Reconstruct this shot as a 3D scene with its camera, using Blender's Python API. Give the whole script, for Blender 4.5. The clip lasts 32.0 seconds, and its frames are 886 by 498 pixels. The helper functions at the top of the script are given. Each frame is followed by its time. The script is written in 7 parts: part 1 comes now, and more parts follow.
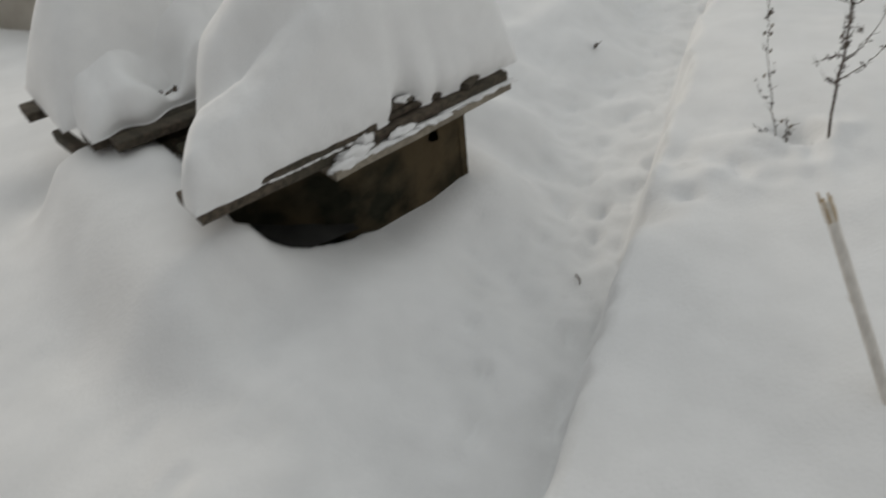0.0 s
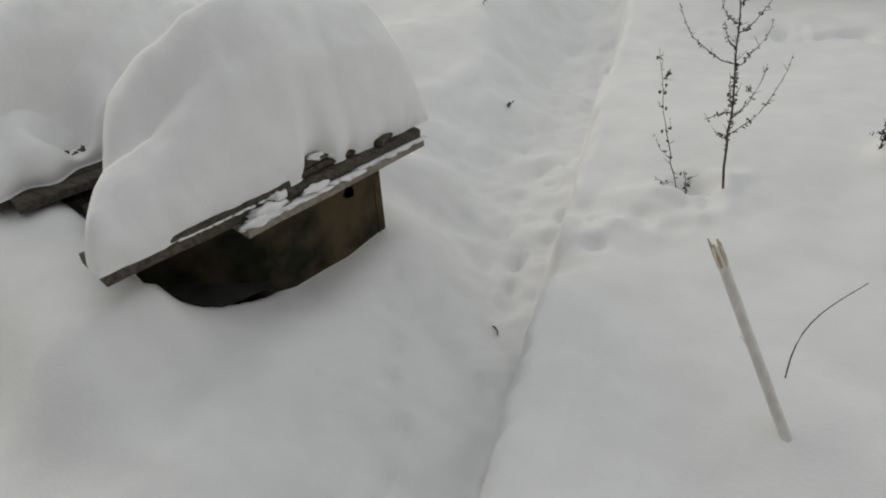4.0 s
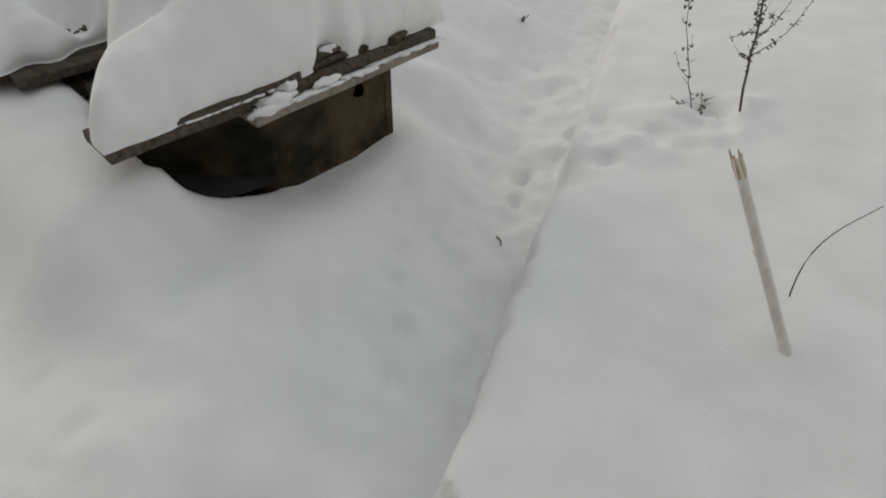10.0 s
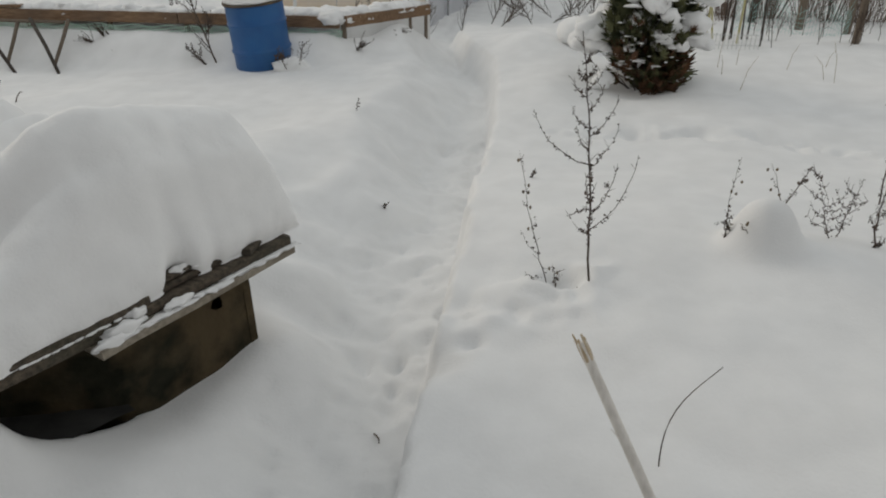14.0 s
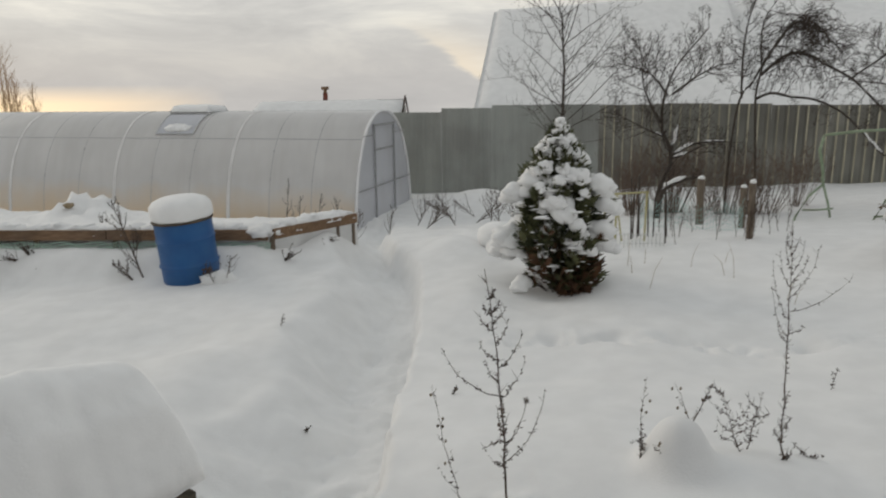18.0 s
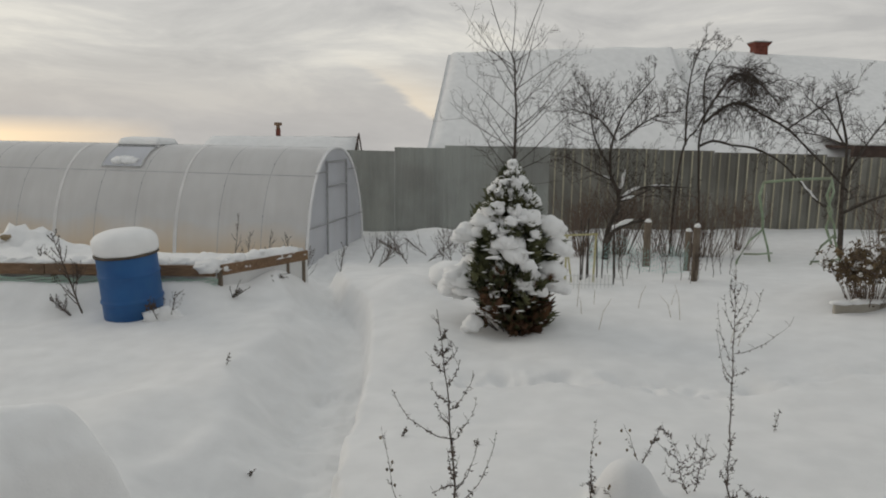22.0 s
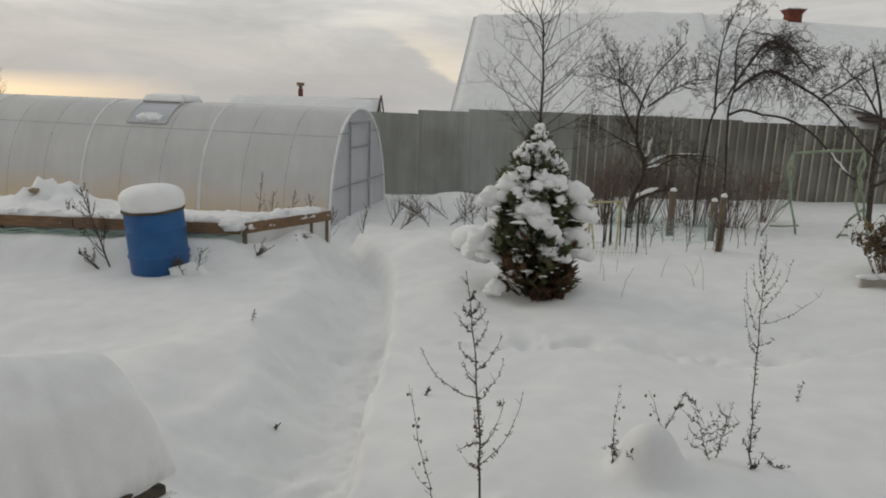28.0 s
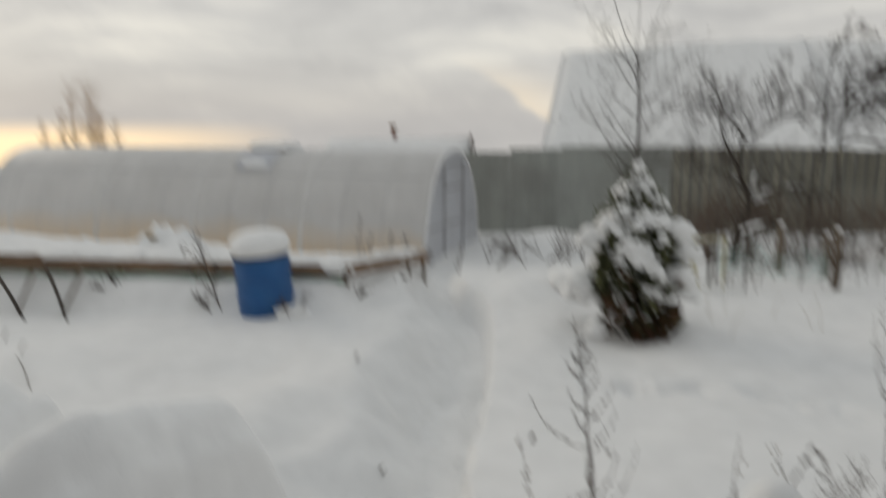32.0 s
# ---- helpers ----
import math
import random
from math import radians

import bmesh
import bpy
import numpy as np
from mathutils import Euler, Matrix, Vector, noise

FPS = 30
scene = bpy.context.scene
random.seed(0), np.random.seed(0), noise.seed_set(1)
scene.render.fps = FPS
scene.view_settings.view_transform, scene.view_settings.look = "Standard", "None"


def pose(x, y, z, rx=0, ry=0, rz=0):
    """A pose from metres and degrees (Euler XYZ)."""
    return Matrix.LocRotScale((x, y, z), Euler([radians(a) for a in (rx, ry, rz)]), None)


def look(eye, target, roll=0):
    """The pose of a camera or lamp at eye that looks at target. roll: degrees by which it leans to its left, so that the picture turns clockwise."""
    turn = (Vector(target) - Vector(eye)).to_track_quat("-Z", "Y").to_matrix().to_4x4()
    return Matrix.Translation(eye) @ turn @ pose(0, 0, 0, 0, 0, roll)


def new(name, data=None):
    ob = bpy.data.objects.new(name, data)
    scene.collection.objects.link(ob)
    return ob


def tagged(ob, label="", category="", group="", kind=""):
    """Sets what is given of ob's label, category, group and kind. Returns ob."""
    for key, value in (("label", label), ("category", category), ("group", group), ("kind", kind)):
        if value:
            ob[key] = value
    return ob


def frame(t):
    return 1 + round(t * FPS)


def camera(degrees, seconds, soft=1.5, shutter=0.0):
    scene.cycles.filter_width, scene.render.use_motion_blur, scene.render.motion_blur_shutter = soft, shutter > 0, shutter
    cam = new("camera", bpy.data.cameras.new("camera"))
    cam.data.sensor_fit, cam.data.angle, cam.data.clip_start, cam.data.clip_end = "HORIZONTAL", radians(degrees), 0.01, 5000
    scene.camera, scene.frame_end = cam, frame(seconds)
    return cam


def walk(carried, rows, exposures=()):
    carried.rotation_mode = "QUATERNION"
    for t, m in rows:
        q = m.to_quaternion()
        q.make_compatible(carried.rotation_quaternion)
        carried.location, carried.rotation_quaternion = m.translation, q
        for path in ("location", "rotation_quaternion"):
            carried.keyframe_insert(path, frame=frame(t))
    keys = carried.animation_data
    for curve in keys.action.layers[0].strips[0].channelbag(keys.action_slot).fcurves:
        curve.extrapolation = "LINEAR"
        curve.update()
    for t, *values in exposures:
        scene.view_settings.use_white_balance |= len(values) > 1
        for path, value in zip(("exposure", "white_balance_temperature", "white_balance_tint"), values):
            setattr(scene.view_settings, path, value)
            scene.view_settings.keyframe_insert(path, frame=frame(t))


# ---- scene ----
cam = camera(63.7, 32.0, soft=1.9, shutter=0.4)
PATH = [
    (0, (0.141, 0.661, 1.374), (-0.542, 2.067, 0.128), -4.9),
    (0.5, (0.191, 0.683, 1.403), (-0.409, 2.250, 0.313), -2.7),
    (1, (0.187, 0.660, 1.402), (-0.423, 2.286, 0.410), -1.1),
    (1.5, (0.172, 0.642, 1.390), (-0.453, 2.246, 0.373), -0.4),
    (2, (0.164, 0.634, 1.376), (-0.466, 2.206, 0.312), -0.1),
    (2.5, (0.165, 0.628, 1.339), (-0.467, 2.144, 0.198), 1.2),
    (3, (0.177, 0.638, 1.359), (-0.459, 2.140, 0.202), -1.7),
    (3.5, (0.196, 0.652, 1.376), (-0.376, 2.203, 0.253), -2.9),
    (5.5, (0.188, 0.669, 1.366), (-0.248, 2.244, 0.214), 0.5),
    (6, (0.196, 0.670, 1.362), (-0.237, 2.227, 0.184), 0.4),
    (6.5, (0.186, 0.662, 1.335), (-0.297, 2.144, 0.081), 1.3),
    (7, (0.201, 0.657, 1.320), (-0.288, 2.105, 0.030), 0.1),
    (7.5, (0.194, 0.659, 1.312), (-0.293, 2.080, -0.008), -1.2),
    (8, (0.192, 0.650, 1.308), (-0.283, 2.069, -0.020), -1.3),
    (8.5, (0.198, 0.646, 1.313), (-0.276, 2.072, -0.007), -1.7),
    (9, (0.197, 0.649, 1.320), (-0.272, 2.096, 0.022), -1.8),
    (9.5, (0.198, 0.647, 1.317), (-0.267, 2.115, 0.040), -1.6),
    (10, (0.156, 0.614, 1.291), (-0.315, 2.076, 0.010), 1.9),
    (10.5, (0.177, 0.633, 1.293), (-0.332, 2.085, 0.016), -2.0),
    (11, (0.187, 0.638, 1.305), (-0.293, 2.126, 0.057), -3.0),
    (11.5, (0.191, 0.639, 1.306), (-0.276, 2.162, 0.097), -2.3),
    (12, (0.198, 0.644, 1.322), (-0.255, 2.220, 0.178), -2.1),
    (12.5, (0.194, 0.646, 1.327), (-0.238, 2.254, 0.218), -1.9),
    (13, (0.223, 0.673, 1.352), (-0.170, 2.346, 0.328), -3.0),
    (13.5, (0.233, 0.688, 1.372), (-0.070, 2.417, 0.413), -1.4),
    (14, (0.241, 0.702, 1.388), (-0.020, 2.468, 0.484), 0.2),
    (14.5, (0.248, 0.707, 1.393), (0.015, 2.494, 0.525), 0.2),
    (16.5, (0.290, 0.714, 1.491), (0.203, 2.589, 0.799), 1.6),
    (17, (0.307, 0.722, 1.558), (0.083, 2.616, 0.954), 2.5),
    (17.5, (0.329, 0.726, 1.589), (0.118, 2.645, 1.067), 0.1),
    (18, (0.347, 0.736, 1.600), (0.233, 2.685, 1.167), -0.7),
    (18.5, (0.354, 0.726, 1.617), (0.338, 2.689, 1.231), -0.6),
    (19, (0.353, 0.742, 1.611), (0.398, 2.712, 1.272), -0.3),
    (19.5, (0.339, 0.741, 1.612), (0.411, 2.714, 1.295), 0.4),
    (20, (0.331, 0.745, 1.604), (0.409, 2.716, 1.274), 0.6),
    (20.5, (0.329, 0.755, 1.590), (0.373, 2.721, 1.224), 1.2),
    (21, (0.326, 0.758, 1.601), (0.354, 2.725, 1.241), 0.8),
    (21.5, (0.331, 0.751, 1.606), (0.343, 2.722, 1.265), 0.1),
    (22, (0.341, 0.746, 1.605), (0.363, 2.719, 1.277), 0.9),
    (22.5, (0.344, 0.743, 1.605), (0.397, 2.714, 1.272), 1.5),
    (23, (0.328, 0.755, 1.596), (0.398, 2.724, 1.255), 1.4),
    (23.5, (0.316, 0.752, 1.592), (0.352, 2.715, 1.215), 1.2),
    (24, (0.316, 0.758, 1.589), (0.322, 2.720, 1.202), 1.2),
    (24.5, (0.308, 0.756, 1.587), (0.288, 2.717, 1.197), 0.9),
    (25, (0.305, 0.757, 1.591), (0.258, 2.718, 1.200), 0.7),
    (25.5, (0.304, 0.751, 1.590), (0.256, 2.711, 1.195), 0.6),
    (27.5, (0.298, 0.742, 1.585), (0.267, 2.696, 1.161), 1.3),
    (28, (0.294, 0.739, 1.588), (0.268, 2.693, 1.163), 2.1),
    (28.5, (0.290, 0.738, 1.589), (0.256, 2.693, 1.169), 1.8),
    (29, (0.289, 0.747, 1.582), (0.238, 2.702, 1.161), 2.1),
    (29.5, (0.288, 0.755, 1.580), (0.232, 2.710, 1.162), 1.7),
    (30, (0.292, 0.752, 1.580), (0.242, 2.707, 1.160), 1.7),
    (30.5, (0.296, 0.756, 1.577), (0.261, 2.710, 1.151), 1.9),
    (31, (0.292, 0.750, 1.576), (0.271, 2.704, 1.147), 2.1),
    (31.5, (0.277, 0.748, 1.571), (0.244, 2.698, 1.128), 2.3),
    (31.9, (0.243, 0.755, 1.622), (0.065, 2.688, 1.141), 1.0),
    (32, (0.231, 0.734, 1.630), (-0.050, 2.686, 1.300), 0.0),
]
walk(cam, [(t, look(eye, target, roll)) for t, eye, target, roll in PATH], exposures=[(0, 0.13), (14, 0.13), (17, 0.13), (19, 0.07), (22, 0.0), (31.5, 0.0), (32, 0.05)])

# ---- light ----
world = bpy.data.worlds.new("winter_sky")
scene.world = world
world.use_nodes = True
wn, wl = world.node_tree.nodes, world.node_tree.links
wn.clear()


def wnode(kind, **props):
    n = wn.new(kind)
    for k, v in props.items():
        if k == "blend_type":
            n.blend_type = v
        elif k == "data_type":
            n.data_type = v
        elif k == "operation":
            n.operation = v
    return n


SUN_AZ = radians(62)      # to the left of the +y axis
SUN_EL = radians(21)
sky = wnode("ShaderNodeTexSky")
sky.sky_type = "NISHITA"
sky.sun_disc = False
sky.sun_elevation = SUN_EL
sky.sun_rotation = -SUN_AZ
sky.air_density, sky.dust_density, sky.ozone_density = 1.2, 2.0, 1.0
tc = wnode("ShaderNodeTexCoord")
mp = wnode("ShaderNodeMapping")
mp.inputs["Scale"].default_value = (1.0, 1.0, 4.0)
mp.inputs["Location"].default_value = (0.3, 0.1, 0.2)
wl.new(tc.outputs["Generated"], mp.inputs["Vector"])
cl = wnode("ShaderNodeTexNoise")
cl.inputs["Scale"].default_value = 3.6
cl.inputs["Detail"].default_value = 7.0
cl.inputs["Roughness"].default_value = 0.62
cl.inputs["Distortion"].default_value = 0.5
wl.new(mp.outputs["Vector"], cl.inputs["Vector"])
cr = wnode("ShaderNodeValToRGB")
cr.color_ramp.elements[0].position = 0.36
cr.color_ramp.elements[0].color = (0.55, 0.54, 0.525, 1)
cr.color_ramp.elements[1].position = 0.66
cr.color_ramp.elements[1].color = (0.86, 0.83, 0.76, 1)
mid = cr.color_ramp.elements.new(0.52)
mid.color = (0.68, 0.665, 0.635, 1)
wl.new(cl.outputs["Fac"], cr.inputs["Fac"])
# the evening glow under the cloud's edge, low over the horizon on the sun's side
sep = wnode("ShaderNodeSeparateXYZ")
wl.new(tc.outputs["Generated"], sep.inputs["Vector"])
low = wnode("ShaderNodeMapRange")
low.inputs["From Min"].default_value, low.inputs["From Max"].default_value = 0.012, -0.010
wl.new(sep.outputs["Z"], low.inputs["Value"])
side = wnode("ShaderNodeVectorMath", operation="DOT_PRODUCT")
side.inputs[1].default_value = (-math.sin(SUN_AZ), math.cos(SUN_AZ), 0)
wl.new(tc.outputs["Generated"], side.inputs[0])
near = wnode("ShaderNodeMapRange")
near.inputs["From Min"].default_value, near.inputs["From Max"].default_value = 0.74, 0.90
wl.new(side.outputs["Value"], near.inputs["Value"])
gl = wnode("ShaderNodeMath", operation="MULTIPLY")
wl.new(low.outputs["Result"], gl.inputs[0])
wl.new(near.outputs["Result"], gl.inputs[1])
glow = wnode("ShaderNodeMix", data_type="RGBA")
glow.inputs["B"].default_value = (1.45, 1.10, 0.68, 1)
wl.new(gl.outputs["Value"], glow.inputs["Factor"])
# a grey bank of cloud low down, with a slanting end and a bright gap beyond it
warp = wnode("ShaderNodeMath", operation="MULTIPLY_ADD")
warp.inputs[1].default_value, warp.inputs[2].default_value = 0.10, -0.05
wl.new(cl.outputs["Fac"], warp.inputs[0])
slant = wnode("ShaderNodeMath", operation="MULTIPLY_ADD")
slant.inputs[1].default_value = 0.75
wl.new(sep.outputs["X"], slant.inputs[0])
wl.new(sep.outputs["Z"], slant.inputs[2])
slant2 = wnode("ShaderNodeMath", operation="ADD")
wl.new(slant.outputs["Value"], slant2.inputs[0])
wl.new(warp.outputs["Value"], slant2.inputs[1])
bank = wnode("ShaderNodeMapRange")
bank.interpolation_type = "SMOOTHSTEP"
bank.inputs["From Min"].default_value, bank.inputs["From Max"].default_value = 0.022, 0.004
wl.new(slant2.outputs["Value"], bank.inputs["Value"])
high = wnode("ShaderNodeMapRange")
high.interpolation_type = "SMOOTHSTEP"
high.inputs["From Min"].default_value, high.inputs["From Max"].default_value = 0.11, 0.03
wl.new(sep.outputs["Z"], high.inputs["Value"])
ahead = wnode("ShaderNodeMapRange")
ahead.inputs["From Min"].default_value, ahead.inputs["From Max"].default_value = 0.55, 0.9
wl.new(sep.outputs["Y"], ahead.inputs["Value"])
b1 = wnode("ShaderNodeMath", operation="MULTIPLY")
wl.new(bank.outputs["Result"], b1.inputs[0])
wl.new(high.outputs["Result"], b1.inputs[1])
b2 = wnode("ShaderNodeMath", operation="MULTIPLY")
b1b = wnode("ShaderNodeMath", operation="MULTIPLY")
b1b.inputs[1].default_value = 0.6
wl.new(b1.outputs["Value"], b1b.inputs[0])
wl.new(b1b.outputs["Value"], b2.inputs[0])
wl.new(ahead.outputs["Result"], b2.inputs[1])
gap = wnode("ShaderNodeMapRange")
gap.interpolation_type = "SMOOTHSTEP"
gap.inputs["From Min"].default_value, gap.inputs["From Max"].default_value = 0.10, 0.012
gap.inputs["To Max"].default_value = 0.75
wl.new(slant2.outputs["Value"], gap.inputs["Value"])
b3 = wnode("ShaderNodeMath", operation="MULTIPLY")
wl.new(gap.outputs["Result"], b3.inputs[0])
wl.new(high.outputs["Result"], b3.inputs[1])
b4 = wnode("ShaderNodeMath", operation="MULTIPLY")
inv = wnode("ShaderNodeMath", operation="SUBTRACT")
inv.inputs[0].default_value = 1.0
wl.new(bank.outputs["Result"], inv.inputs[1])
b3b = wnode("ShaderNodeMath", operation="MULTIPLY")
wl.new(b3.outputs["Value"], b3b.inputs[0])
wl.new(inv.outputs["Value"], b3b.inputs[1])
wl.new(b3b.outputs["Value"], b4.inputs[0])
wl.new(ahead.outputs["Result"], b4.inputs[1])
bright = wnode("ShaderNodeMix", data_type="RGBA")
bright.inputs["B"].default_value = (0.95, 0.82, 0.64, 1)
wl.new(b4.outputs["Value"], bright.inputs["Factor"])
wl.new(cr.outputs["Color"], bright.inputs["A"])
dull = wnode("ShaderNodeMix", data_type="RGBA")
dull.inputs["B"].default_value = (0.52, 0.505, 0.495, 1)
wl.new(b2.outputs["Value"], dull.inputs["Factor"])
wl.new(bright.outputs["Result"], dull.inputs["A"])
wl.new(dull.outputs["Result"], glow.inputs["A"])
bg1 = wnode("ShaderNodeBackground")
bg1.inputs["Strength"].default_value = 0.005
wl.new(sky.outputs["Color"], bg1.inputs["Color"])
bg2 = wnode("ShaderNodeBackground")
bg2.inputs["Strength"].default_value = 0.845
# overhead the cloud is cooler and duller
over = wnode("ShaderNodeMapRange")
over.inputs["From Min"].default_value, over.inputs["From Max"].default_value = 0.2, 0.55
over.inputs["To Max"].default_value = 0.9
wl.new(sep.outputs["Z"], over.inputs["Value"])
dome = wnode("ShaderNodeMix", data_type="RGBA")
dome.inputs["B"].default_value = (0.556, 0.577, 0.577, 1)
wl.new(over.outputs["Result"], dome.inputs["Factor"])
wl.new(glow.outputs["Result"], dome.inputs["A"])
wl.new(dome.outputs["Result"], bg2.inputs["Color"])
addb = wnode("ShaderNodeAddShader")
wl.new(bg1.outputs["Background"], addb.inputs[0])
wl.new(bg2.outputs["Background"], addb.inputs[1])
wout = wnode("ShaderNodeOutputWorld")
wl.new(addb.outputs["Shader"], wout.inputs["Surface"])

sun = new("sun", bpy.data.lights.new("sun", "SUN"))
sun.data.energy = 0.56
sun.data.angle = radians(30)
sun.data.color = (1.0, 0.89, 0.74)
sun.matrix_world = look((-math.sin(SUN_AZ) * 50, math.cos(SUN_AZ) * 50, 50 * math.tan(SUN_EL)), (0, 0, 0))


# ---- materials ----
def material(name, color, color2=None, rough=0.7, metal=0.0, scale=8.0, detail=6.0, bump=0.2, fine=60.0, stretch=(1, 1, 1),
             spec=0.3, stain=None, stain_scale=1.5, stain_amount=0.5, depth=0.01, random_value=0.0):
    """A surface of two colours mixed by noise, with stains of a third, and relief at two scales."""
    m = bpy.data.materials.new(name)
    m.use_nodes = True
    nt = m.node_tree
    n, l = nt.nodes, nt.links
    bs = n["Principled BSDF"]
    bs.inputs["Roughness"].default_value = rough
    bs.inputs["Metallic"].default_value = metal
    bs.inputs["Specular IOR Level"].default_value = spec
    tcn = n.new("ShaderNodeTexCoord")
    mpn = n.new("ShaderNodeMapping")
    mpn.inputs["Scale"].default_value = stretch
    l.new(tcn.outputs["Object"], mpn.inputs["Vector"])
    n1 = n.new("ShaderNodeTexNoise")
    n1.inputs["Scale"].default_value, n1.inputs["Detail"].default_value = scale, detail
    l.new(mpn.outputs["Vector"], n1.inputs["Vector"])
    ramp = n.new("ShaderNodeValToRGB")
    ramp.color_ramp.elements[0].position, ramp.color_ramp.elements[1].position = 0.35, 0.68
    ramp.color_ramp.elements[0].color = (*color, 1)
    ramp.color_ramp.elements[1].color = (*(color2 or color), 1)
    l.new(n1.outputs["Fac"], ramp.inputs["Fac"])
    col = ramp.outputs["Color"]
    if stain:
        n2 = n.new("ShaderNodeTexNoise")
        n2.inputs["Scale"].default_value, n2.inputs["Detail"].default_value = stain_scale, 5
        l.new(tcn.outputs["Object"], n2.inputs["Vector"])
        mr = n.new("ShaderNodeMapRange")
        mr.inputs["From Min"].default_value, mr.inputs["From Max"].default_value = 0.45, 0.62
        mr.inputs["To Max"].default_value = stain_amount
        l.new(n2.outputs["Fac"], mr.inputs["Value"])
        mx = n.new("ShaderNodeMix")
        mx.data_type = "RGBA"
        mx.inputs["B"].default_value = (*stain, 1)
        l.new(mr.outputs["Result"], mx.inputs["Factor"])
        l.new(col, mx.inputs["A"])
        col = mx.outputs["Result"]
    if random_value:
        oi = n.new("ShaderNodeObjectInfo")
        mr2 = n.new("ShaderNodeMapRange")
        mr2.inputs["To Min"].default_value, mr2.inputs["To Max"].default_value = 1 - random_value, 1 + random_value
        l.new(oi.outputs["Random"], mr2.inputs["Value"])
        hs = n.new("ShaderNodeHueSaturation")
        l.new(mr2.outputs["Result"], hs.inputs["Value"])
        l.new(col, hs.inputs["Color"])
        col = hs.outputs["Color"]
    l.new(col, bs.inputs["Base Color"])
    if bump:
        n3 = n.new("ShaderNodeTexNoise")
        n3.inputs["Scale"].default_value, n3.inputs["Detail"].default_value = fine, 4
        l.new(mpn.outputs["Vector"], n3.inputs["Vector"])
        ad = n.new("ShaderNodeMath")
        ad.operation = "ADD"
        l.new(n1.outputs["Fac"], ad.inputs[0])
        l.new(n3.outputs["Fac"], ad.inputs[1])
        bp = n.new("ShaderNodeBump")
        bp.inputs["Strength"].default_value, bp.inputs["Distance"].default_value = bump, depth
        l.new(ad.outputs["Value"], bp.inputs["Height"])
        l.new(bp.outputs["Normal"], bs.inputs["Normal"])
    return m


SNOW = material("snow", (0.785, 0.785, 0.782), (0.85, 0.85, 0.847), rough=0.75, scale=5, bump=0.17, fine=90, depth=0.012, spec=0.15)
SNOW_CAP = material("snow_cap", (0.84, 0.84, 0.835), (0.89, 0.89, 0.885), rough=0.75, scale=9, bump=0.2, fine=120, depth=0.008, spec=0.15)
OLD_WOOD = material("old_wood", (0.05, 0.041, 0.032), (0.135, 0.108, 0.08), rough=0.85, scale=7, stretch=(1, 9, 9), bump=0.5, fine=40,
                    stain=(0.05, 0.05, 0.035), stain_scale=4, random_value=0.2)
# besides moss, the near-black base holds the deep shade under the plank lids
CONCRETE = material("mossy_shaded_concrete", (0.012, 0.013, 0.009), (0.034, 0.032, 0.022), rough=0.95, scale=11, bump=0.6, fine=50,
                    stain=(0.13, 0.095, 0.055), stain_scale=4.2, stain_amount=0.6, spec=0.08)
FOOTING = material("shaded_concrete", (0.03, 0.03, 0.029), (0.06, 0.058, 0.055), rough=0.95, scale=8, bump=0.4, fine=60, spec=0.1)
PALE_WOOD = material("pale_wood", (0.24, 0.21, 0.165), (0.36, 0.32, 0.26), rough=0.85, scale=7, stretch=(1, 9, 9), bump=0.4, fine=40,
                     stain=(0.15, 0.125, 0.095), stain_scale=5)
BOARD = material("brown_board", (0.16, 0.095, 0.055), (0.27, 0.175, 0.105), rough=0.8, scale=5, stretch=(2, 14, 14), bump=0.4, fine=30,
                 stain=(0.10, 0.075, 0.06), random_value=0.15)
BLUE = material("blue_drum", (0.014, 0.085, 0.25), (0.02, 0.115, 0.31), rough=0.45, scale=6, bump=0.12, fine=40, spec=0.4,
                stain=(0.03, 0.09, 0.2), stain_scale=3)
BROWN_PATCH = material("brown_patch", (0.07, 0.05, 0.045), (0.12, 0.085, 0.07), rough=0.9, scale=20, bump=0.5)
BEIGE = material("beige_board", (0.36, 0.33, 0.28), (0.44, 0.41, 0.36), rough=0.8, scale=5, bump=0.2, fine=40)
FOAM = material("drum_rim", (0.06, 0.05, 0.04), (0.13, 0.10, 0.07), rough=0.8, scale=15, bump=0.2)
STEEL = material("galvanised_sheet", (0.315, 0.33, 0.31), (0.385, 0.40, 0.375), rough=0.5, metal=0.3, scale=1.3, bump=0.05, fine=200,
                 stain=(0.165, 0.155, 0.142), stain_scale=0.8, stain_amount=0.4, stretch=(3, 3, 0.4), random_value=0.06)
STEEL_OLD = material("weathered_sheet", (0.21, 0.208, 0.185), (0.285, 0.28, 0.245), rough=0.55, metal=0.2, scale=1.6, bump=0.06, fine=200,
                     stain=(0.10, 0.09, 0.078), stain_scale=0.9, stain_amount=0.5, stretch=(3, 3, 0.4), random_value=0.1)
RAIL = material("fence_rail", (0.10, 0.09, 0.08), (0.15, 0.13, 0.11), rough=0.7, bump=0.1)
BARK = material("bark", (0.045, 0.036, 0.03), (0.095, 0.08, 0.068), rough=0.95, scale=25, bump=0.5, fine=80)
TWIG = material("twig", (0.042, 0.032, 0.028), (0.08, 0.062, 0.052), rough=0.95, scale=30, bump=0)
RED_TWIG = material("red_twig", (0.115, 0.085, 0.068), (0.19, 0.14, 0.11), rough=0.95, scale=30, bump=0)
STALK = material("dry_stalk", (0.065, 0.05, 0.04), (0.135, 0.102, 0.08), rough=0.95, scale=30, bump=0)
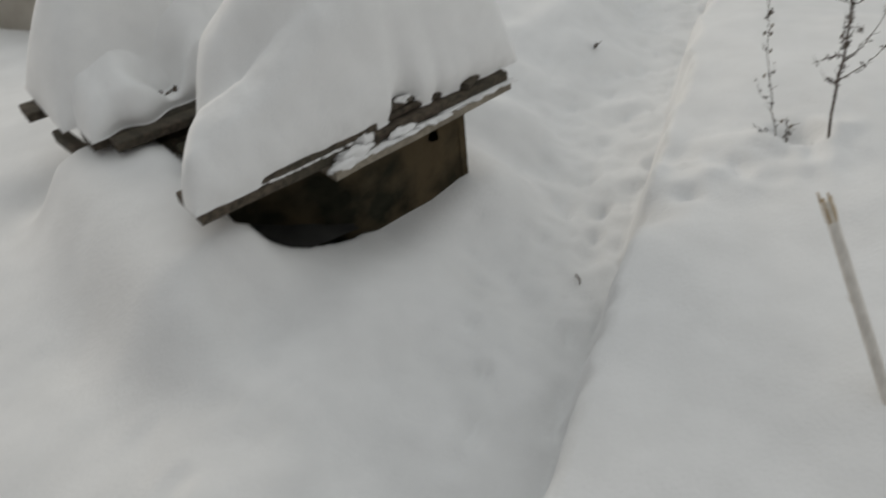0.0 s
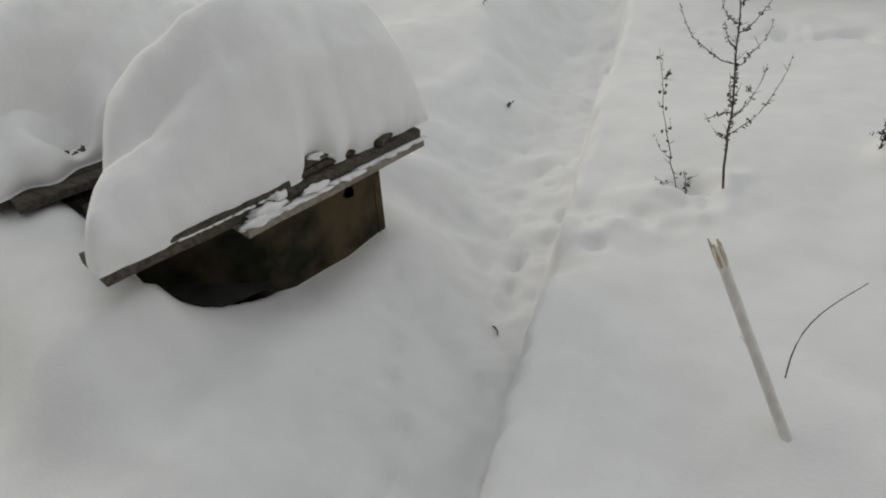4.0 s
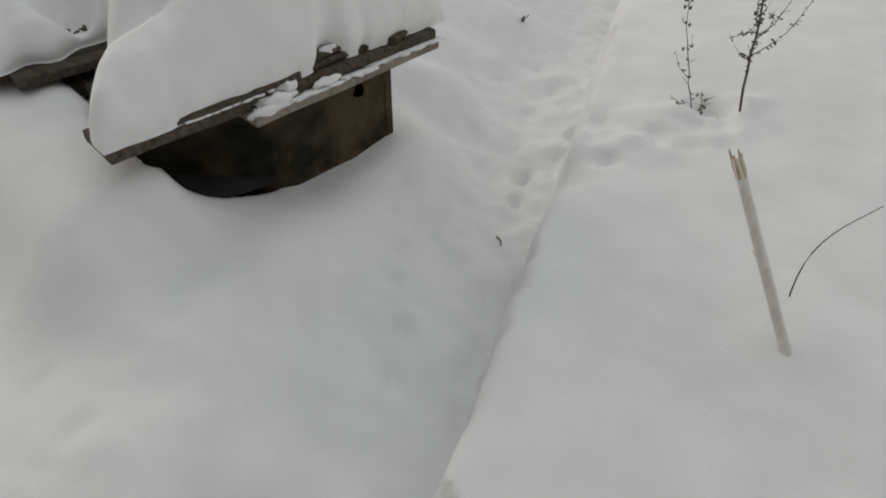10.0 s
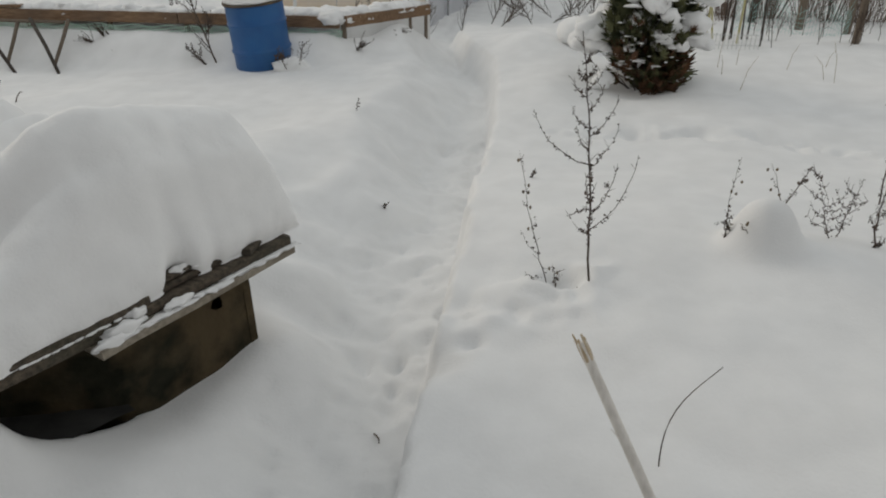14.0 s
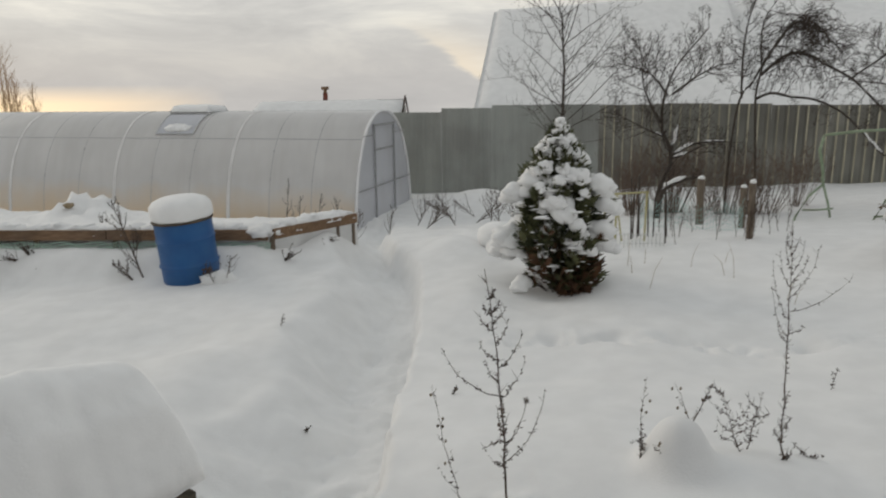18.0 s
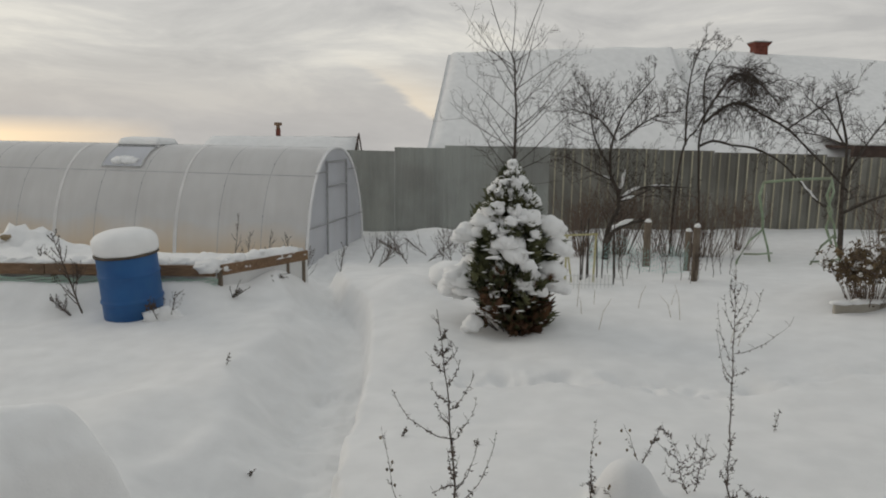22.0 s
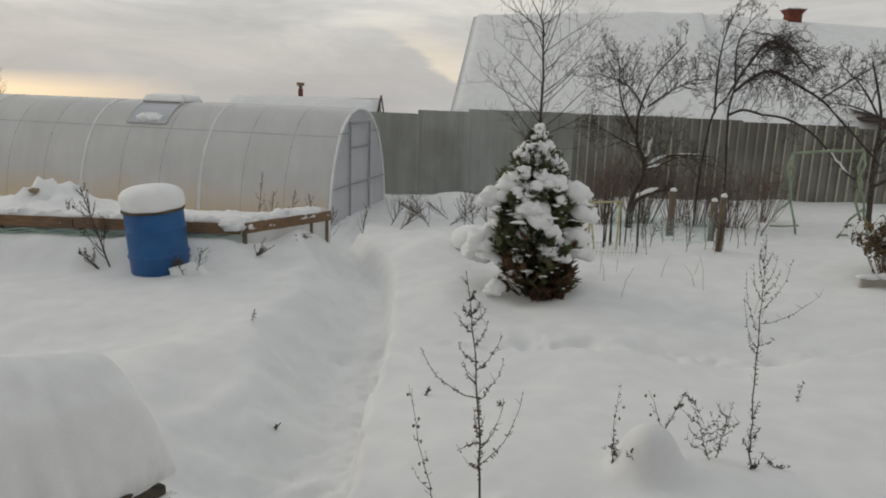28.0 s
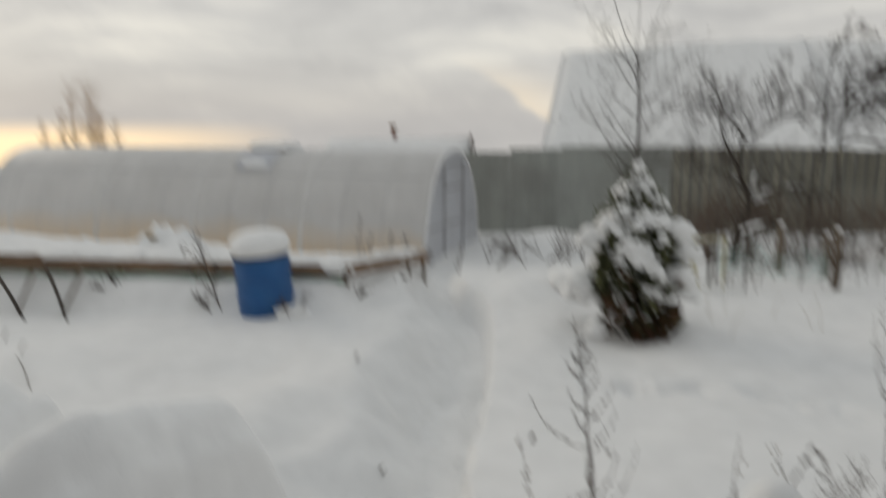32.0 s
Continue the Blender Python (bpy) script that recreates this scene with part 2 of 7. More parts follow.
REED = material("straw", (0.24, 0.19, 0.12), (0.36, 0.29, 0.19), rough=0.9, scale=30, bump=0)
LEAF = material("dry_leaf", (0.085, 0.065, 0.038), (0.23, 0.165, 0.095), rough=0.9, scale=14, bump=0)
GREEN = material("evergreen", (0.042, 0.050, 0.024), (0.135, 0.135, 0.062), rough=0.8, scale=9, bump=0)
BROWN_GREEN = material("dead_evergreen", (0.07, 0.036, 0.022), (0.165, 0.088, 0.045), rough=0.9, scale=12, bump=0)
PALE_STICK = material("pale_stick", (0.64, 0.61, 0.56), (0.78, 0.75, 0.70), rough=0.6, scale=18, stretch=(3, 3, 0.5), bump=0.3, fine=60)
RAW_WOOD = material("split_wood", (0.46, 0.36, 0.24), (0.62, 0.52, 0.38), rough=0.85, scale=30, stretch=(3, 3, 0.4), bump=0.4)
MINT = material("mint_paint", (0.22, 0.29, 0.19), (0.34, 0.40, 0.29), rough=0.55, scale=12, bump=0.1, stain=(0.16, 0.15, 0.10), stain_scale=6)
YELLOW = material("faded_yellow_paint", (0.42, 0.38, 0.18), (0.52, 0.48, 0.28), rough=0.6, scale=12, bump=0.1)
WIRE = material("white_wire", (0.55, 0.56, 0.55), (0.66, 0.67, 0.66), rough=0.5, scale=10, bump=0)
NET = material("green_net", (0.40, 0.58, 0.47), (0.50, 0.66, 0.56), rough=0.8, scale=20, bump=0)
NET_BLUE = material("turquoise_net", (0.34, 0.56, 0.53), (0.46, 0.66, 0.62), rough=0.8, scale=20, bump=0)
BRICK = material("red_brick", (0.13, 0.04, 0.03), (0.20, 0.07, 0.05), rough=0.9, scale=10, bump=0.4, random_value=0.2)
TIN = material("cap_tin", (0.22, 0.22, 0.22), (0.3, 0.3, 0.3), rough=0.5, metal=0.6, scale=8, bump=0.1)
FACADE = material("facade", (0.20, 0.19, 0.20), (0.26, 0.25, 0.26), rough=0.9, scale=3, bump=0.2)
EAVE = material("dark_eave", (0.045, 0.03, 0.025), (0.075, 0.05, 0.04), rough=0.8, scale=6, bump=0.2)
HOOP_GREY = material("hoop_steel", (0.42, 0.42, 0.425), (0.52, 0.52, 0.525), rough=0.5, metal=0.2, scale=15, bump=0.05)
DOOR_GREY = material("door_steel", (0.32, 0.32, 0.33), (0.42, 0.42, 0.43), rough=0.5, metal=0.2, scale=15, bump=0.05)
FRAME_GREY = material("frame_steel", (0.16, 0.165, 0.18), (0.22, 0.225, 0.24), rough=0.5, metal=0.5, scale=15, bump=0.05)
# low sun on the far trees is put into this golden colour
SUNLIT_FAR_TREE = material("far_tree", (0.30, 0.185, 0.095), (0.40, 0.26, 0.15), rough=1.0, scale=2, bump=0)
POST = material("grey_post", (0.14, 0.11, 0.085), (0.22, 0.18, 0.14), rough=0.9, scale=9, stretch=(9, 9, 1), bump=0.5)
BLUE_TUB = material("blue_tub", (0.03, 0.06, 0.26), (0.04, 0.08, 0.32), rough=0.4, scale=8, bump=0)


def sheet_material(name, tint, clear, worn=0.88, foot_glow=None):
    """Twin-wall polycarbonate: milky, lets light through, with a soft gloss; dusty in streaks. A tint paints sunset
    glow near its foot.
    """
    m = bpy.data.materials.new(name)
    m.use_nodes = True
    n, l = m.node_tree.nodes, m.node_tree.links
    n.remove(n["Principled BSDF"])
    out = n["Material Output"]
    tcn = n.new("ShaderNodeTexCoord")
    nz = n.new("ShaderNodeTexNoise")
    nz.inputs["Scale"].default_value, nz.inputs["Detail"].default_value = 1.6, 6
    l.new(tcn.outputs["Object"], nz.inputs["Vector"])
    rp = n.new("ShaderNodeValToRGB")
    rp.color_ramp.elements[0].position, rp.color_ramp.elements[1].position = 0.3, 0.7
    rp.color_ramp.elements[0].color = (*[c * worn for c in tint], 1)
    rp.color_ramp.elements[1].color = (*tint, 1)
    l.new(nz.outputs["Fac"], rp.inputs["Fac"])
    col = rp.outputs["Color"]
    st = n.new("ShaderNodeTexNoise")
    st.inputs["Scale"].default_value, st.inputs["Detail"].default_value = 1.0, 4
    ms = n.new("ShaderNodeMapping")
    ms.inputs["Scale"].default_value = (9.0, 2.0, 0.7)
    l.new(tcn.outputs["Object"], ms.inputs["Vector"])
    l.new(ms.outputs["Vector"], st.inputs["Vector"])
    sr = n.new("ShaderNodeMapRange")
    sr.inputs["From Min"].default_value, sr.inputs["From Max"].default_value = 0.42, 0.70
    sr.inputs["To Max"].default_value = 0.12
    l.new(st.outputs["Fac"], sr.inputs["Value"])
    sm = n.new("ShaderNodeMix")
    sm.data_type = "RGBA"
    sm.inputs["B"].default_value = (0.52, 0.49, 0.45, 1)
    l.new(sr.outputs["Result"], sm.inputs["Factor"])
    l.new(col, sm.inputs["A"])
    col = sm.outputs["Result"]
    # warm low band: evening glow painted into the sheet's colour
    if foot_glow:
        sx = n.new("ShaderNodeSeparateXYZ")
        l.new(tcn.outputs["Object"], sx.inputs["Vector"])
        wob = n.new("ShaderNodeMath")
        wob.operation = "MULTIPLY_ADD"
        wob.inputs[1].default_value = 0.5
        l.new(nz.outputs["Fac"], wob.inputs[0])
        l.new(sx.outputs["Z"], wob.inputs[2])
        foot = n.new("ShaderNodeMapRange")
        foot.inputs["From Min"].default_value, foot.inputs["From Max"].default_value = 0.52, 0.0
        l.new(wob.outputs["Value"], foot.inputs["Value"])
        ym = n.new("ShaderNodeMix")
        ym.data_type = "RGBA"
        ym.inputs["B"].default_value = (*foot_glow, 1)
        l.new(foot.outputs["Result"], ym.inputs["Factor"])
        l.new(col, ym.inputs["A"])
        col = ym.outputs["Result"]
    df, tr, gl_, mx1, mx2 = (n.new("ShaderNode" + k) for k in ("BsdfDiffuse", "BsdfTranslucent", "BsdfGlossy", "MixShader", "MixShader"))
    l.new(col, df.inputs["Color"])
    l.new(col, tr.inputs["Color"])
    gl_.inputs["Roughness"].default_value = 0.28
    gl_.inputs["Color"].default_value = (0.9, 0.9, 0.9, 1)
    mx1.inputs["Fac"].default_value = clear
    l.new(df.outputs["BSDF"], mx1.inputs[1])
    l.new(tr.outputs["BSDF"], mx1.inputs[2])
    fr = n.new("ShaderNodeFresnel")
    fr.inputs["IOR"].default_value = 1.45
    l.new(fr.outputs["Fac"], mx2.inputs["Fac"])
    l.new(mx1.outputs["Shader"], mx2.inputs[1])
    l.new(gl_.outputs["BSDF"], mx2.inputs[2])
    l.new(mx2.outputs["Shader"], out.inputs["Surface"])
    return m


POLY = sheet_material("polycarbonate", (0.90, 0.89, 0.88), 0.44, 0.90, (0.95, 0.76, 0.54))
POLY_END = sheet_material("polycarbonate_end", (0.80, 0.82, 0.88), 0.4)


# ---- mesh building ----
class Mesh:
    """Collects vertices and faces of one part."""

    def __init__(self):
        self.v, self.f = [], []

    def add(self, verts, faces):
        k = len(self.v)
        self.v += [tuple(p) for p in verts]
        self.f += [tuple(i + k for i in f) for f in faces]
        return self

    def box(self, lo, hi, m=None, bevel=0.0):
        """A box, its upright edges cut by bevel."""
        (x0, y0, z0), (x1, y1, z1) = lo, hi
        if bevel:
            b = bevel
            ring = [(x0 + b, y0), (x1 - b, y0), (x1, y0 + b), (x1, y1 - b), (x1 - b, y1), (x0 + b, y1), (x0, y1 - b), (x0, y0 + b)]
            vs = [(x, y, z0) for x, y in ring] + [(x, y, z1) for x, y in ring]
            fs = [tuple(range(7, -1, -1)), tuple(range(8, 16))] + [(i, (i + 1) % 8, 8 + (i + 1) % 8, 8 + i) for i in range(8)]
        else:
            vs = [(x, y, z) for z in (z0, z1) for x, y in ((x0, y0), (x1, y0), (x1, y1), (x0, y1))]
            fs = [(3, 2, 1, 0), (4, 5, 6, 7)] + [(i, (i + 1) % 4, 4 + (i + 1) % 4, 4 + i) for i in range(4)]
        if m is not None:
            vs = [tuple(m @ Vector(p)) for p in vs]
        return self.add(vs, fs)

    def tube(self, pts, radii, sides=6, cap=True):
        """A tube along points."""
        pts = [Vector(p) for p in pts]
        if not hasattr(radii, "__len__"):
            radii = [radii] * len(pts)
        vs, fs = [], []
        for i, p in enumerate(pts):
            d = (pts[min(i + 1, len(pts) - 1)] - pts[max(i - 1, 0)]).normalized()
            a = d.cross(Vector((0.31, 0.17, 0.93)) if abs(d.z) < 0.85 else Vector((1, 0.1, 0))).normalized()
            b = d.cross(a)
            for k in range(sides):
                w = 2 * math.pi * k / sides
                vs.append(tuple(p + (a * math.cos(w) + b * math.sin(w)) * radii[i]))
        for i in range(len(pts) - 1):
            for k in range(sides):
                k2 = (k + 1) % sides
                fs.append((i * sides + k, i * sides + k2, (i + 1) * sides + k2, (i + 1) * sides + k))
        if cap:
            fs.append(tuple(range(sides - 1, -1, -1)))
            fs.append(tuple((len(pts) - 1) * sides + k for k in range(sides)))
        return self.add(vs, fs)

    def lathe(self, profile, sides=32, m=None, wobble=0.0, seed=0.0):
        """Turns (radius, height) pairs round z."""
        vs, fs = [], []
        for r, z in profile:
            for k in range(sides):
                w = 2 * math.pi * k / sides
                q = 1 + wobble * noise.noise((math.cos(w) * 1.5 + seed, math.sin(w) * 1.5, z * 6 + seed))
                p = Vector((r * q * math.cos(w), r * q * math.sin(w), z))
                vs.append(tuple(m @ p if m is not None else p))
        for i in range(len(profile) - 1):
            for k in range(sides):
                k2 = (k + 1) % sides
                fs.append((i * sides + k, i * sides + k2, (i + 1) * sides + k2, (i + 1) * sides + k))
        fs.append(tuple(range(sides - 1, -1, -1)))
        fs.append(tuple((len(profile) - 1) * sides + k for k in range(sides)))
        return self.add(vs, fs)

    def blob(self, centre, size, seed=0.0, rough=0.25, rings=7, sides=10, flat=0.0):
        """A rounded lump with an uneven outline, its underside flattened."""
        cx, cy, cz = centre
        vs, fs = [], []
        for i in range(rings + 1):
            a = math.pi * i / rings - math.pi / 2
            for k in range(sides):
                w = 2 * math.pi * k / sides
                d = Vector((math.cos(a) * math.cos(w), math.cos(a) * math.sin(w), math.sin(a)))
                q = 1 + rough * noise.noise(d * 1.6 + Vector((seed, seed * 0.7, 0)))
                z = d.z * (1 - flat) if d.z < 0 else d.z
                vs.append((cx + d.x * size[0] * q, cy + d.y * size[1] * q, cz + z * size[2] * q))
        for i in range(rings):
            for k in range(sides):
                k2 = (k + 1) % sides
                fs.append((i * sides + k, i * sides + k2, (i + 1) * sides + k2, (i + 1) * sides + k))
        return self.add(vs, fs)

    def data(self, name, smooth=True):
        me = bpy.data.meshes.new(name)
        me.from_pydata(self.v, [], self.f)
        me.update()
        if smooth:
            me.polygons.foreach_set("use_smooth", [True] * len(me.polygons))
        return me


def part(name, mesh, mat, parent=None, label="", smooth=False):
    """Links a mesh as one object, under a thing where a parent is given."""
    me = mesh.data(name, smooth) if isinstance(mesh, Mesh) else mesh
    if not me.materials:
        me.materials.append(mat)
    ob = new(name, me)
    if parent is not None:
        ob.parent = parent
    if label:
        tagged(ob, label)
    return ob


def thing(name, label, category, at=(0, 0, 0), turn=0.0, group="", kind=""):
    """An empty at a thing's base, to hold its parts."""
    ob = new(name)
    ob.matrix_world = pose(*at, 0, 0, turn)
    return tagged(ob, label, category, group, kind)


def smooth01(a):
    a = np.clip(a, 0, 1)
    return a * a * (3 - 2 * a)


def fbm(x, y, scale, seed, octaves=3):
    v = Vector((x * scale + seed, y * scale - seed, seed))
    return noise.fractal(v, 1.0, 2.0, octaves)


# ---- ground ----
PATH_Y = [-3, 0.5, 1.4, 2.3, 3.6, 4.6, 5.5, 6.3, 7.1, 8.0, 9.0, 10.4, 11.0]
PATH_R = [0.5, 0.42, -0.09, -0.11, -0.12, -0.13, -0.14, -0.2, -0.28, -0.58, -0.85, -0.95, -1.0]
PATH_L = [-0.2, -0.2, -0.36, -0.55, -0.66, -0.70, -0.66, -0.62, -0.74, -0.88, -1.10, -1.35, -1.45]


def bump_at(x, y, cx, cy, rx, ry, h):
    return h * math.exp(-((x - cx) / rx) ** 2 - ((y - cy) / ry) ** 2)


def prints(x, y, cell, r, deep):
    """Dents of feet and paws, one to a cell."""
    z, cx, cy = 0.0, math.floor(x / cell), math.floor(y / cell)
    for i in (-1, 0, 1):
        for j in (-1, 0, 1):
            h = noise.cell_vector((cx + i + 0.5, cy + j + 0.5, 0.5))
            if h.z < 0.5:
                continue
            px, py = (cx + i + h.x) * cell, (cy + j + h.y) * cell
            d = ((x - px) / r) ** 2 + ((y - py) / (r * 1.5)) ** 2
            if d < 4:
                z += -deep * math.exp(-d * d) + 0.25 * deep * math.exp(-(d - 2) ** 2)
    return z


# paw marks in the near part of the path: x, y, radius, depth
PAWS = ((-0.564, 2.33, 0.026, 0.03), (-0.534, 2.25, 0.024, 0.03), (-0.216, 2.26, 0.035, 0.04), (-0.15, 2.40, 0.022, 0.035), (-0.268, 2.81, 0.03, 0.04),
        (-0.278, 2.99, 0.032, 0.045), (-0.80, 1.62, 0.026, 0.014), (-0.627, 2.42, 0.022, 0.02), (-0.641, 2.58, 0.024, 0.025), (-0.485, 2.10, 0.026, 0.03),
        (-0.83, 1.52, 0.026, 0.014), (-0.90, 1.50, 0.022, 0.012), (-0.44, 2.69, 0.028, 0.03), (-0.40, 1.95, 0.03, 0.03), (-0.36, 1.78, 0.03, 0.03))


def ground_z(x, y, fine=True):
    """Height of the snow."""
    xs = max(-9, min(9, x))
    z = 0.035 * (xs - 0.3) - 0.2 * float(smooth01((y - 8.0) / 3.5))
    z += bump_at(x, y, 0.75, 3.3, 0.9, 0.75, 0.10)
    z += bump_at(x, y, -1.35, 4.7, 0.55, 0.7, 0.10) - bump_at(x, y, 0.95, 6.42, 0.32, 0.3, 0.09)
    z += bump_at(x, y, -0.98, 6.0, 0.3, 0.7, 0.05)
    z += bump_at(x, y, 0.05, 7.8, 0.35, 0.6, 0.16)
    z += bump_at(x, y, 0.25, 6.1, 0.3, 0.5, 0.06)
    dh = ((x - 1.125) / 0.125) ** 2 + ((y - 3.42) / 0.13) ** 2
    z += 0.19 * math.exp(-dh ** 1.7) * (1 + 0.12 * noise.noise((x * 9, y * 9, 2)))
    z += bump_at(x, y, 1.42, 3.35, 0.3, 0.3, 0.06)
    z += bump_at(x, y, -2.0, 2.9, 0.7, 0.6, 0.06)
    z += bump_at(x, y, -1.6, 7.9, 0.28, 0.75, 0.13) + bump_at(x, y, -1.22, 8.1, 0.28, 0.65, 0.11)
    z -= 0.04 * max(0.0, math.hypot(x, y) - 32)
    z += bump_at(x, y, 4.6, 7.2, 0.8, 0.6, 0.10) + bump_at(x, y, 4.50, 6.36, 0.46, 0.26, 0.10)
    z += bump_at(x, y, 0.3, 12.4, 0.9, 0.6, 0.22)
    # snow drifted up under the bed's boards
    if -10 < x < -1.2 and y > 6.7:
        under = float(smooth01((-1.45 - x) / 0.45) * smooth01((y - 6.88 - 0.12 * float(smooth01((-3.7 - x) / 0.6)) - 0.1 * max(0.0, -5.4 - x)) / 0.36) * smooth01((8.7 - y) / 0.9))
        z += 0.205 * under * float(np.interp(x, [-9, -5, -2], [0.95, 1.10, 1.0])) - 0.035 * (x + 1.7) * under
    z += bump_at(x, y, -1.25, 7.9, 0.36, 0.5, 0.10)
    z += bump_at(x, y, 0.60, 2.02, 0.16, 0.20, 0.045)
    z -= bump_at(x, y, -2.02, 2.08, 0.30, 0.16, 0.13)
    # bank thrown up beside the greenhouse
    if x < -1.9:
        line = 10.15 + (-1.46 - x) * 0.221
        rise = 0.10 + 0.030 * (-1.9 - max(x, -9))
        z += rise * math.exp(-((y - line) / 0.55) ** 2) * (1 + 0.5 * fbm(x, y, 1.6, 7.0))
    z += 0.034 * fbm(x, y, 1.1, 13.0, 2) + 0.010 * fbm(x, y, 2.6, 15.0, 2) * min(1.0, max(0.0, (y - 3.2) / 1.5))
    z -= bump_at(x, y, -1.05, 4.35, 0.30, 0.45, 0.09) + bump_at(x, y, -1.9, 5.2, 0.5, 0.35, 0.05)
    z += 0.05 * fbm(x, y, 0.35, 2.0, 2) * min(1, max(0, (y - 3) / 3) + float(smooth01((abs(x) - 1.6) / 1.6)))
    # trodden path
    if -3 < y < 11.2:
        r, l = float(np.interp(y, PATH_Y, PATH_R)), float(np.interp(y, PATH_Y, PATH_L))
        wander = float(np.interp(y, [2.2, 2.8, 3.4, 6.0], [1.0, 1.7, 1.2, 1.5]))
        r += wander * (0.03 * noise.noise((y * 1.3, 3.1, 0)) + 0.022 * noise.noise((y * 4.5, 5, 0))) + 0.014 * noise.noise((y * 13, 7, x * 3))
        l += 0.20 * noise.noise((y * 1.2, 9.1, 0)) + 0.13 * noise.noise((x * 2.6, y * 3.1, 6))
        soft = float(np.interp(y, [1.5, 2.6, 3.6, 5.0], [0.52, 0.42, 0.38, 0.40]))
        wall = float(np.interp(y, [1.6, 2.3, 2.7, 3.4, 6.0, 8.0], [0.06, 0.06, 0.065, 0.065, 0.075, 0.14]))
        inside = float(smooth01((r + 0.5 * wall - x) / wall) * smooth01((x - (l - soft)) / (1.64 * soft)))
        deep = float(np.interp(y, [1.5, 2.6, 4.0, 8.0, 11.0], [0.31, 0.30, 0.31, 0.28, 0.2])) * float(smooth01((11.2 - y) / 1.0))
        if fine:
            rough = 0.026 * fbm(x, y, 5.0, 4.0, 3) + (0.011 * fbm(x, y, 15.0, 14.0, 2) if y < 5 else 0.0)
            if inside > 0.25:
                rough += (0.5 * prints(x, y, 0.23, 0.055, 0.04) + 0.5 * prints(x + 5, y, 0.13, 0.024, 0.02)) * float(smooth01((inside - 0.3) / 0.6))
        else:
            rough = 0
        z += inside * (-deep + rough)
        if fine and 0.02 < inside < 0.98:
            z += 4 * inside * (1 - inside) * (0.008 * fbm(x, y, 6.5, 17.0, 3) + 0.010 * fbm(x, y, 2.5, 19.0, 2))
    if fine:
        # prints and churned snow across the ledge
        c = 2.80 + 0.55 * (x + 0.1)
        churn = math.exp(-((y - c) / 0.24) ** 2) * float(smooth01((x + 0.16) / 0.1) * smooth01((0.70 - x) / 0.3))
        z += churn * (0.034 * fbm(x, y, 8, 11.0, 3) + 0.012 + 0.30 * prints(x + 2, y + 3, 0.17, 0.04, 0.05))
        z += bump_at(x, y, 0.375, 3.12, 0.06, 0.05, -0.085) + bump_at(x, y, 0.45, 3.17, 0.09, 0.06, 0.035) + bump_at(x, y, 0.27, 3.05, 0.08, 0.05, 0.02)
        z += bump_at(x, y, 0.05, 2.72, 0.035, 0.035, -0.05) + bump_at(x, y, -0.06, 2.62, 0.07, 0.10, -0.07) + bump_at(x, y, -0.02, 2.95, 0.08, 0.07, -0.06)
        # an older, snowed-over trail
        c2 = 5.15 + 0.1 * math.sin(x * 2.1)
        trail = math.exp(-((y - c2) / 0.12) ** 2) * float(smooth01((x - 0.1) / 0.4))
        z += trail * (0.08 * fbm(x, y, 4.5, 5.0, 3) - 0.03 + 0.8 * prints(x + 3, y, 0.3, 0.07, 0.05))
        z += 0.006 * fbm(x, y, 3.0, 6.0, 3)
        if -1.6 < x < 0.2 and 0.6 < y < 2.2:
            z += bump_at(x, y, -0.75, 1.5, 0.35, 0.45, 1.0) * (0.014 * fbm(x, y, 6.0, 21.0, 3) + 0.5 * prints(x + 7, y + 1, 0.21, 0.035, 0.03))
        if x > 0.1 and y > 3.5:
            z += 0.012 * fbm(x, y, 2.2, 31.0, 3) * min(1, (y - 3.5) / 1.5)
        if y < 3.3 and x < 0.1:
            for px, py, r, d in PAWS:
                if abs(x - px) < 0.12 and abs(y - py) < 0.12:
                    e = ((x - px) / r) ** 2 + ((y - py) / (1.4 * r)) ** 2
                    z += 0.8 * (-d * math.exp(-e * e) + 0.2 * d * math.exp(-(e - 2.4) ** 2))
        if y < 4:
            z += 0.007 * fbm(x, y, 4.2, 41.0, 3)
    # snow drifted against the tank
    ax, ay = x + 1.143, y - 1.819
    u, v = ax * 0.4654 + ay * 0.8851, ay * 0.4654 - ax * 0.8851
    if -0.7 < u < 1.7 and -0.6 < v < 1.4:
        goal = float(np.interp(u, [-0.4, -0.1, 0.08, 0.14, 0.17, 0.21, 0.29, 0.42, 0.59, 0.83, 1.0, 1.3], [0.06, 0.15, 0.17, 0.15, 0.09, 0.03, -0.03, -0.08, -0.13, -0.12, -0.085, -0.07]))
        w = math.exp(-((min(v, 0.07) - 0.07) / (0.10 + 0.12 * float(smooth01(u / 0.6)) + 0.16 * float(smooth01((0.05 - u) / 0.2)))) ** 2) * float(smooth01((u + 0.45) / 0.3) * smooth01((1.35 - u) / 0.3) * smooth01((1.2 - v) / 0.3))
        z = z * (1 - w) + goal * w
        # hollow under the lid
        pit = float(smooth01((v - 0.07) / 0.05) * smooth01((u - 0.11) / 0.06) * smooth01((0.56 - u) / 0.2) * smooth01((0.34 - v) / 0.05))
        z = z * (1 - pit) - 0.26 * pit
    return z


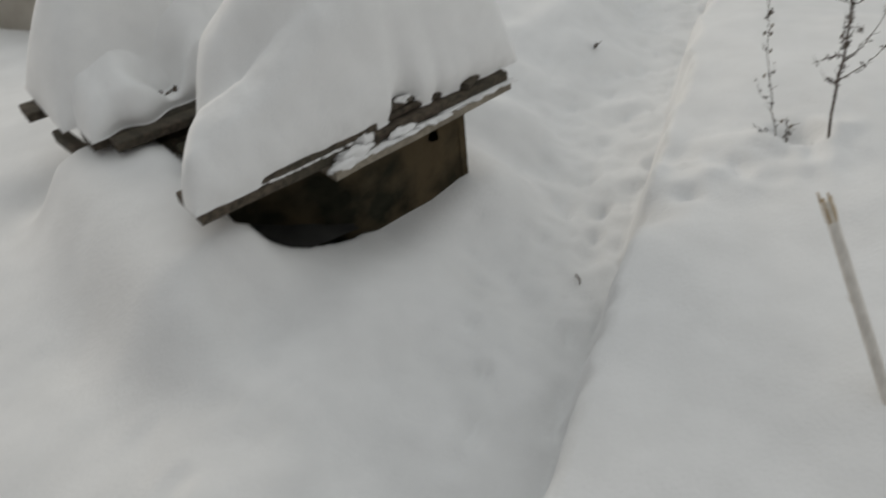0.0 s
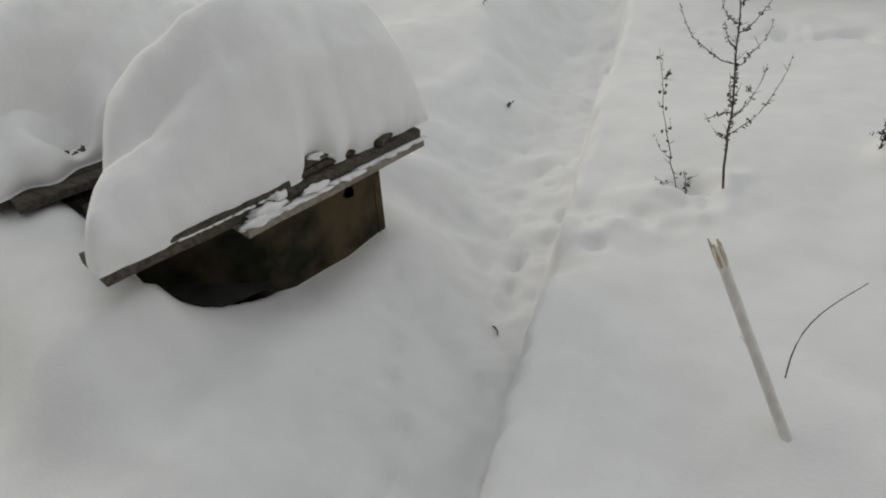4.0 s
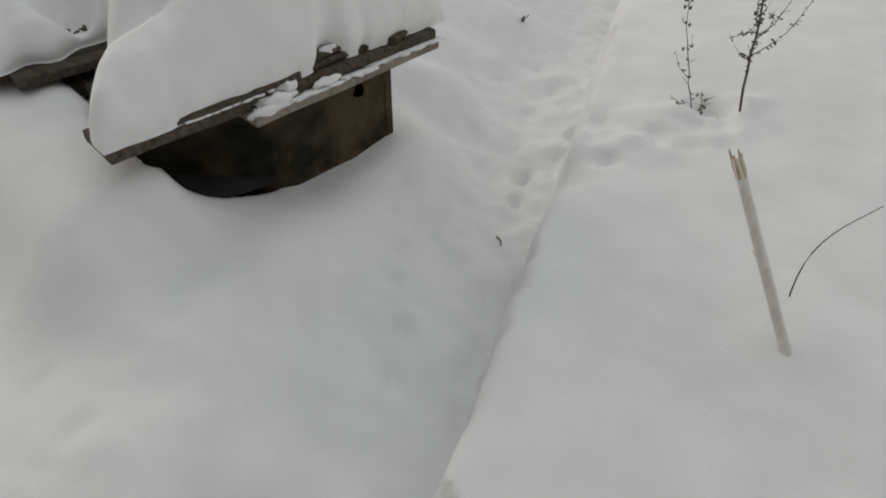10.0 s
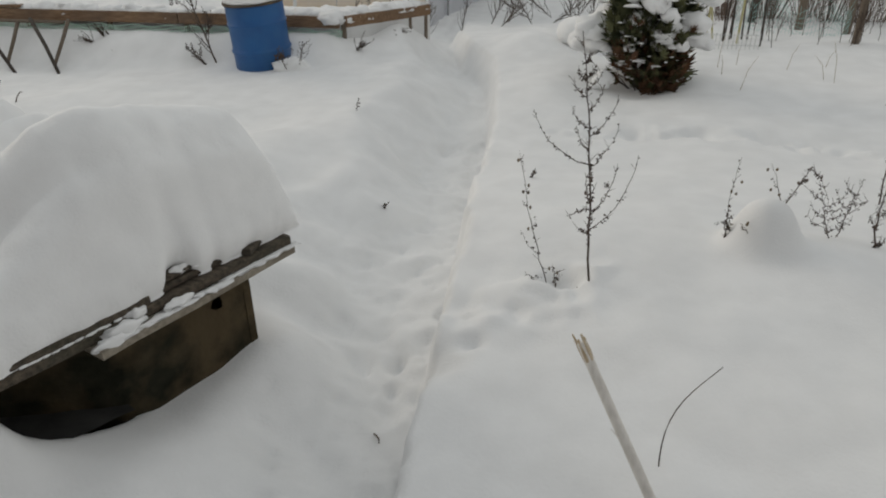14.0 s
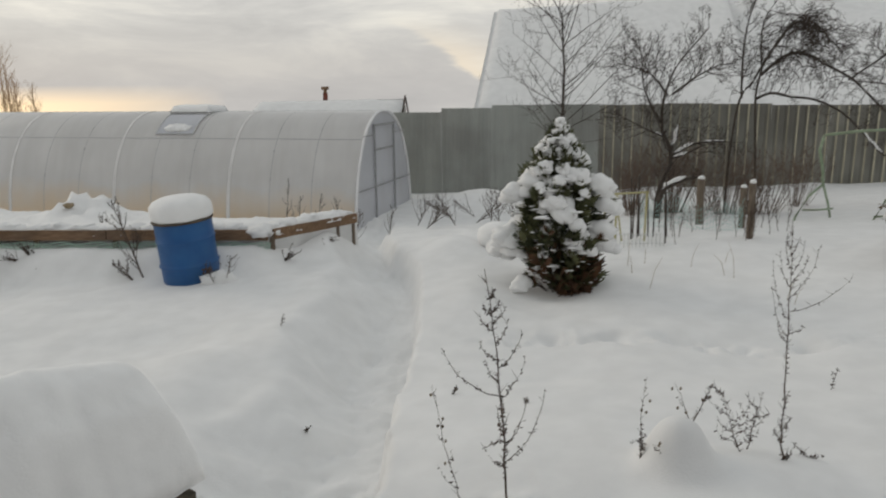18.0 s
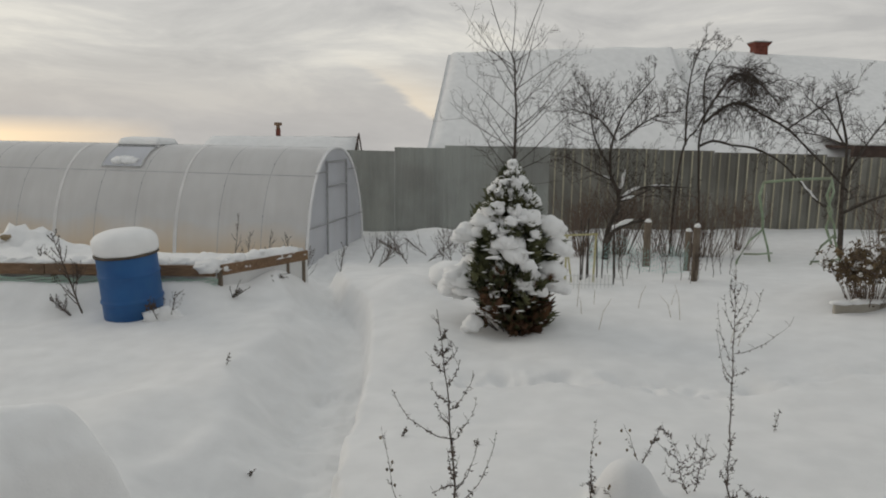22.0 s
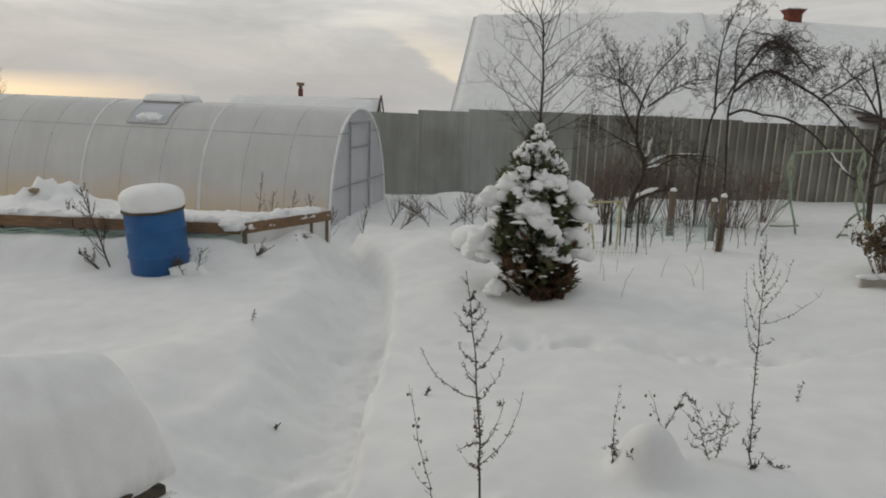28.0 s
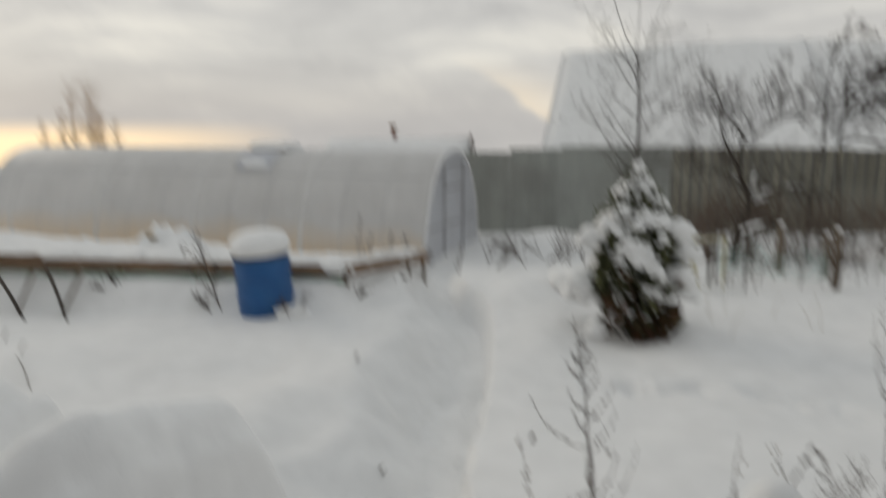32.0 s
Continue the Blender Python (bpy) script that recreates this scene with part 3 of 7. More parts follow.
def axis(fine_lo, fine_hi, step, mid_lo, mid_hi, far_lo, far_hi):
    """Grid lines: fine in the middle, wider and wider outwards."""
    def outward(q, mid, far):
        out, st = [], step
        while q < far:
            st = min(st * 1.05, 0.07) if q < mid else st * 1.17
            q += st
            out.append(q)
        return out
    inner = list(np.arange(fine_lo, fine_hi + step / 2, step))
    return [-q for q in outward(-inner[0], -mid_lo, -far_lo)][::-1] + inner + outward(inner[-1], mid_hi, far_hi)


def build_ground():
    xs, ys = axis(-1.6, 1.9, 0.022, -6.5, 5.5, -900, 900), axis(0.9, 5.6, 0.024, 0, 12.5, -60, 900)
    m = Mesh()
    m.v = [(x, y, ground_z(x, y)) for y in ys for x in xs]
    w = len(xs)
    m.f = [(j * w + i, j * w + i + 1, (j + 1) * w + i + 1, (j + 1) * w + i) for j in range(len(ys) - 1) for i in range(w - 1)]
    tagged(part("ground", m, SNOW, smooth=True), "snow-covered garden ground with a trodden path", "ground", kind="structure")


build_ground()


# ---- the planked tank covers with their snow ----
U = Vector((0.4654, 0.8851, 0))      # along the planks
V = Vector((-0.8851, 0.4654, 0))     # away from the path


def lid_frame(x, y, z, rise=0.0):
    """x along the planks, y away from the path, z up."""
    m = Matrix((U, V, (0, 0, 1))).transposed().to_4x4()
    m.translation = (x, y, z)
    return m @ Matrix.Rotation(-math.atan(rise), 4, "Y")


def plank(m, thing_, name, u0, u1, v0, v1, z0, z1, label=""):
    """One weathered plank with slightly wandering edges."""
    k = Mesh()
    n = 7
    vs, fs = [], []
    for i in range(n + 1):
        u = u0 + (u1 - u0) * i / n
        w = 0.004 * noise.noise((u * 5, v0 * 9, z0))
        h = 0.003 * noise.noise((u * 4 + 3, v0 * 7, z1))
        b = 0.004
        vs += [(u, v0 + w, z0 + h + b), (u, v0 + w + b, z0 + h), (u, v1 + w - b, z0 + h), (u, v1 + w, z0 + h + b),
               (u, v1 + w, z1 + h - b), (u, v1 + w - b, z1 + h), (u, v0 + w + b, z1 + h), (u, v0 + w, z1 + h - b)]
    for i in range(n):
        for q in range(8):
            q2 = (q + 1) % 8
            fs.append((i * 8 + q, (i + 1) * 8 + q, (i + 1) * 8 + q2, i * 8 + q2))
    fs += [tuple(range(8)), tuple(n * 8 + q for q in range(7, -1, -1))]
    k.add([tuple(m @ Vector(p)) for p in vs], fs)
    return part(name, k, OLD_WOOD, thing_, label)


def snow_cap(name, m, nu, nv, length, width, height, front, label, seed, taper=0.0, lip=None, rounded=0.045, shoulder=0.05):
    """A thick cap of settled snow: a closed skin over the plan length x width, high as height(u, v) says, its front edge at front(u)."""
    k = Mesh()
    top = []
    for j in range(nv + 1):
        for i in range(nu + 1):
            a = i / nu
            t = j / nv
            v0 = t ** 1.5 * width
            u0 = taper * max(0.0, v0 - 0.07)
            u = u0 + a * (length - u0)
            f = front(u)
            v = v0 + f * (1 - v0 / width) ** 4
            e = min(u - u0, length - u)
            edge = min(1.0, math.sqrt(max(0.0, 1 - max(0.0, 1 - e / rounded) ** 2)))
            fr = min(1.0, math.sqrt(max(0.0, 1 - max(0.0, 1 - v0 / shoulder) ** 2)))
            bk = min(1.0, math.sqrt(max(0.0, 1 - max(0.0, 1 - (width - v0) / 0.08) ** 2)))
            h = height(u, v) * edge * fr * bk + 0.012
            if lip:
                v += lip(u) * (1 - fr) ** 2.2
            q = (0.014 * fbm(u, v, 4, seed, 3) + 0.005 * fbm(u, v, 13, seed, 3)) * edge * min(1.0, h / 0.08)
            # snow leans out a little over its edge
            out = 0.035 * math.sin(math.pi * min(1, h / 0.2)) * (1 - fr)
            rag = 0.006 * fbm(u * 1.0, h * 1.2, 16, seed + 5, 2) * (1 - fr)
            top.append((u, v - out + rag, h + q))
    k.v = [tuple(m @ Vector(p)) for p in top]
    w = nu + 1
    k.f = [(j * w + i, j * w + i + 1, (j + 1) * w + i + 1, (j + 1) * w + i) for j in range(nv) for i in range(nu)]
    base = len(k.v)
    rim = [i for i in range(w)] + [j * w + nu for j in range(1, nv + 1)] + [nv * w + i for i in range(nu - 1, -1, -1)] + [j * w for j in range(nv - 1, 0, -1)]
    for i in rim:
        u, v, _ = top[i]
        k.v.append(tuple(m @ Vector((u, v, 0.0))))
    n = len(rim)
    k.f += [(rim[(i + 1) % n], rim[i], base + i, base + (i + 1) % n) for i in range(n)]
    k.f.append(tuple(base + i for i in range(n)))
    return tagged(part(name, k, SNOW_CAP, smooth=True), label, "snow")


def tank():
    m = lid_frame(-1.143, 1.819, 0.246, 0.024)
    th = thing("water_tank", "mossy concrete tank coloured for shade, with a grey plank lid, in the snow", "tank", (-1.143, 1.819, 0.0))
    inv = th.matrix_world.inverted()
    mm = inv @ m

    def place(u, v, z):
        return tuple(mm @ Vector((u, v, z)))
    # walls: thick, with a round outlet in the front one
    body = Mesh()
    u0, u1, v0, v1, zb = 0.13, 1.005, 0.088, 0.50, -0.62
    t = 0.07
    # the front wall is a grid with a hole through it
    nu, nz = 30, 24
    hole_u, hole_z, hole_r = 0.865, -0.130, 0.026
    for side_v in (v0, v0 + t):
        start = len(body.v)
        for j in range(nz + 1):
            for i in range(nu + 1):
                u = u0 + (u1 - u0) * i / nu
                z = zb + (-0.004 - zb) * j / nz
                du, dz = u - hole_u, z - hole_z
                d = math.hypot(du, dz)
                if 1e-6 < d < hole_r * 1.3:
                    du, dz = du / d * hole_r, dz / d * hole_r
                    u, z = hole_u + du, hole_z + dz
                bulge = 0.006 * noise.noise((u * 6, z * 6, side_v))
                body.v.append(place(u, side_v + bulge + 0.24 * float(smooth01((0.56 - u) / 0.42)), z))
        for j in range(nz):
            for i in range(nu):
                a = start + j * (nu + 1) + i
                uc = u0 + (u1 - u0) * (i + 0.5) / nu
                zc = zb + (-0.004 - zb) * (j + 0.5) / nz
                if math.hypot(uc - hole_u, zc - hole_z) > hole_r * 0.8:
                    body.f.append((a, a + 1, a + nu + 2, a + nu + 1))
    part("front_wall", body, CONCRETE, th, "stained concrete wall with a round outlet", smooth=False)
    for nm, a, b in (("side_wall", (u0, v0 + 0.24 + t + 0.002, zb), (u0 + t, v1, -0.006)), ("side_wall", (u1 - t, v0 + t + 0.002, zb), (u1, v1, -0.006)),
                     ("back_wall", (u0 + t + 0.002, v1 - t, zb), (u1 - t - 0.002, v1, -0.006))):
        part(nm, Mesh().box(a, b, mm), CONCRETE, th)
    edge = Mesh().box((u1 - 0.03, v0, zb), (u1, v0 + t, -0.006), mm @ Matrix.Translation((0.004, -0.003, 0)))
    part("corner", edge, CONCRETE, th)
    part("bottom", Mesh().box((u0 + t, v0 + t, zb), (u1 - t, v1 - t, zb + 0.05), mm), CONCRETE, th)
    # the lid
    lid = new("lid")
    lid.parent = th
    tagged(lid, "lid of grey weathered planks")
    plank(mm, lid, "plank", 0.0, 1.145, 0.0, 0.17, 0.0, 0.034)
    for k_, (a, b) in enumerate(((0.12, 1.12), (0.25, 1.13))):
        plank(mm, lid, "plank", a, b, 0.176 + 0.172 * k_, 0.340 + 0.172 * k_, 0.0, 0.034)
    plank(mm, lid, "plank", 0.195, 0.60, 0.004, 0.14, 0.036, 0.062)
    plank(mm @ pose(0.60, 0.016, 0.037, 0, 0, 2.5), lid, "plank", 0.0, 0.33, 0.0, 0.11, 0.0, 0.022)
    plank(mm @ pose(0.66, 0.026, 0.060, 0, -1.5, 3), lid, "plank", 0.0, 0.26, 0.0, 0.06, 0.0, 0.014)
    plank(mm @ pose(1.00, 0.03, 0.037, 0, 0, 24), lid, "plank", -0.05, 0.15, -0.02, 0.03, 0.0, 0.024)
    plank(mm @ pose(0.86, 0.05, 0.085, 0, -4, -38), lid, "plank", -0.13, 0.03, -0.02, 0.02, 0.0, 0.02)
    plank(mm, lid, "batten", 1.145, 1.165, 0.20, 0.24, 0.02, 0.085)
    ledger = plank(mm @ pose(0.405, -0.046, -0.012, 0, 0, 2.6), lid, "ledger_board", 0.0, 0.745, 0.0, 0.125, -0.020, 0.009, "pale weathered board under the lid's edge")
    ledger.data.materials[0] = PALE_WOOD
    # floor of the hollow; its dark grey paints the shade there
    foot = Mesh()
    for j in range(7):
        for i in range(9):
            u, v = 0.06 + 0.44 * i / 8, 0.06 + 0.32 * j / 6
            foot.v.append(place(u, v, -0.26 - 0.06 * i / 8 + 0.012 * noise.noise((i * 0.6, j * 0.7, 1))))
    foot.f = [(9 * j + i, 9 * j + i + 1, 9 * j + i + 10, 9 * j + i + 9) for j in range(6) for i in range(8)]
    part("footing", foot, FOOTING, th, "concrete floor in a hollow, shade put into its grey", smooth=True)

    def front(u):
        f = 0.006 + 0.002 * noise.noise((u * 6, 0.3, 0))
        f += 0.006 * float(smooth01((u - 0.19) / 0.03)) + 0.008 * float(smooth01((u - 0.60) / 0.08))
        f += 0.016 * math.exp(-((u - 0.74) / 0.04) ** 2) + 0.006 * float(smooth01((u - 0.95) / 0.06))
        return f

    def lip(u):
        f = 0.006 * float(smooth01((u - 0.19) / 0.012)) + 0.004 * noise.noise((u * 11, 2, 0)) * (u > 0.2)
        f += 0.065 * math.exp(-((u - 0.735) / 0.050) ** 4)
        f += 0.022 * math.exp(-((u - 0.865) / 0.02) ** 2) + 0.006 * math.exp(-((u - 1.01) / 0.03) ** 2)
        return f

    us = [0, 0.05, 0.13, 0.20, 0.30, 0.42, 0.55, 0.70, 0.85, 1.0, 1.12, 1.23]
    back_h = [0.0, 0.01, 0.06, 0.15, 0.29, 0.40, 0.455, 0.47, 0.44, 0.40, 0.35, 0.29]
    front_h = [0.11, 0.145, 0.165, 0.185, 0.22, 0.285, 0.375, 0.425, 0.42, 0.39, 0.35, 0.29]

    def hump(v, c, w0, w1):
        t = (v - c) / (w0 if v < c else w1)
        return math.sqrt(max(0.0, 1 - t * t))

    def height(u, v):
        k_ = float(smooth01((u - 0.3) / 0.4))
        fr = float(np.interp(u, us, front_h)) * hump(v, 0.17 + 0.03 * k_, 0.185 + 0.015 * k_, 0.13 + 0.13 * k_)
        bk = float(np.interp(u, us, back_h)) * hump(v, 0.37 - 0.06 * k_, 0.14 + 0.06 * k_, 0.21)
        h = (fr ** 4 + bk ** 4) ** 0.25 * (1 + 0.05 * fbm(u, v, 3.2, 3.7, 2))
        fade = 1 - float(smooth01((v - 0.10) / 0.12))
        h -= 0.016 * math.exp(-((u - 0.86 - 0.1 * v) / 0.028) ** 2) * fade
        h -= 0.004 * math.exp(-((u - 1.01 - 0.1 * v) / 0.03) ** 2) * fade
        return max(0.02, h)
    snow_cap("snow_blanket", m @ Matrix.Translation((-0.012, 0, 0.036)), 124, 72, 1.225, 0.58, height, front,
             "thick rounded cap of snow on a plank lid", 3.0, 0.62, lip, 0.085, 0.075)


def lid_snow():
    """Scraps of snow left along the bare front edge of the lid."""
    m = lid_frame(-1.143, 1.819, 0.246, 0.024)
    rng = random.Random(8)
    k = Mesh()
    for u, v, z, a, b, c in ((0.50, -0.012, 0.012, 0.060, 0.026, 0.022), (0.45, -0.030, 0.002, 0.055, 0.018, 0.016), (0.55, 0.0, 0.036, 0.035, 0.018, 0.014),
                             (0.68, -0.014, 0.008, 0.05, 0.02, 0.014), (0.74, 0.05, 0.074, 0.035, 0.02, 0.012), (0.80, 0.035, 0.076, 0.03, 0.018, 0.010)):
        k.blob((u, v, z), (a, b, c), u * 7, 0.8, 7, 14)
    for i in range(40):
        u = 0.46 + 0.68 * (i + rng.random()) / 40
        out = -0.030 * (1 - (u - 0.46) / 0.68)
        k.blob((u, out - 0.004 + rng.uniform(-0.006, 0.010), -0.001 + rng.uniform(-0.002, 0.003)), (rng.uniform(0.02, 0.045), rng.uniform(0.008, 0.020), rng.uniform(0.0015, 0.004)), i, 0.9, 5, 9)
    for i in range(16):
        u = 0.21 + 0.36 * (i + rng.random()) / 16
        k.blob((u, 0.003, 0.037 + rng.uniform(-0.002, 0.002)), (0.016, 0.005, 0.004), i + 50, 0.6, 4, 7)
    k.v = [tuple(m @ Vector(p)) for p in k.v]
    tagged(part("snow_scraps", k, SNOW_CAP, smooth=True), "scraps of snow along the edge of a plank lid", "snow", kind="stuff")


def low_bin():
    """A low pale bin by the covers, deep under snow."""
    x, y = -4.95, 3.62
    th = thing("low_bin", "low beige board bin with thick snow on its lid", "bin", (x, y, 0.0))
    part("front_board", Mesh().box((0.0, 0.0, -0.35), (1.36, 0.03, 0.165), bevel=0.006), BEIGE, th)
    part("side_board", Mesh().box((1.33, 0.032, -0.35), (1.36, 1.0, 0.165)), BEIGE, th)
    part("side_board", Mesh().box((0.0, 0.032, -0.35), (0.03, 1.0, 0.165)), BEIGE, th)
    part("back_board", Mesh().box((0.032, 0.97, -0.35), (1.328, 1.0, 0.165)), BEIGE, th)
    part("lid", Mesh().box((-0.03, -0.02, 0.168), (1.30, 1.02, 0.19)), OLD_WOOD, th)
    plank(pose(1.02, 0.80, 0.192, 0, 0, -6), th, "plank", 0.0, 0.32, -0.05, 0.05, 0.0, 0.03)

    def height(u, v):
        return 0.045 + 0.13 * float(smooth01(v / 0.9)) * (0.8 + 0.5 * fbm(u, v, 1.4, 6.0, 2)) * (1 - 0.75 * float(smooth01((u - 1.0) / 0.3)))
    snow_cap("snow_blanket", pose(x - 0.03, y - 0.01, 0.192), 30, 26, 1.33, 1.0, height, lambda u: 0.0, "smooth dune of snow on a low bin", 5.0)


def second_cover():
    th = thing("plank_cover", "second cover of staggered old planks under snow", "cover", (-1.85, 2.1, 0.0))
    inv = th.matrix_world.inverted()
    m = lid_frame(-1.861, 2.119, 0.185, 0.0)
    mm = inv @ m
    spans = ((0.06, 1.05, -0.074, -0.004), (0.0, 1.05, 0.0, 0.125), (0.05, 1.05, 0.131, 0.262), (-0.015, 1.05, 0.268, 0.40), (-0.108, 1.02, 0.406, 0.53), (0.02, 1.02, 0.536, 0.66))
    for a, b, c, d in spans:
        plank(mm, th, "plank", a, b, c, d, 0.0, 0.034)
    plank(mm, th, "beam", 0.02, 1.0, -0.03, 0.04, -0.10, -0.045)
    plank(mm @ pose(0.03, -0.02, -0.105, 0, 0, 96), th, "beam", 0.0, 0.5, -0.025, 0.025, -0.03, 0.02)
    rng = random.Random(5)
    k = Mesh()
    for i in range(26):
        p = Vector((0.24 + 0.12 * rng.random(), -0.05 + 0.05 * rng.random(), -0.03))
        k.tube([mm @ p, mm @ (p + Vector((rng.uniform(-0.03, 0.03), -0.02, -0.05))), mm @ (p + Vector((rng.uniform(-0.05, 0.05), -0.03 - 0.03 * rng.random(), -0.11)))], [0.0022, 0.0016, 0.0008], 4)
    tagged(part("hanging_straw", k, STALK, th, "tuft of dry straw under the planks"), kind="stuff")
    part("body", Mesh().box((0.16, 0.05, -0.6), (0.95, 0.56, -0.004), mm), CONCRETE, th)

    def nose(e, r):
        return math.sqrt(max(0.0, 1 - max(0.0, 1 - e / r) ** 2))

    def low_front(u):
        return 0.004 + 0.012 * noise.noise((u * 9, 4, 0)) + 0.035 * math.exp(-((u - 0.13) / 0.05) ** 2) + 0.05 * float(smooth01((u - 0.22) / 0.1))

    def low_height(u, v):
        dent = math.exp(-((u - 0.33) / 0.075) ** 2 - ((v - 0.13) / 0.075) ** 2)
        h = float(np.interp(u, [0, 0.08, 0.2, 0.3, 0.45, 0.7, 1.0], [0.10, 0.15, 0.18, 0.20, 0.27, 0.36, 0.34])) * (1 + 0.05 * fbm(u, v, 4, 8.2, 2))
        return max(0.012, h * (0.62 + 0.5 * float(smooth01(v / 0.3))) * nose(v + 0.03, 0.12) - 0.24 * dent)

    def high_height(u, v):
        t = (v - 0.27) / (0.27 if v < 0.27 else 0.23)
        hump = math.sqrt(max(0.0, 1 - t * t))
        h = float(np.interp(u, [0, 0.06, 0.15, 0.3, 0.5, 0.8, 1.1], [0.20, 0.29, 0.38, 0.46, 0.51, 0.49, 0.42])) * (1 + 0.05 * fbm(u, v, 3, 5.1, 2))
        cut = math.exp(-((u - 0.36) / 0.13) ** 2) * (1 - float(smooth01((v - 0.02) / 0.10)))
        return max(0.02, h * hump * (1 - 0.6 * cut))
    snow_cap("snow_blanket", m @ Matrix.Translation((0.0, -0.012, 0.036)), 84, 44, 1.03, 0.36, low_height, low_front,
             "low lobe of snow along staggered planks", 8.0, rounded=0.07)
    snow_cap("snow_blanket", m @ Matrix.Translation((-0.05, 0.155, 0.036)), 84, 56, 1.09, 0.50, high_height, lambda u: 0.0,
             "tall rounded cap of snow on staggered planks", 9.0, rounded=0.20)
    # dark seed heads in the melted hollow between the lobes
    k = Mesh()
    for i in range(9):
        p = Vector((0.29 + 0.10 * rng.random(), 0.11 + 0.03 * rng.random(), 0.05 + 0.02 * rng.random()))
        k.blob(tuple(m @ p), (0.012, 0.010, 0.008), i, 0.7, 4, 6)
    tagged(part("dead_seed_heads", k, STALK), "dark dead seed heads in a hollow of snow", "dry plant", kind="stuff")


tank()
lid_snow()
second_cover()
low_bin()


# ---- stakes and dry plants by the path ----
def stake():
    b, t = Vector((0.58, 1.981, -0.12)), Vector((0.352, 2.174, 0.43))
    b = Vector((0.58, 1.981, 0.04)) + (Vector((0.58, 1.981, 0.04)) - t).normalized() * 0.2
    d = (t - b).normalized()
    th = thing("stake", "pale round stake with a frayed split top, leaning in snow", "stake", tuple(b))
    n = 10
    pts = [(t - b) * (i / n) * 0.97 for i in range(n + 1)]
    pts = [p + Vector((0.0015 * noise.noise((i, 0, 0)), 0.0015 * noise.noise((i, 5, 0)), 0)) for i, p in enumerate(pts)]
    part("shaft", Mesh().tube(pts, [0.0135 - 0.001 * i / n for i in range(n + 1)], 14), PALE_STICK, th, smooth=True)
    side = d.cross(Vector((0, 0, 1))).normalized()
    up2 = d.cross(side)
    for i, (a, r, ln) in enumerate(((0, 0.006, 0.034), (1.2, 0.0065, 0.028), (2.4, 0.006, 0.046), (3.5, 0.0065, 0.024), (4.6, 0.006, 0.040), (5.5, 0.005, 0.030))):
        o = (side * math.cos(a) + up2 * math.sin(a)) * 0.0078
        p0 = (t - b) * 0.90 + o
        k = Mesh()
        k.tube([p0, p0 + d * ln * 0.7 + o * 0.25, p0 + d * (ln + 0.028) + o * 0.5], [r, r * 0.9, r * 0.35], 5)
        part("split_end", k, RAW_WOOD, th, "bare splintered wood")
    k = Mesh()
    q = (t - b) * 0.62 + side * -0.014
    k.tube([q, q + d * 0.03 - side * 0.012], [0.002, 0.0008], 4)
    part("splinter", k, PALE_STICK, th)


def bent_twig():
    pts = []
    a, b = Vector((0.594, 2.165, 0.02)), Vector((0.741, 2.309, 0.278))
    for i in range(11):
        s = i / 10
        p = a.lerp(b, s)
        p += Vector((-0.040, 0.0, 0.034)) * math.sin(math.pi * s) * (1.25 - 0.5 * s)
        pts.append(p)
    o = pts[0]
    th = thing("bent_twig", "thin grey twig arching out of the snow", "twig", tuple(o))
    part("stem", Mesh().tube([p - o for p in pts], [0.0020 - 0.0008 * i / 10 for i in range(11)], 6), STALK, th, smooth=True)


def leaf_quad(k, p, d, size, rng):
    """One curled withered leaf."""
    s = d.cross(Vector((rng.uniform(-1, 1), rng.uniform(-1, 1), rng.uniform(-1, 1)))).normalized() * size * 0.26
    c = d.cross(s).normalized() * size * 0.2
    d = d * size
    vs = [p, p + d * 0.5 + s + c, p + d, p + d * 0.5 - s + c, p + d * 0.5 - c * 0.3]
    k.add(vs, [(0, 4, 1), (4, 2, 1), (0, 3, 4), (4, 3, 2)])


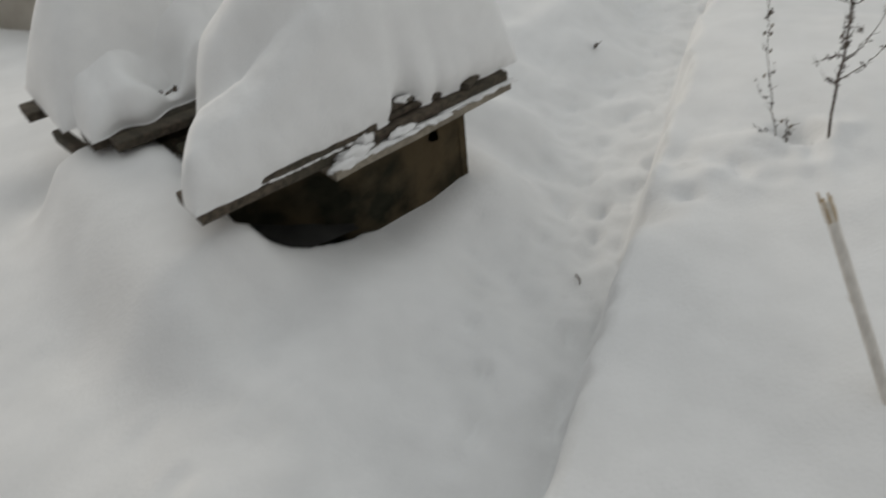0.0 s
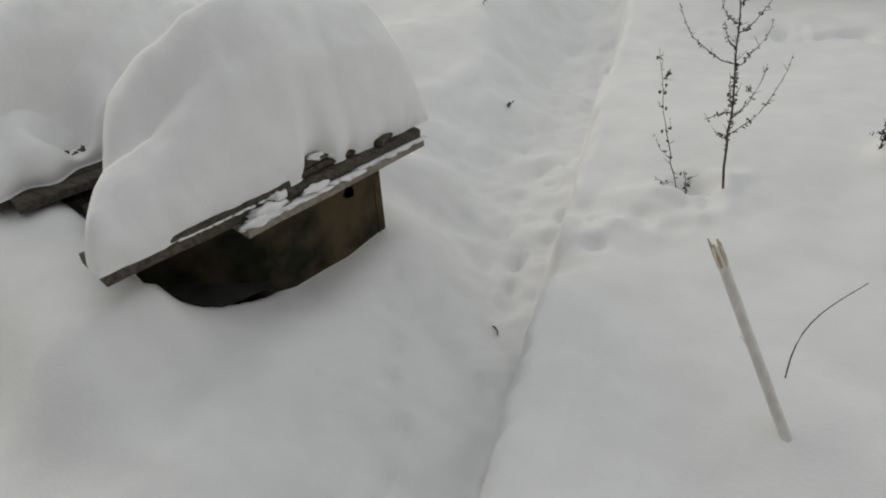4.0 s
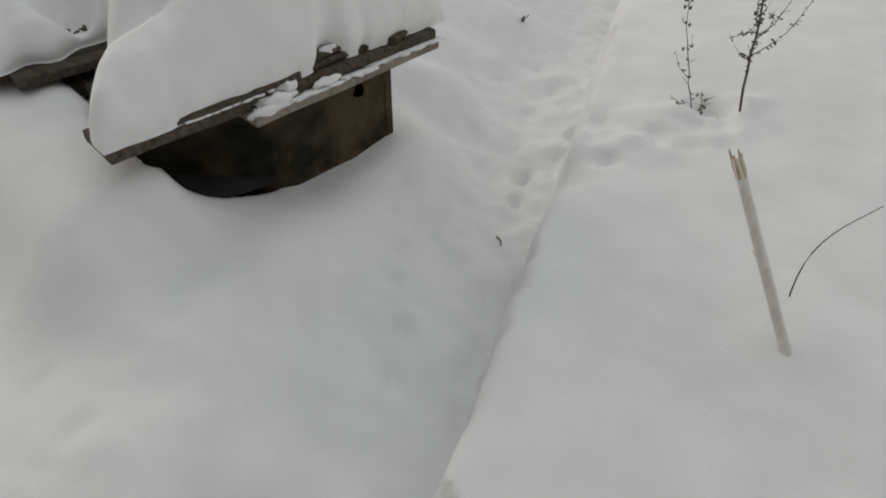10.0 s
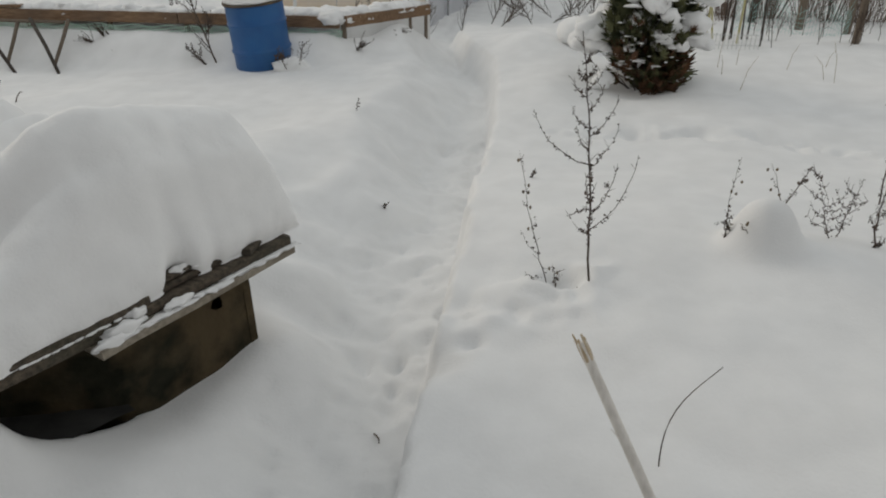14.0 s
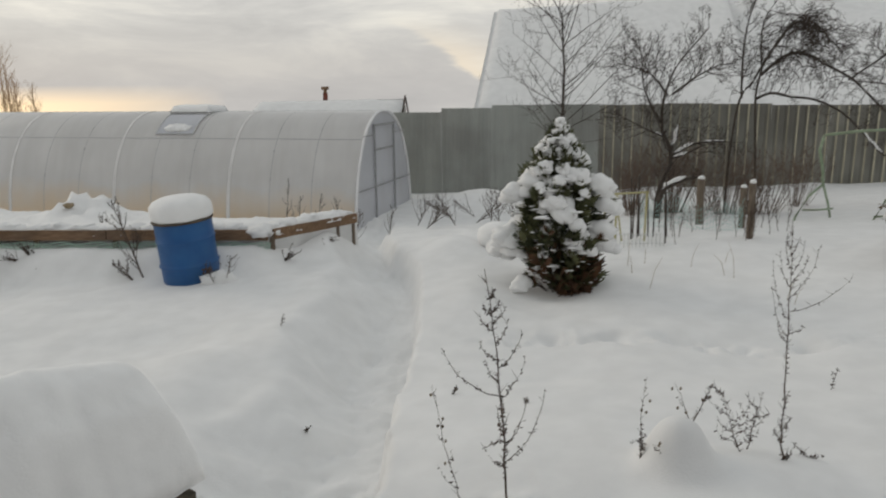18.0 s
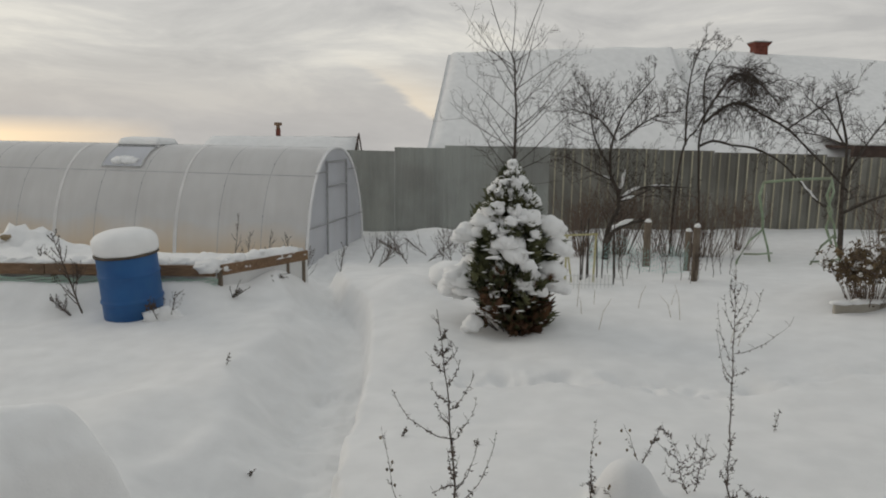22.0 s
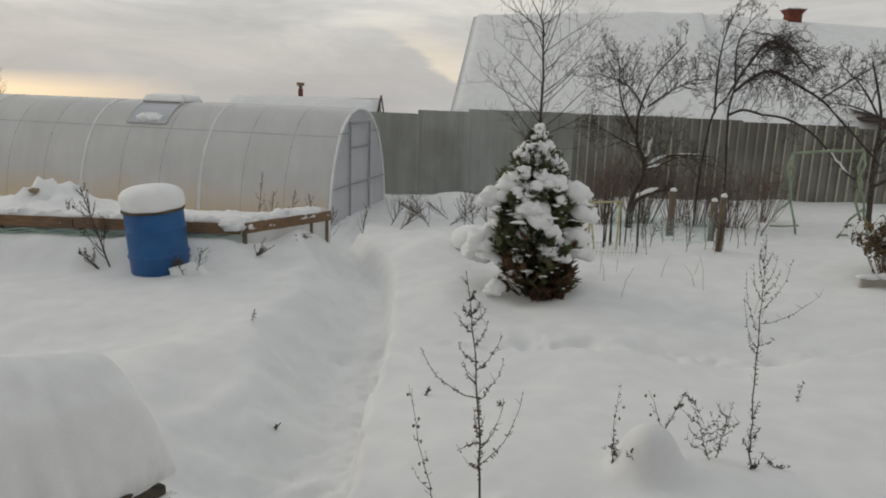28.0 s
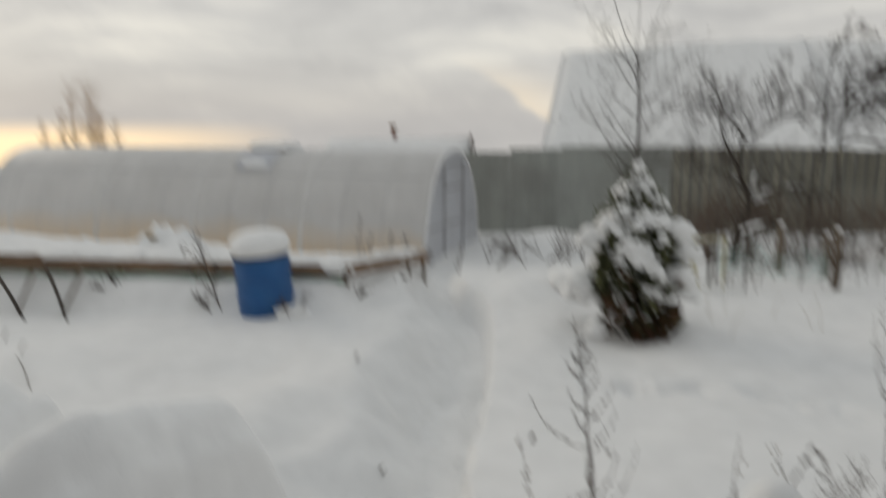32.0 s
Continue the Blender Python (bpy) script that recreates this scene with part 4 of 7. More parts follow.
def weed(name, base, top, seed, side_stems=14, low=0.15, spread=0.14, leaves=True, label="", thick=0.004, rise=0.6, dense=1.0):
    """A dead upright weed: a main stem, side stems that rise from it, and shrivelled leaves along them."""
    rng = random.Random(seed)
    base, top = Vector(base), Vector(top)
    th = thing(name, label, "dry plant", tuple(base))
    h = top - base
    n = 12
    main = [h * (i / n) + Vector((rng.uniform(-1, 1), rng.uniform(-1, 1), 0)) * 0.005 * (i > 0) for i in range(n + 1)]
    main.insert(0, -h.normalized() * 0.08)
    part("stem", Mesh().tube(main, [thick * (1 - 0.75 * i / (n + 1)) for i in range(n + 2)], 6), STALK, th, smooth=True)
    k, lf = Mesh(), Mesh()
    for i in range(side_stems):
        s = low + (0.97 - low) * (i + rng.random() * 0.6) / side_stems
        p = h * s
        w = rng.uniform(0, 2 * math.pi)
        out = Vector((math.cos(w), math.sin(w), 0))
        ln = spread * (1.25 - s) * rng.uniform(0.7, 1.25)
        pts, q, d = [p], p.copy(), (out * (1 - rise * 0.6) + h.normalized() * rise).normalized()
        for j in range(5):
            d = (d + h.normalized() * 0.2 + Vector((rng.uniform(-1, 1), rng.uniform(-1, 1), rng.uniform(-1, 1))) * 0.2).normalized()
            q = q + d * ln / 4
            pts.append(q)
            if leaves:
                for _ in range(int(2 * dense + rng.random())):
                    leaf_quad(lf, q - d * ln / 4 * rng.random(), Vector((rng.uniform(-1, 1), rng.uniform(-1, 1), rng.uniform(-0.6, 1))).normalized(),
                              rng.uniform(0.007, 0.020), rng)
        k.tube(pts, [thick * 0.5 * (1 - 0.14 * j) for j in range(6)], 4)
    if leaves:
        for i in range(int(40 * dense)):
            s = rng.uniform(low * 0.9, 1)
            leaf_quad(lf, h * s, Vector((rng.uniform(-1, 1), rng.uniform(-1, 1), rng.uniform(-0.6, 1))).normalized(), rng.uniform(0.007, 0.020), rng)
    tagged(part("side_growth", k, STALK, th), kind="stuff")
    if leaves:
        tagged(part("withered_foliage", lf, STALK, th), kind="stuff")
    return th


def twiggy(base, top, branches, seed, label, thick=0.0035, leafy=1.0, heads=0, bow=0.0, low_leaves=1.0):
    """A dead weed with its own few side stems: each is (share of the stem's height, tip sideways, tip up)."""
    rng = random.Random(seed)
    base, top = Vector(base), Vector(top)
    th = thing("dry_weed", label, "dry plant", tuple(base))
    h = top - base
    n = 14
    main = [h * (i / n) + Vector((bow * math.sin(math.pi * i / n) + rng.uniform(-1, 1) * 0.004, rng.uniform(-1, 1) * 0.004, 0)) for i in range(n + 1)]
    lf = Mesh()

    def dress(line, each, size):
        for a, b in zip(line, line[1:]):
            for _ in range(int(each) + (rng.random() < each % 1)):
                d = Vector((rng.uniform(-1, 1), rng.uniform(-1, 1), rng.uniform(-1.0, 0.7))).normalized()
                leaf_quad(lf, a.lerp(b, rng.random()), d, rng.uniform(0.6, 1.4) * size, rng)
    part("stem", Mesh().tube([-h.normalized() * 0.08] + main, [thick] + [thick * (1 - 0.72 * i / n) for i in range(n + 1)], 6), STALK, th, smooth=True)
    few = max(0.35, min(1.0, h.length / 0.5))
    dress(main[1:7], 5.0 * leafy * low_leaves * few, 0.014)
    dress(main[7:], 4.0 * leafy * few, 0.011)
    for s_, dx, dz in branches:
        f = s_ * n
        i = min(int(f), n - 1)
        p = main[i].lerp(main[i + 1], f - i)
        dy = rng.uniform(-0.5, 0.5) * abs(dx)
        line = []
        for j in range(8):
            t = j / 7
            line.append(p + Vector((dx * (1 - (1 - t) ** 1.5), dy * t, dz * t ** 1.35)) + Vector((rng.uniform(-1, 1), rng.uniform(-1, 1), rng.uniform(-1, 1))) * 0.004 * (0 < j))
        part("side_stem", Mesh().tube(line, [thick * 0.42 * (1 - 0.09 * j) for j in range(8)], 5), STALK, th, smooth=True)
        dress(line[:5], 4.2 * leafy, 0.013)
        dress(line[4:], 2.2 * leafy, 0.010)
        if leafy > 0.4:
            for j in range(2, 7, 2):
                e = Vector((rng.uniform(-0.03, 0.03), rng.uniform(-0.02, 0.02), rng.uniform(0.005, 0.035)))
                part("twig", Mesh().tube([line[j], line[j] + e * 0.6, line[j] + e], [0.0009, 0.0008, 0.0005], 4), STALK, th)
    for i in range(heads):
        p = main[n // 2 + int(rng.random() * n / 2)] + Vector((rng.uniform(-0.03, 0.03), rng.uniform(-0.02, 0.02), rng.uniform(-0.03, 0.02)))
        part("seed_head", Mesh().blob(tuple(p), (0.005, 0.004, 0.007), i, 0.6, 5, 7), LEAF, th, smooth=True)
    size = min(1.0, h.length / 0.5)
    for i in range(int(40 * leafy * size)):
        p = main[2 + int(rng.random() * (n - 2))]
        e = Vector((rng.uniform(-0.035, 0.035), rng.uniform(-0.03, 0.03), rng.uniform(0.01, 0.05))) * max(0.4, size)
        lf.tube([p, p + e * 0.6, p + e], [0.0010, 0.0009, 0.0006], 3, False)
    tagged(part("withered_foliage", lf, STALK, th), kind="stuff")
    return th


def gz(x, y):
    return ground_z(x, y)


def plants_by_path():
    twiggy((0.43, 3.08, 0.17), (0.35, 3.40, 0.93), ((0.13, 0.14, 0.31), (0.2, 0.08, 0.20), (0.41, 0.09, 0.16), (0.545, 0.087, 0.16), (0.66, 0.05, 0.09), (0.75, 0.05, 0.06),
           (0.80, 0.03, 0.04), (0.22, -0.075, -0.04), (0.12, -0.035, 0.01), (0.25, -0.028, 0.12), (0.42, -0.21, 0.22), (0.48, -0.05, 0.09), (0.58, -0.07, 0.08), (0.71, -0.052, 0.064),
           (0.79, -0.03, 0.035), (0.86, 0.014, 0.04)), 4, "tall dark dead weed with shrivelled leaves in snow", 0.0046, 1.0, 0, 0.014, 2.4)
    twiggy((0.29, 3.14, gz(0.29, 3.14) - 0.01), (0.155, 3.22, 0.53), ((0.25, -0.07, 0.10), (0.45, 0.01, 0.05), (0.6, -0.02, 0.02)), 5,
           "thin bent dead stalk with seed heads", 0.0024, 0.22, 6, -0.012)
    twiggy((0.32, 3.14, gz(0.32, 3.14) - 0.01), (0.305, 3.16, gz(0.32, 3.14) + 0.09), ((0.3, 0.01, 0.05),), 15, "short dead stalk by a taller weed", 0.0022, 0.5, 2)
    twiggy((0.25, 3.10, gz(0.25, 3.10) - 0.01), (0.20, 3.10, gz(0.25, 3.10) + 0.03), ((0.5, 0.04, 0.0),), 16, "flattened dead stalk by a taller weed", 0.002, 0.2, 0)
    twiggy((1.80, 4.02, gz(1.80, 4.02) - 0.03), (1.84, 4.22, 0.97), ((0.49, -0.09, 0.30), (0.40, -0.09, 0.28), (0.60, 0.105, 0.27), (0.53, 0.23, 0.22), (0.72, 0.05, 0.17), (0.75, -0.04, 0.16),
           (0.42, 0.06, 0.04), (0.38, -0.05, 0.07), (0.66, -0.06, 0.18), (0.68, 0.07, 0.13), (0.82, 0.025, 0.09), (0.85, -0.025, 0.08)), 6,
           "slender dead weed, thin and much branched", 0.0036, 0.8, 0, 0.0, 1.5)
    g = gz(1.19, 3.45)
    twiggy((1.19, 3.45, g - 0.02), (1.115, 3.46, g + 0.16), ((0.5, -0.02, 0.03),), 7, "thin dead stalk with brown seed heads", 0.0022, 0.15, 4)
    twiggy((1.19, 3.46, g - 0.02), (1.27, 3.48, g + 0.15), ((0.95, 0.07, -0.10), (0.95, 0.10, -0.16), (0.6, 0.02, 0.02)), 18, "dark dead stalk bent over a hump of snow", 0.0028, 0.9, 2)
    g = gz(1.40, 3.5)
    twiggy((1.41, 3.50, g - 0.03), (1.34, 3.52, g + 0.20), ((0.25, 0.10, 0.04), (0.3, -0.09, 0.07), (0.45, 0.12, 0.09), (0.5, -0.06, 0.05), (0.6, 0.10, 0.08), (0.7, 0.07, 0.09), (0.8, -0.05, 0.04)), 70,
           "sprawling dead stem with fine seeded branches", 0.0024, 0.75, 0)
    twiggy((1.45, 3.54, g - 0.03), (1.50, 3.56, g + 0.24), ((0.3, -0.08, 0.08), (0.5, -0.06, 0.08), (0.6, 0.05, 0.03), (0.75, -0.05, 0.05)), 71,
           "sprawling dead stem with fine seeded branches", 0.0022, 0.6, 0)
    g = gz(1.0, 3.5)
    twiggy((1.00, 3.50, g - 0.02), (1.02, 3.53, 0.44), ((0.15, -0.035, -0.02), (0.25, 0.02, -0.02)), 8, "thin dead stalk with a tuft at its foot", 0.0018, 0.3, 3, -0.008, 3.0)
    twiggy((0.975, 3.40, gz(0.975, 3.40) - 0.02), (0.99, 3.42, gz(0.975, 3.40) + 0.09), ((0.5, 0.012, 0.03),), 19, "short withered stalk by a snow hump", 0.003, 1.2, 0)
    g = gz(1.03, 3.34)
    twiggy((1.06, 3.34, g - 0.01), (1.01, 3.33, g + 0.05), ((0.3, 0.05, -0.02), (0.6, -0.02, 0.01)), 21, "curled withered sprig on a snow hump", 0.0018, 0.25, 2)
    twiggy((1.56, 3.42, gz(1.56, 3.42) - 0.05), (1.575, 3.5, gz(1.56, 3.42) + 0.26), ((0.4, -0.03, 0.05), (0.55, 0.03, 0.06), (0.2, 0.03, 0.02)), 9,
           "dark knotted dead stalk in snow", 0.0042, 1.2, 0, -0.02)
    g = gz(1.68, 3.5)
    twiggy((1.70, 3.50, g - 0.02), (1.62, 3.52, g + 0.06), ((0.2, 0.05, 0.02), (0.4, -0.02, 0.02)), 10, "low withered sprig in snow", 0.0024, 0.8, 0)
    # little sprigs that poke out of the snow
    for i, (x, y, h) in enumerate(((-1.08, 5.46, 0.09), (0.18, 4.3, 0.03), (-0.62, 4.25, 0.03), (2.15, 4.3, 0.12), (0.55, 4.1, 0.02))):
        weed("sprig", (x, y, gz(x, y) - 0.01), (x + 0.02, y, gz(x, y) + h), 40 + i, 4, 0.2, 0.03, label="tiny dry sprig poking out of the snow", thick=0.002, dense=0.35)
    # a scrap of twig that lies on the path
    x, y = -0.27, 2.55
    p = Vector((x, y, gz(x, y) + 0.006))
    th = thing("fallen_twig", "short dark twig lying on the trodden snow", "twig", tuple(p))
    part("stem", Mesh().tube([(0, 0, 0), (0.012, -0.016, 0.008), (0.024, -0.03, 0.006), (0.028, -0.045, 0.0)], [0.003, 0.0035, 0.003, 0.002], 5), STALK, th)
    x, y = 0.40, 3.11
    th = thing("fallen_twig", "thin twig on churned snow", "twig", (x, y, gz(x, y) + 0.01))
    part("stem", Mesh().tube([(0, 0, 0), (0.03, -0.02, 0.012), (0.06, -0.04, 0.0)], 0.0025, 5), STALK, th)


stake()
bent_twig()
plants_by_path()


# ---- blue drum ----
def drum():
    x, y = -2.335, 6.985
    g = -0.13
    th = thing("blue_drum", "blue drum with raised hoops, leaning in snow", "drum", (x, y, g))
    th.matrix_world = pose(x, y, g, 1.5, -4.5, 20)
    R, h = 0.254, 0.625
    prof = [(R - 0.02, -0.25), (R, -0.24), (R, 0.20), (R + 0.004, 0.21), (R + 0.012, 0.222), (R + 0.012, 0.232), (R + 0.004, 0.244), (R, 0.255),
            (R, 0.44), (R + 0.004, 0.448), (R + 0.009, 0.458), (R + 0.004, 0.468), (R, 0.476), (R, h - 0.02), (R + 0.004, h), (R - 0.02, h + 0.001), (R - 0.03, h - 0.02)]
    part("shell", Mesh().lathe(prof, 48), BLUE, th, smooth=True)
    prof = [(R - 0.016, h - 0.004), (R + 0.010, h - 0.004), (R + 0.016, h + 0.004), (R + 0.014, h + 0.016), (R - 0.016, h + 0.016)]
    part("rim", Mesh().lathe(prof, 48), FOAM, th, "rust-brown rim", smooth=True)
    k = Mesh()
    for j in range(9):
        for i in range(13):
            a = radians(-66 + 24 * i / 12 + 3 * noise.noise((j * 0.9, 1, 0)))
            edge = min(i, 12 - i, j, 8 - j) == 0
            z = 0.05 + 0.15 * j / 8 + 0.03 * noise.noise((i * 0.6, 4, 0))
            q = R + (0.0004 if edge else 0.0022)
            k.v.append((q * math.cos(a), q * math.sin(a), z))
    k.f = [(13 * j + i, 13 * j + i + 1, 13 * j + i + 14, 13 * j + i + 13) for j in range(8) for i in range(12) if noise.noise((i * 0.5, j * 0.6, 9)) > -0.18]
    part("dark_patch", k, BROWN_PATCH, th, "ragged dark brown patch", smooth=True)
    heap = part("snow_mound", Mesh().blob((-2.01, 6.82, -0.08), (0.17, 0.13, 0.13), 3.0, 0.6, 9, 16, 0.3), SNOW_CAP, smooth=True)
    tagged(heap, "small heap of snow against a blue drum", "snow")
    cap = [(R + 0.004, 0.0), (R + 0.014, 0.02), (R + 0.016, 0.08), (R + 0.008, 0.125), (R - 0.025, 0.165), (R - 0.08, 0.190), (R - 0.16, 0.203), (0.02, 0.206)]
    ob = part("drum_snow", Mesh().lathe(cap, 40, pose(0, 0, 0), 0.07, 2.0), SNOW_CAP, smooth=True)
    ob.matrix_world = th.matrix_world @ Matrix.Translation((0, 0, h + 0.017))
    tagged(ob, "round cake of snow on top of a drum", "snow")
    weed("dry_weed", (-1.95, 6.78, gz(-1.95, 6.78) - 0.03), (-1.88, 6.74, 0.20), 21, 8, 0.1, 0.16, label="withered sprig beside a blue drum", thick=0.004, rise=0.3)
    weed("dry_weed", (-2.02, 6.72, gz(-2.02, 6.72) - 0.03), (-2.10, 6.68, 0.15), 23, 6, 0.1, 0.14, label="withered sprig beside a blue drum", thick=0.004, rise=0.3)
    weed("dry_weed", (-2.78, 6.95, gz(-2.78, 6.95) - 0.04), (-3.06, 7.02, 0.66), 22, 18, 0.12, 0.22, label="dead weed leaning beside a blue drum", thick=0.009, dense=1.8)
    weed("dry_weed", (-2.84, 6.93, gz(-2.84, 6.93) - 0.04), (-3.08, 6.95, 0.08), 24, 10, 0.2, 0.16, label="low dead weed beside a blue drum", thick=0.007, dense=2.2)


drum()


# ---- evergreen ----
def fir():
    rng = random.Random(12)
    cx, cy, g = 0.95, 6.50, gz(0.95, 6.50) - 0.03
    th = thing("evergreen_shrub", "conical evergreen shrub laden with snow, browned near the ground", "shrub", (cx, cy, g))
    H = 1.345 - g

    def radius(z):
        return float(np.interp(z / H, [0, 0.05, 0.12, 0.2, 0.36, 0.5, 0.62, 0.78, 0.9, 1.0], [0.15, 0.21, 0.265, 0.31, 0.35, 0.36, 0.32, 0.21, 0.125, 0.025]))
    part("trunk", Mesh().tube([(0, 0, -0.1), (0.005, 0, 0.3), (0, 0.01, 0.8), (0.01, 0, H - 0.05)], [0.03, 0.026, 0.016, 0.004], 8), BARK, th, smooth=True)
    branches, green, brown = Mesh(), Mesh(), Mesh()

    def spray(k, p, d, size):
        """A flat fan of scaly twiglets."""
        a = d.cross(Vector((rng.uniform(-1, 1), rng.uniform(-1, 1), rng.uniform(-1, 1)))).normalized()
        n = d.cross(a).normalized()
        for i in range(-3, 4):
            w = i * 0.30
            e = d * math.cos(w) + a * math.sin(w)
            ln = size * (1 - 0.11 * abs(i)) * rng.uniform(0.8, 1.15)
            s0 = p + d * size * 0.12 * (3 - abs(i))
            t = a * size * 0.075
            b = n * size * 0.06
            k.add([s0 - t, s0 + t, s0 + e * ln * 0.6 + t * 1.2 + b, s0 + e * ln, s0 + e * ln * 0.6 - t * 1.2 + b], [(0, 1, 2, 4), (4, 2, 3)])
    for i in range(3300):
        z = (H + 0.06) * rng.random() ** 1.15 - 0.06
        w = rng.uniform(0, 2 * math.pi)
        lump = 0.86 + 0.42 * noise.noise((math.cos(w) * 2.3, math.sin(w) * 2.3, z * 4.5))
        r = radius(z) * lump * rng.uniform(0.40, 1.0) ** 0.5
        if rng.random() < 0.22:
            r *= rng.uniform(1.04, 1.30)
        p = Vector((r * math.cos(w) + 0.15 * max(0.0, 1 - z / 0.45), r * math.sin(w), z))
        d = Vector((math.cos(w), math.sin(w), rng.uniform(0.2, 1.3))).normalized()
        dead = z < 0.5 and rng.random() < 0.85 - z * 1.3 and math.sin(w + 0.9) < 0.6
        if z < 0.16 and rng.random() < 0.45:
            continue
        spray(brown if dead else green, p - d * 0.05, d, rng.uniform(0.045, 0.12) * (1 if z < H * 0.85 else 0.7))
    for i in range(70):
        z = H * (i + 0.5) / 72
        w = i * 2.4
        r = radius(z) * 0.8
        branches.tube([(0, 0, max(0, z - 0.18)), (r * 0.5 * math.cos(w), r * 0.5 * math.sin(w), z - 0.06), (r * math.cos(w), r * math.sin(w), z + 0.04)],
                      [0.008, 0.006, 0.003], 4)
    for i in range(46):
        w = rng.uniform(0, 2 * math.pi)
        r = rng.uniform(0.05, 0.24)
        branches.tube([(0.04 + 0.3 * r * math.cos(w), 0.3 * r * math.sin(w), -0.06), (0.06 + 0.8 * r * math.cos(w), 0.8 * r * math.sin(w), 0.14), (0.05 + 1.2 * r * math.cos(w), 1.2 * r * math.sin(w), 0.34)],
                      [0.006, 0.005, 0.003], 4)
    # ragged low side branches
    for i in range(34):
        w, z = rng.uniform(0, 2 * math.pi), rng.uniform(0.06, 0.55)
        r = radius(z) * rng.uniform(1.0, 1.28)
        q = [Vector((0.1 * math.cos(w), 0.1 * math.sin(w), z - 0.05)), Vector((0.65 * r * math.cos(w), 0.65 * r * math.sin(w), z)),
             Vector((r * math.cos(w + 0.1), r * math.sin(w + 0.1), z + rng.uniform(-0.03, 0.08)))]
        branches.tube(q, [0.007, 0.005, 0.002], 4)
        for j in range(9):
            p = q[1].lerp(q[2], rng.uniform(0.1, 1.0))
            d = (q[2] - q[1]).normalized() + Vector((rng.uniform(-1, 1), rng.uniform(-1, 1), rng.uniform(-0.4, 1))) * 0.7
            spray(brown if rng.random() < (0.75 if z < 0.3 else 0.25) else green, p, d.normalized(), rng.uniform(0.05, 0.085))
    tagged(part("branchwork", branches, BARK, th), kind="stuff")
    tagged(part("foliage", green, GREEN, th, "dark green scaly foliage"), kind="stuff")
    tagged(part("dead_foliage", brown, BROWN_GREEN, th, "dead brown foliage"), kind="stuff")
    snow = thing("snow_load", "clumps of snow resting on evergreen branches", "snow", (cx, cy, g))
    for i in range(250):
        z = H * (0.14 + 0.86 * ((i + rng.random()) / 250) ** 0.95)
        w = rng.uniform(0, 2 * math.pi)
        if z < H * 0.5 and rng.random() < 0.55:
            continue
        lump = 0.86 + 0.42 * noise.noise((math.cos(w) * 2.3, math.sin(w) * 2.3, z * 4.5))
        r = radius(z) * lump * rng.uniform(0.62, 1.0)
        s = rng.choice((0.024, 0.036, 0.048, 0.060, 0.076)) * rng.uniform(0.85, 1.15) * (0.55 if z < H * 0.36 else 1.0) * (1 - 0.62 * max(0.0, z / H - 0.68) / 0.32)
        k = Mesh()
        for q in range(rng.choice((1, 2, 3, 4))):
            e = (1, 0.85, 0.7, 0.5)[q]
            k.blob((q * s * rng.uniform(-0.7, 0.6), q * s * rng.uniform(-0.7, 0.7), -0.22 * s * q), (s * e * rng.uniform(1.0, 1.6), s * e * rng.uniform(0.8, 1.2), s * e * rng.uniform(0.7, 1.0)),
                   i * 1.7 + q, 0.38, 9, 14, 0.3)
        ob = part("snow_clump", k, SNOW_CAP, snow, smooth=True)
        ob.matrix_basis = pose(r * math.cos(w), r * math.sin(w), z + 0.02, rng.uniform(-15, 15), 32, math.degrees(w))
    for x, y, z, s in ((-0.40, -0.08, 0.50, 0.12), (-0.46, 0.05, 0.36, 0.11), (-0.36, -0.10, 0.38, 0.08), (-0.36, -0.1, 0.84, 0.10), (-0.24, -0.15, 0.95, 0.09), (0.30, -0.14, 0.92, 0.11),
                       (0.36, -0.12, 0.76, 0.10), (0.33, -0.16, 0.56, 0.105), (0.37, -0.12, 0.44, 0.085), (0.22, -0.24, 0.42, 0.06), (-0.30, -0.2, 0.13, 0.075), (-0.05, -0.28, 0.80, 0.075),
                       (0.13, -0.20, 1.0, 0.08), (-0.12, -0.17, 1.06, 0.07), (0.03, -0.06, H - 0.15, 0.062), (-0.07, -0.08, H - 0.22, 0.06), (0.0, -0.01, H - 0.06, 0.036)):
        k = Mesh().blob((0, 0, 0), (s * 1.05, s * 0.9, s * 0.80), x * 9 + z, 0.4, 12, 18, 0.3)
        for q in range(3):
            e = rng.uniform(0.45, 0.7) * s
            k.blob((rng.uniform(-0.9, 0.9) * s, rng.uniform(-0.6, 0.3) * s, rng.uniform(-0.55, 0.3) * s), (e * 1.2, e, e * 0.9), x * 5 + q, 0.4, 9, 14, 0.3)
        part("snow_clump", k, SNOW_CAP, snow, smooth=True).matrix_basis = pose(x, y, z, 10, 6, 0)
    fleck = Mesh()
    for i in range(230):
        z = H * rng.uniform(0.08, 0.95)
        w = rng.uniform(0, 2 * math.pi)
        r = radius(z) * rng.uniform(0.8, 1.12)
        q = rng.choice((0.004, 0.006, 0.009, 0.016))
        fleck.blob((r * math.cos(w) + 0.10 * max(0.0, 1 - z / 0.45), r * math.sin(w), z), (q * rng.uniform(1.5, 4.0), q * rng.uniform(1.0, 2.5), q * 0.6), i, 0.9, 5, 7)
    tagged(part("snow_fleck", fleck, SNOW_CAP, snow, smooth=True), kind="stuff")


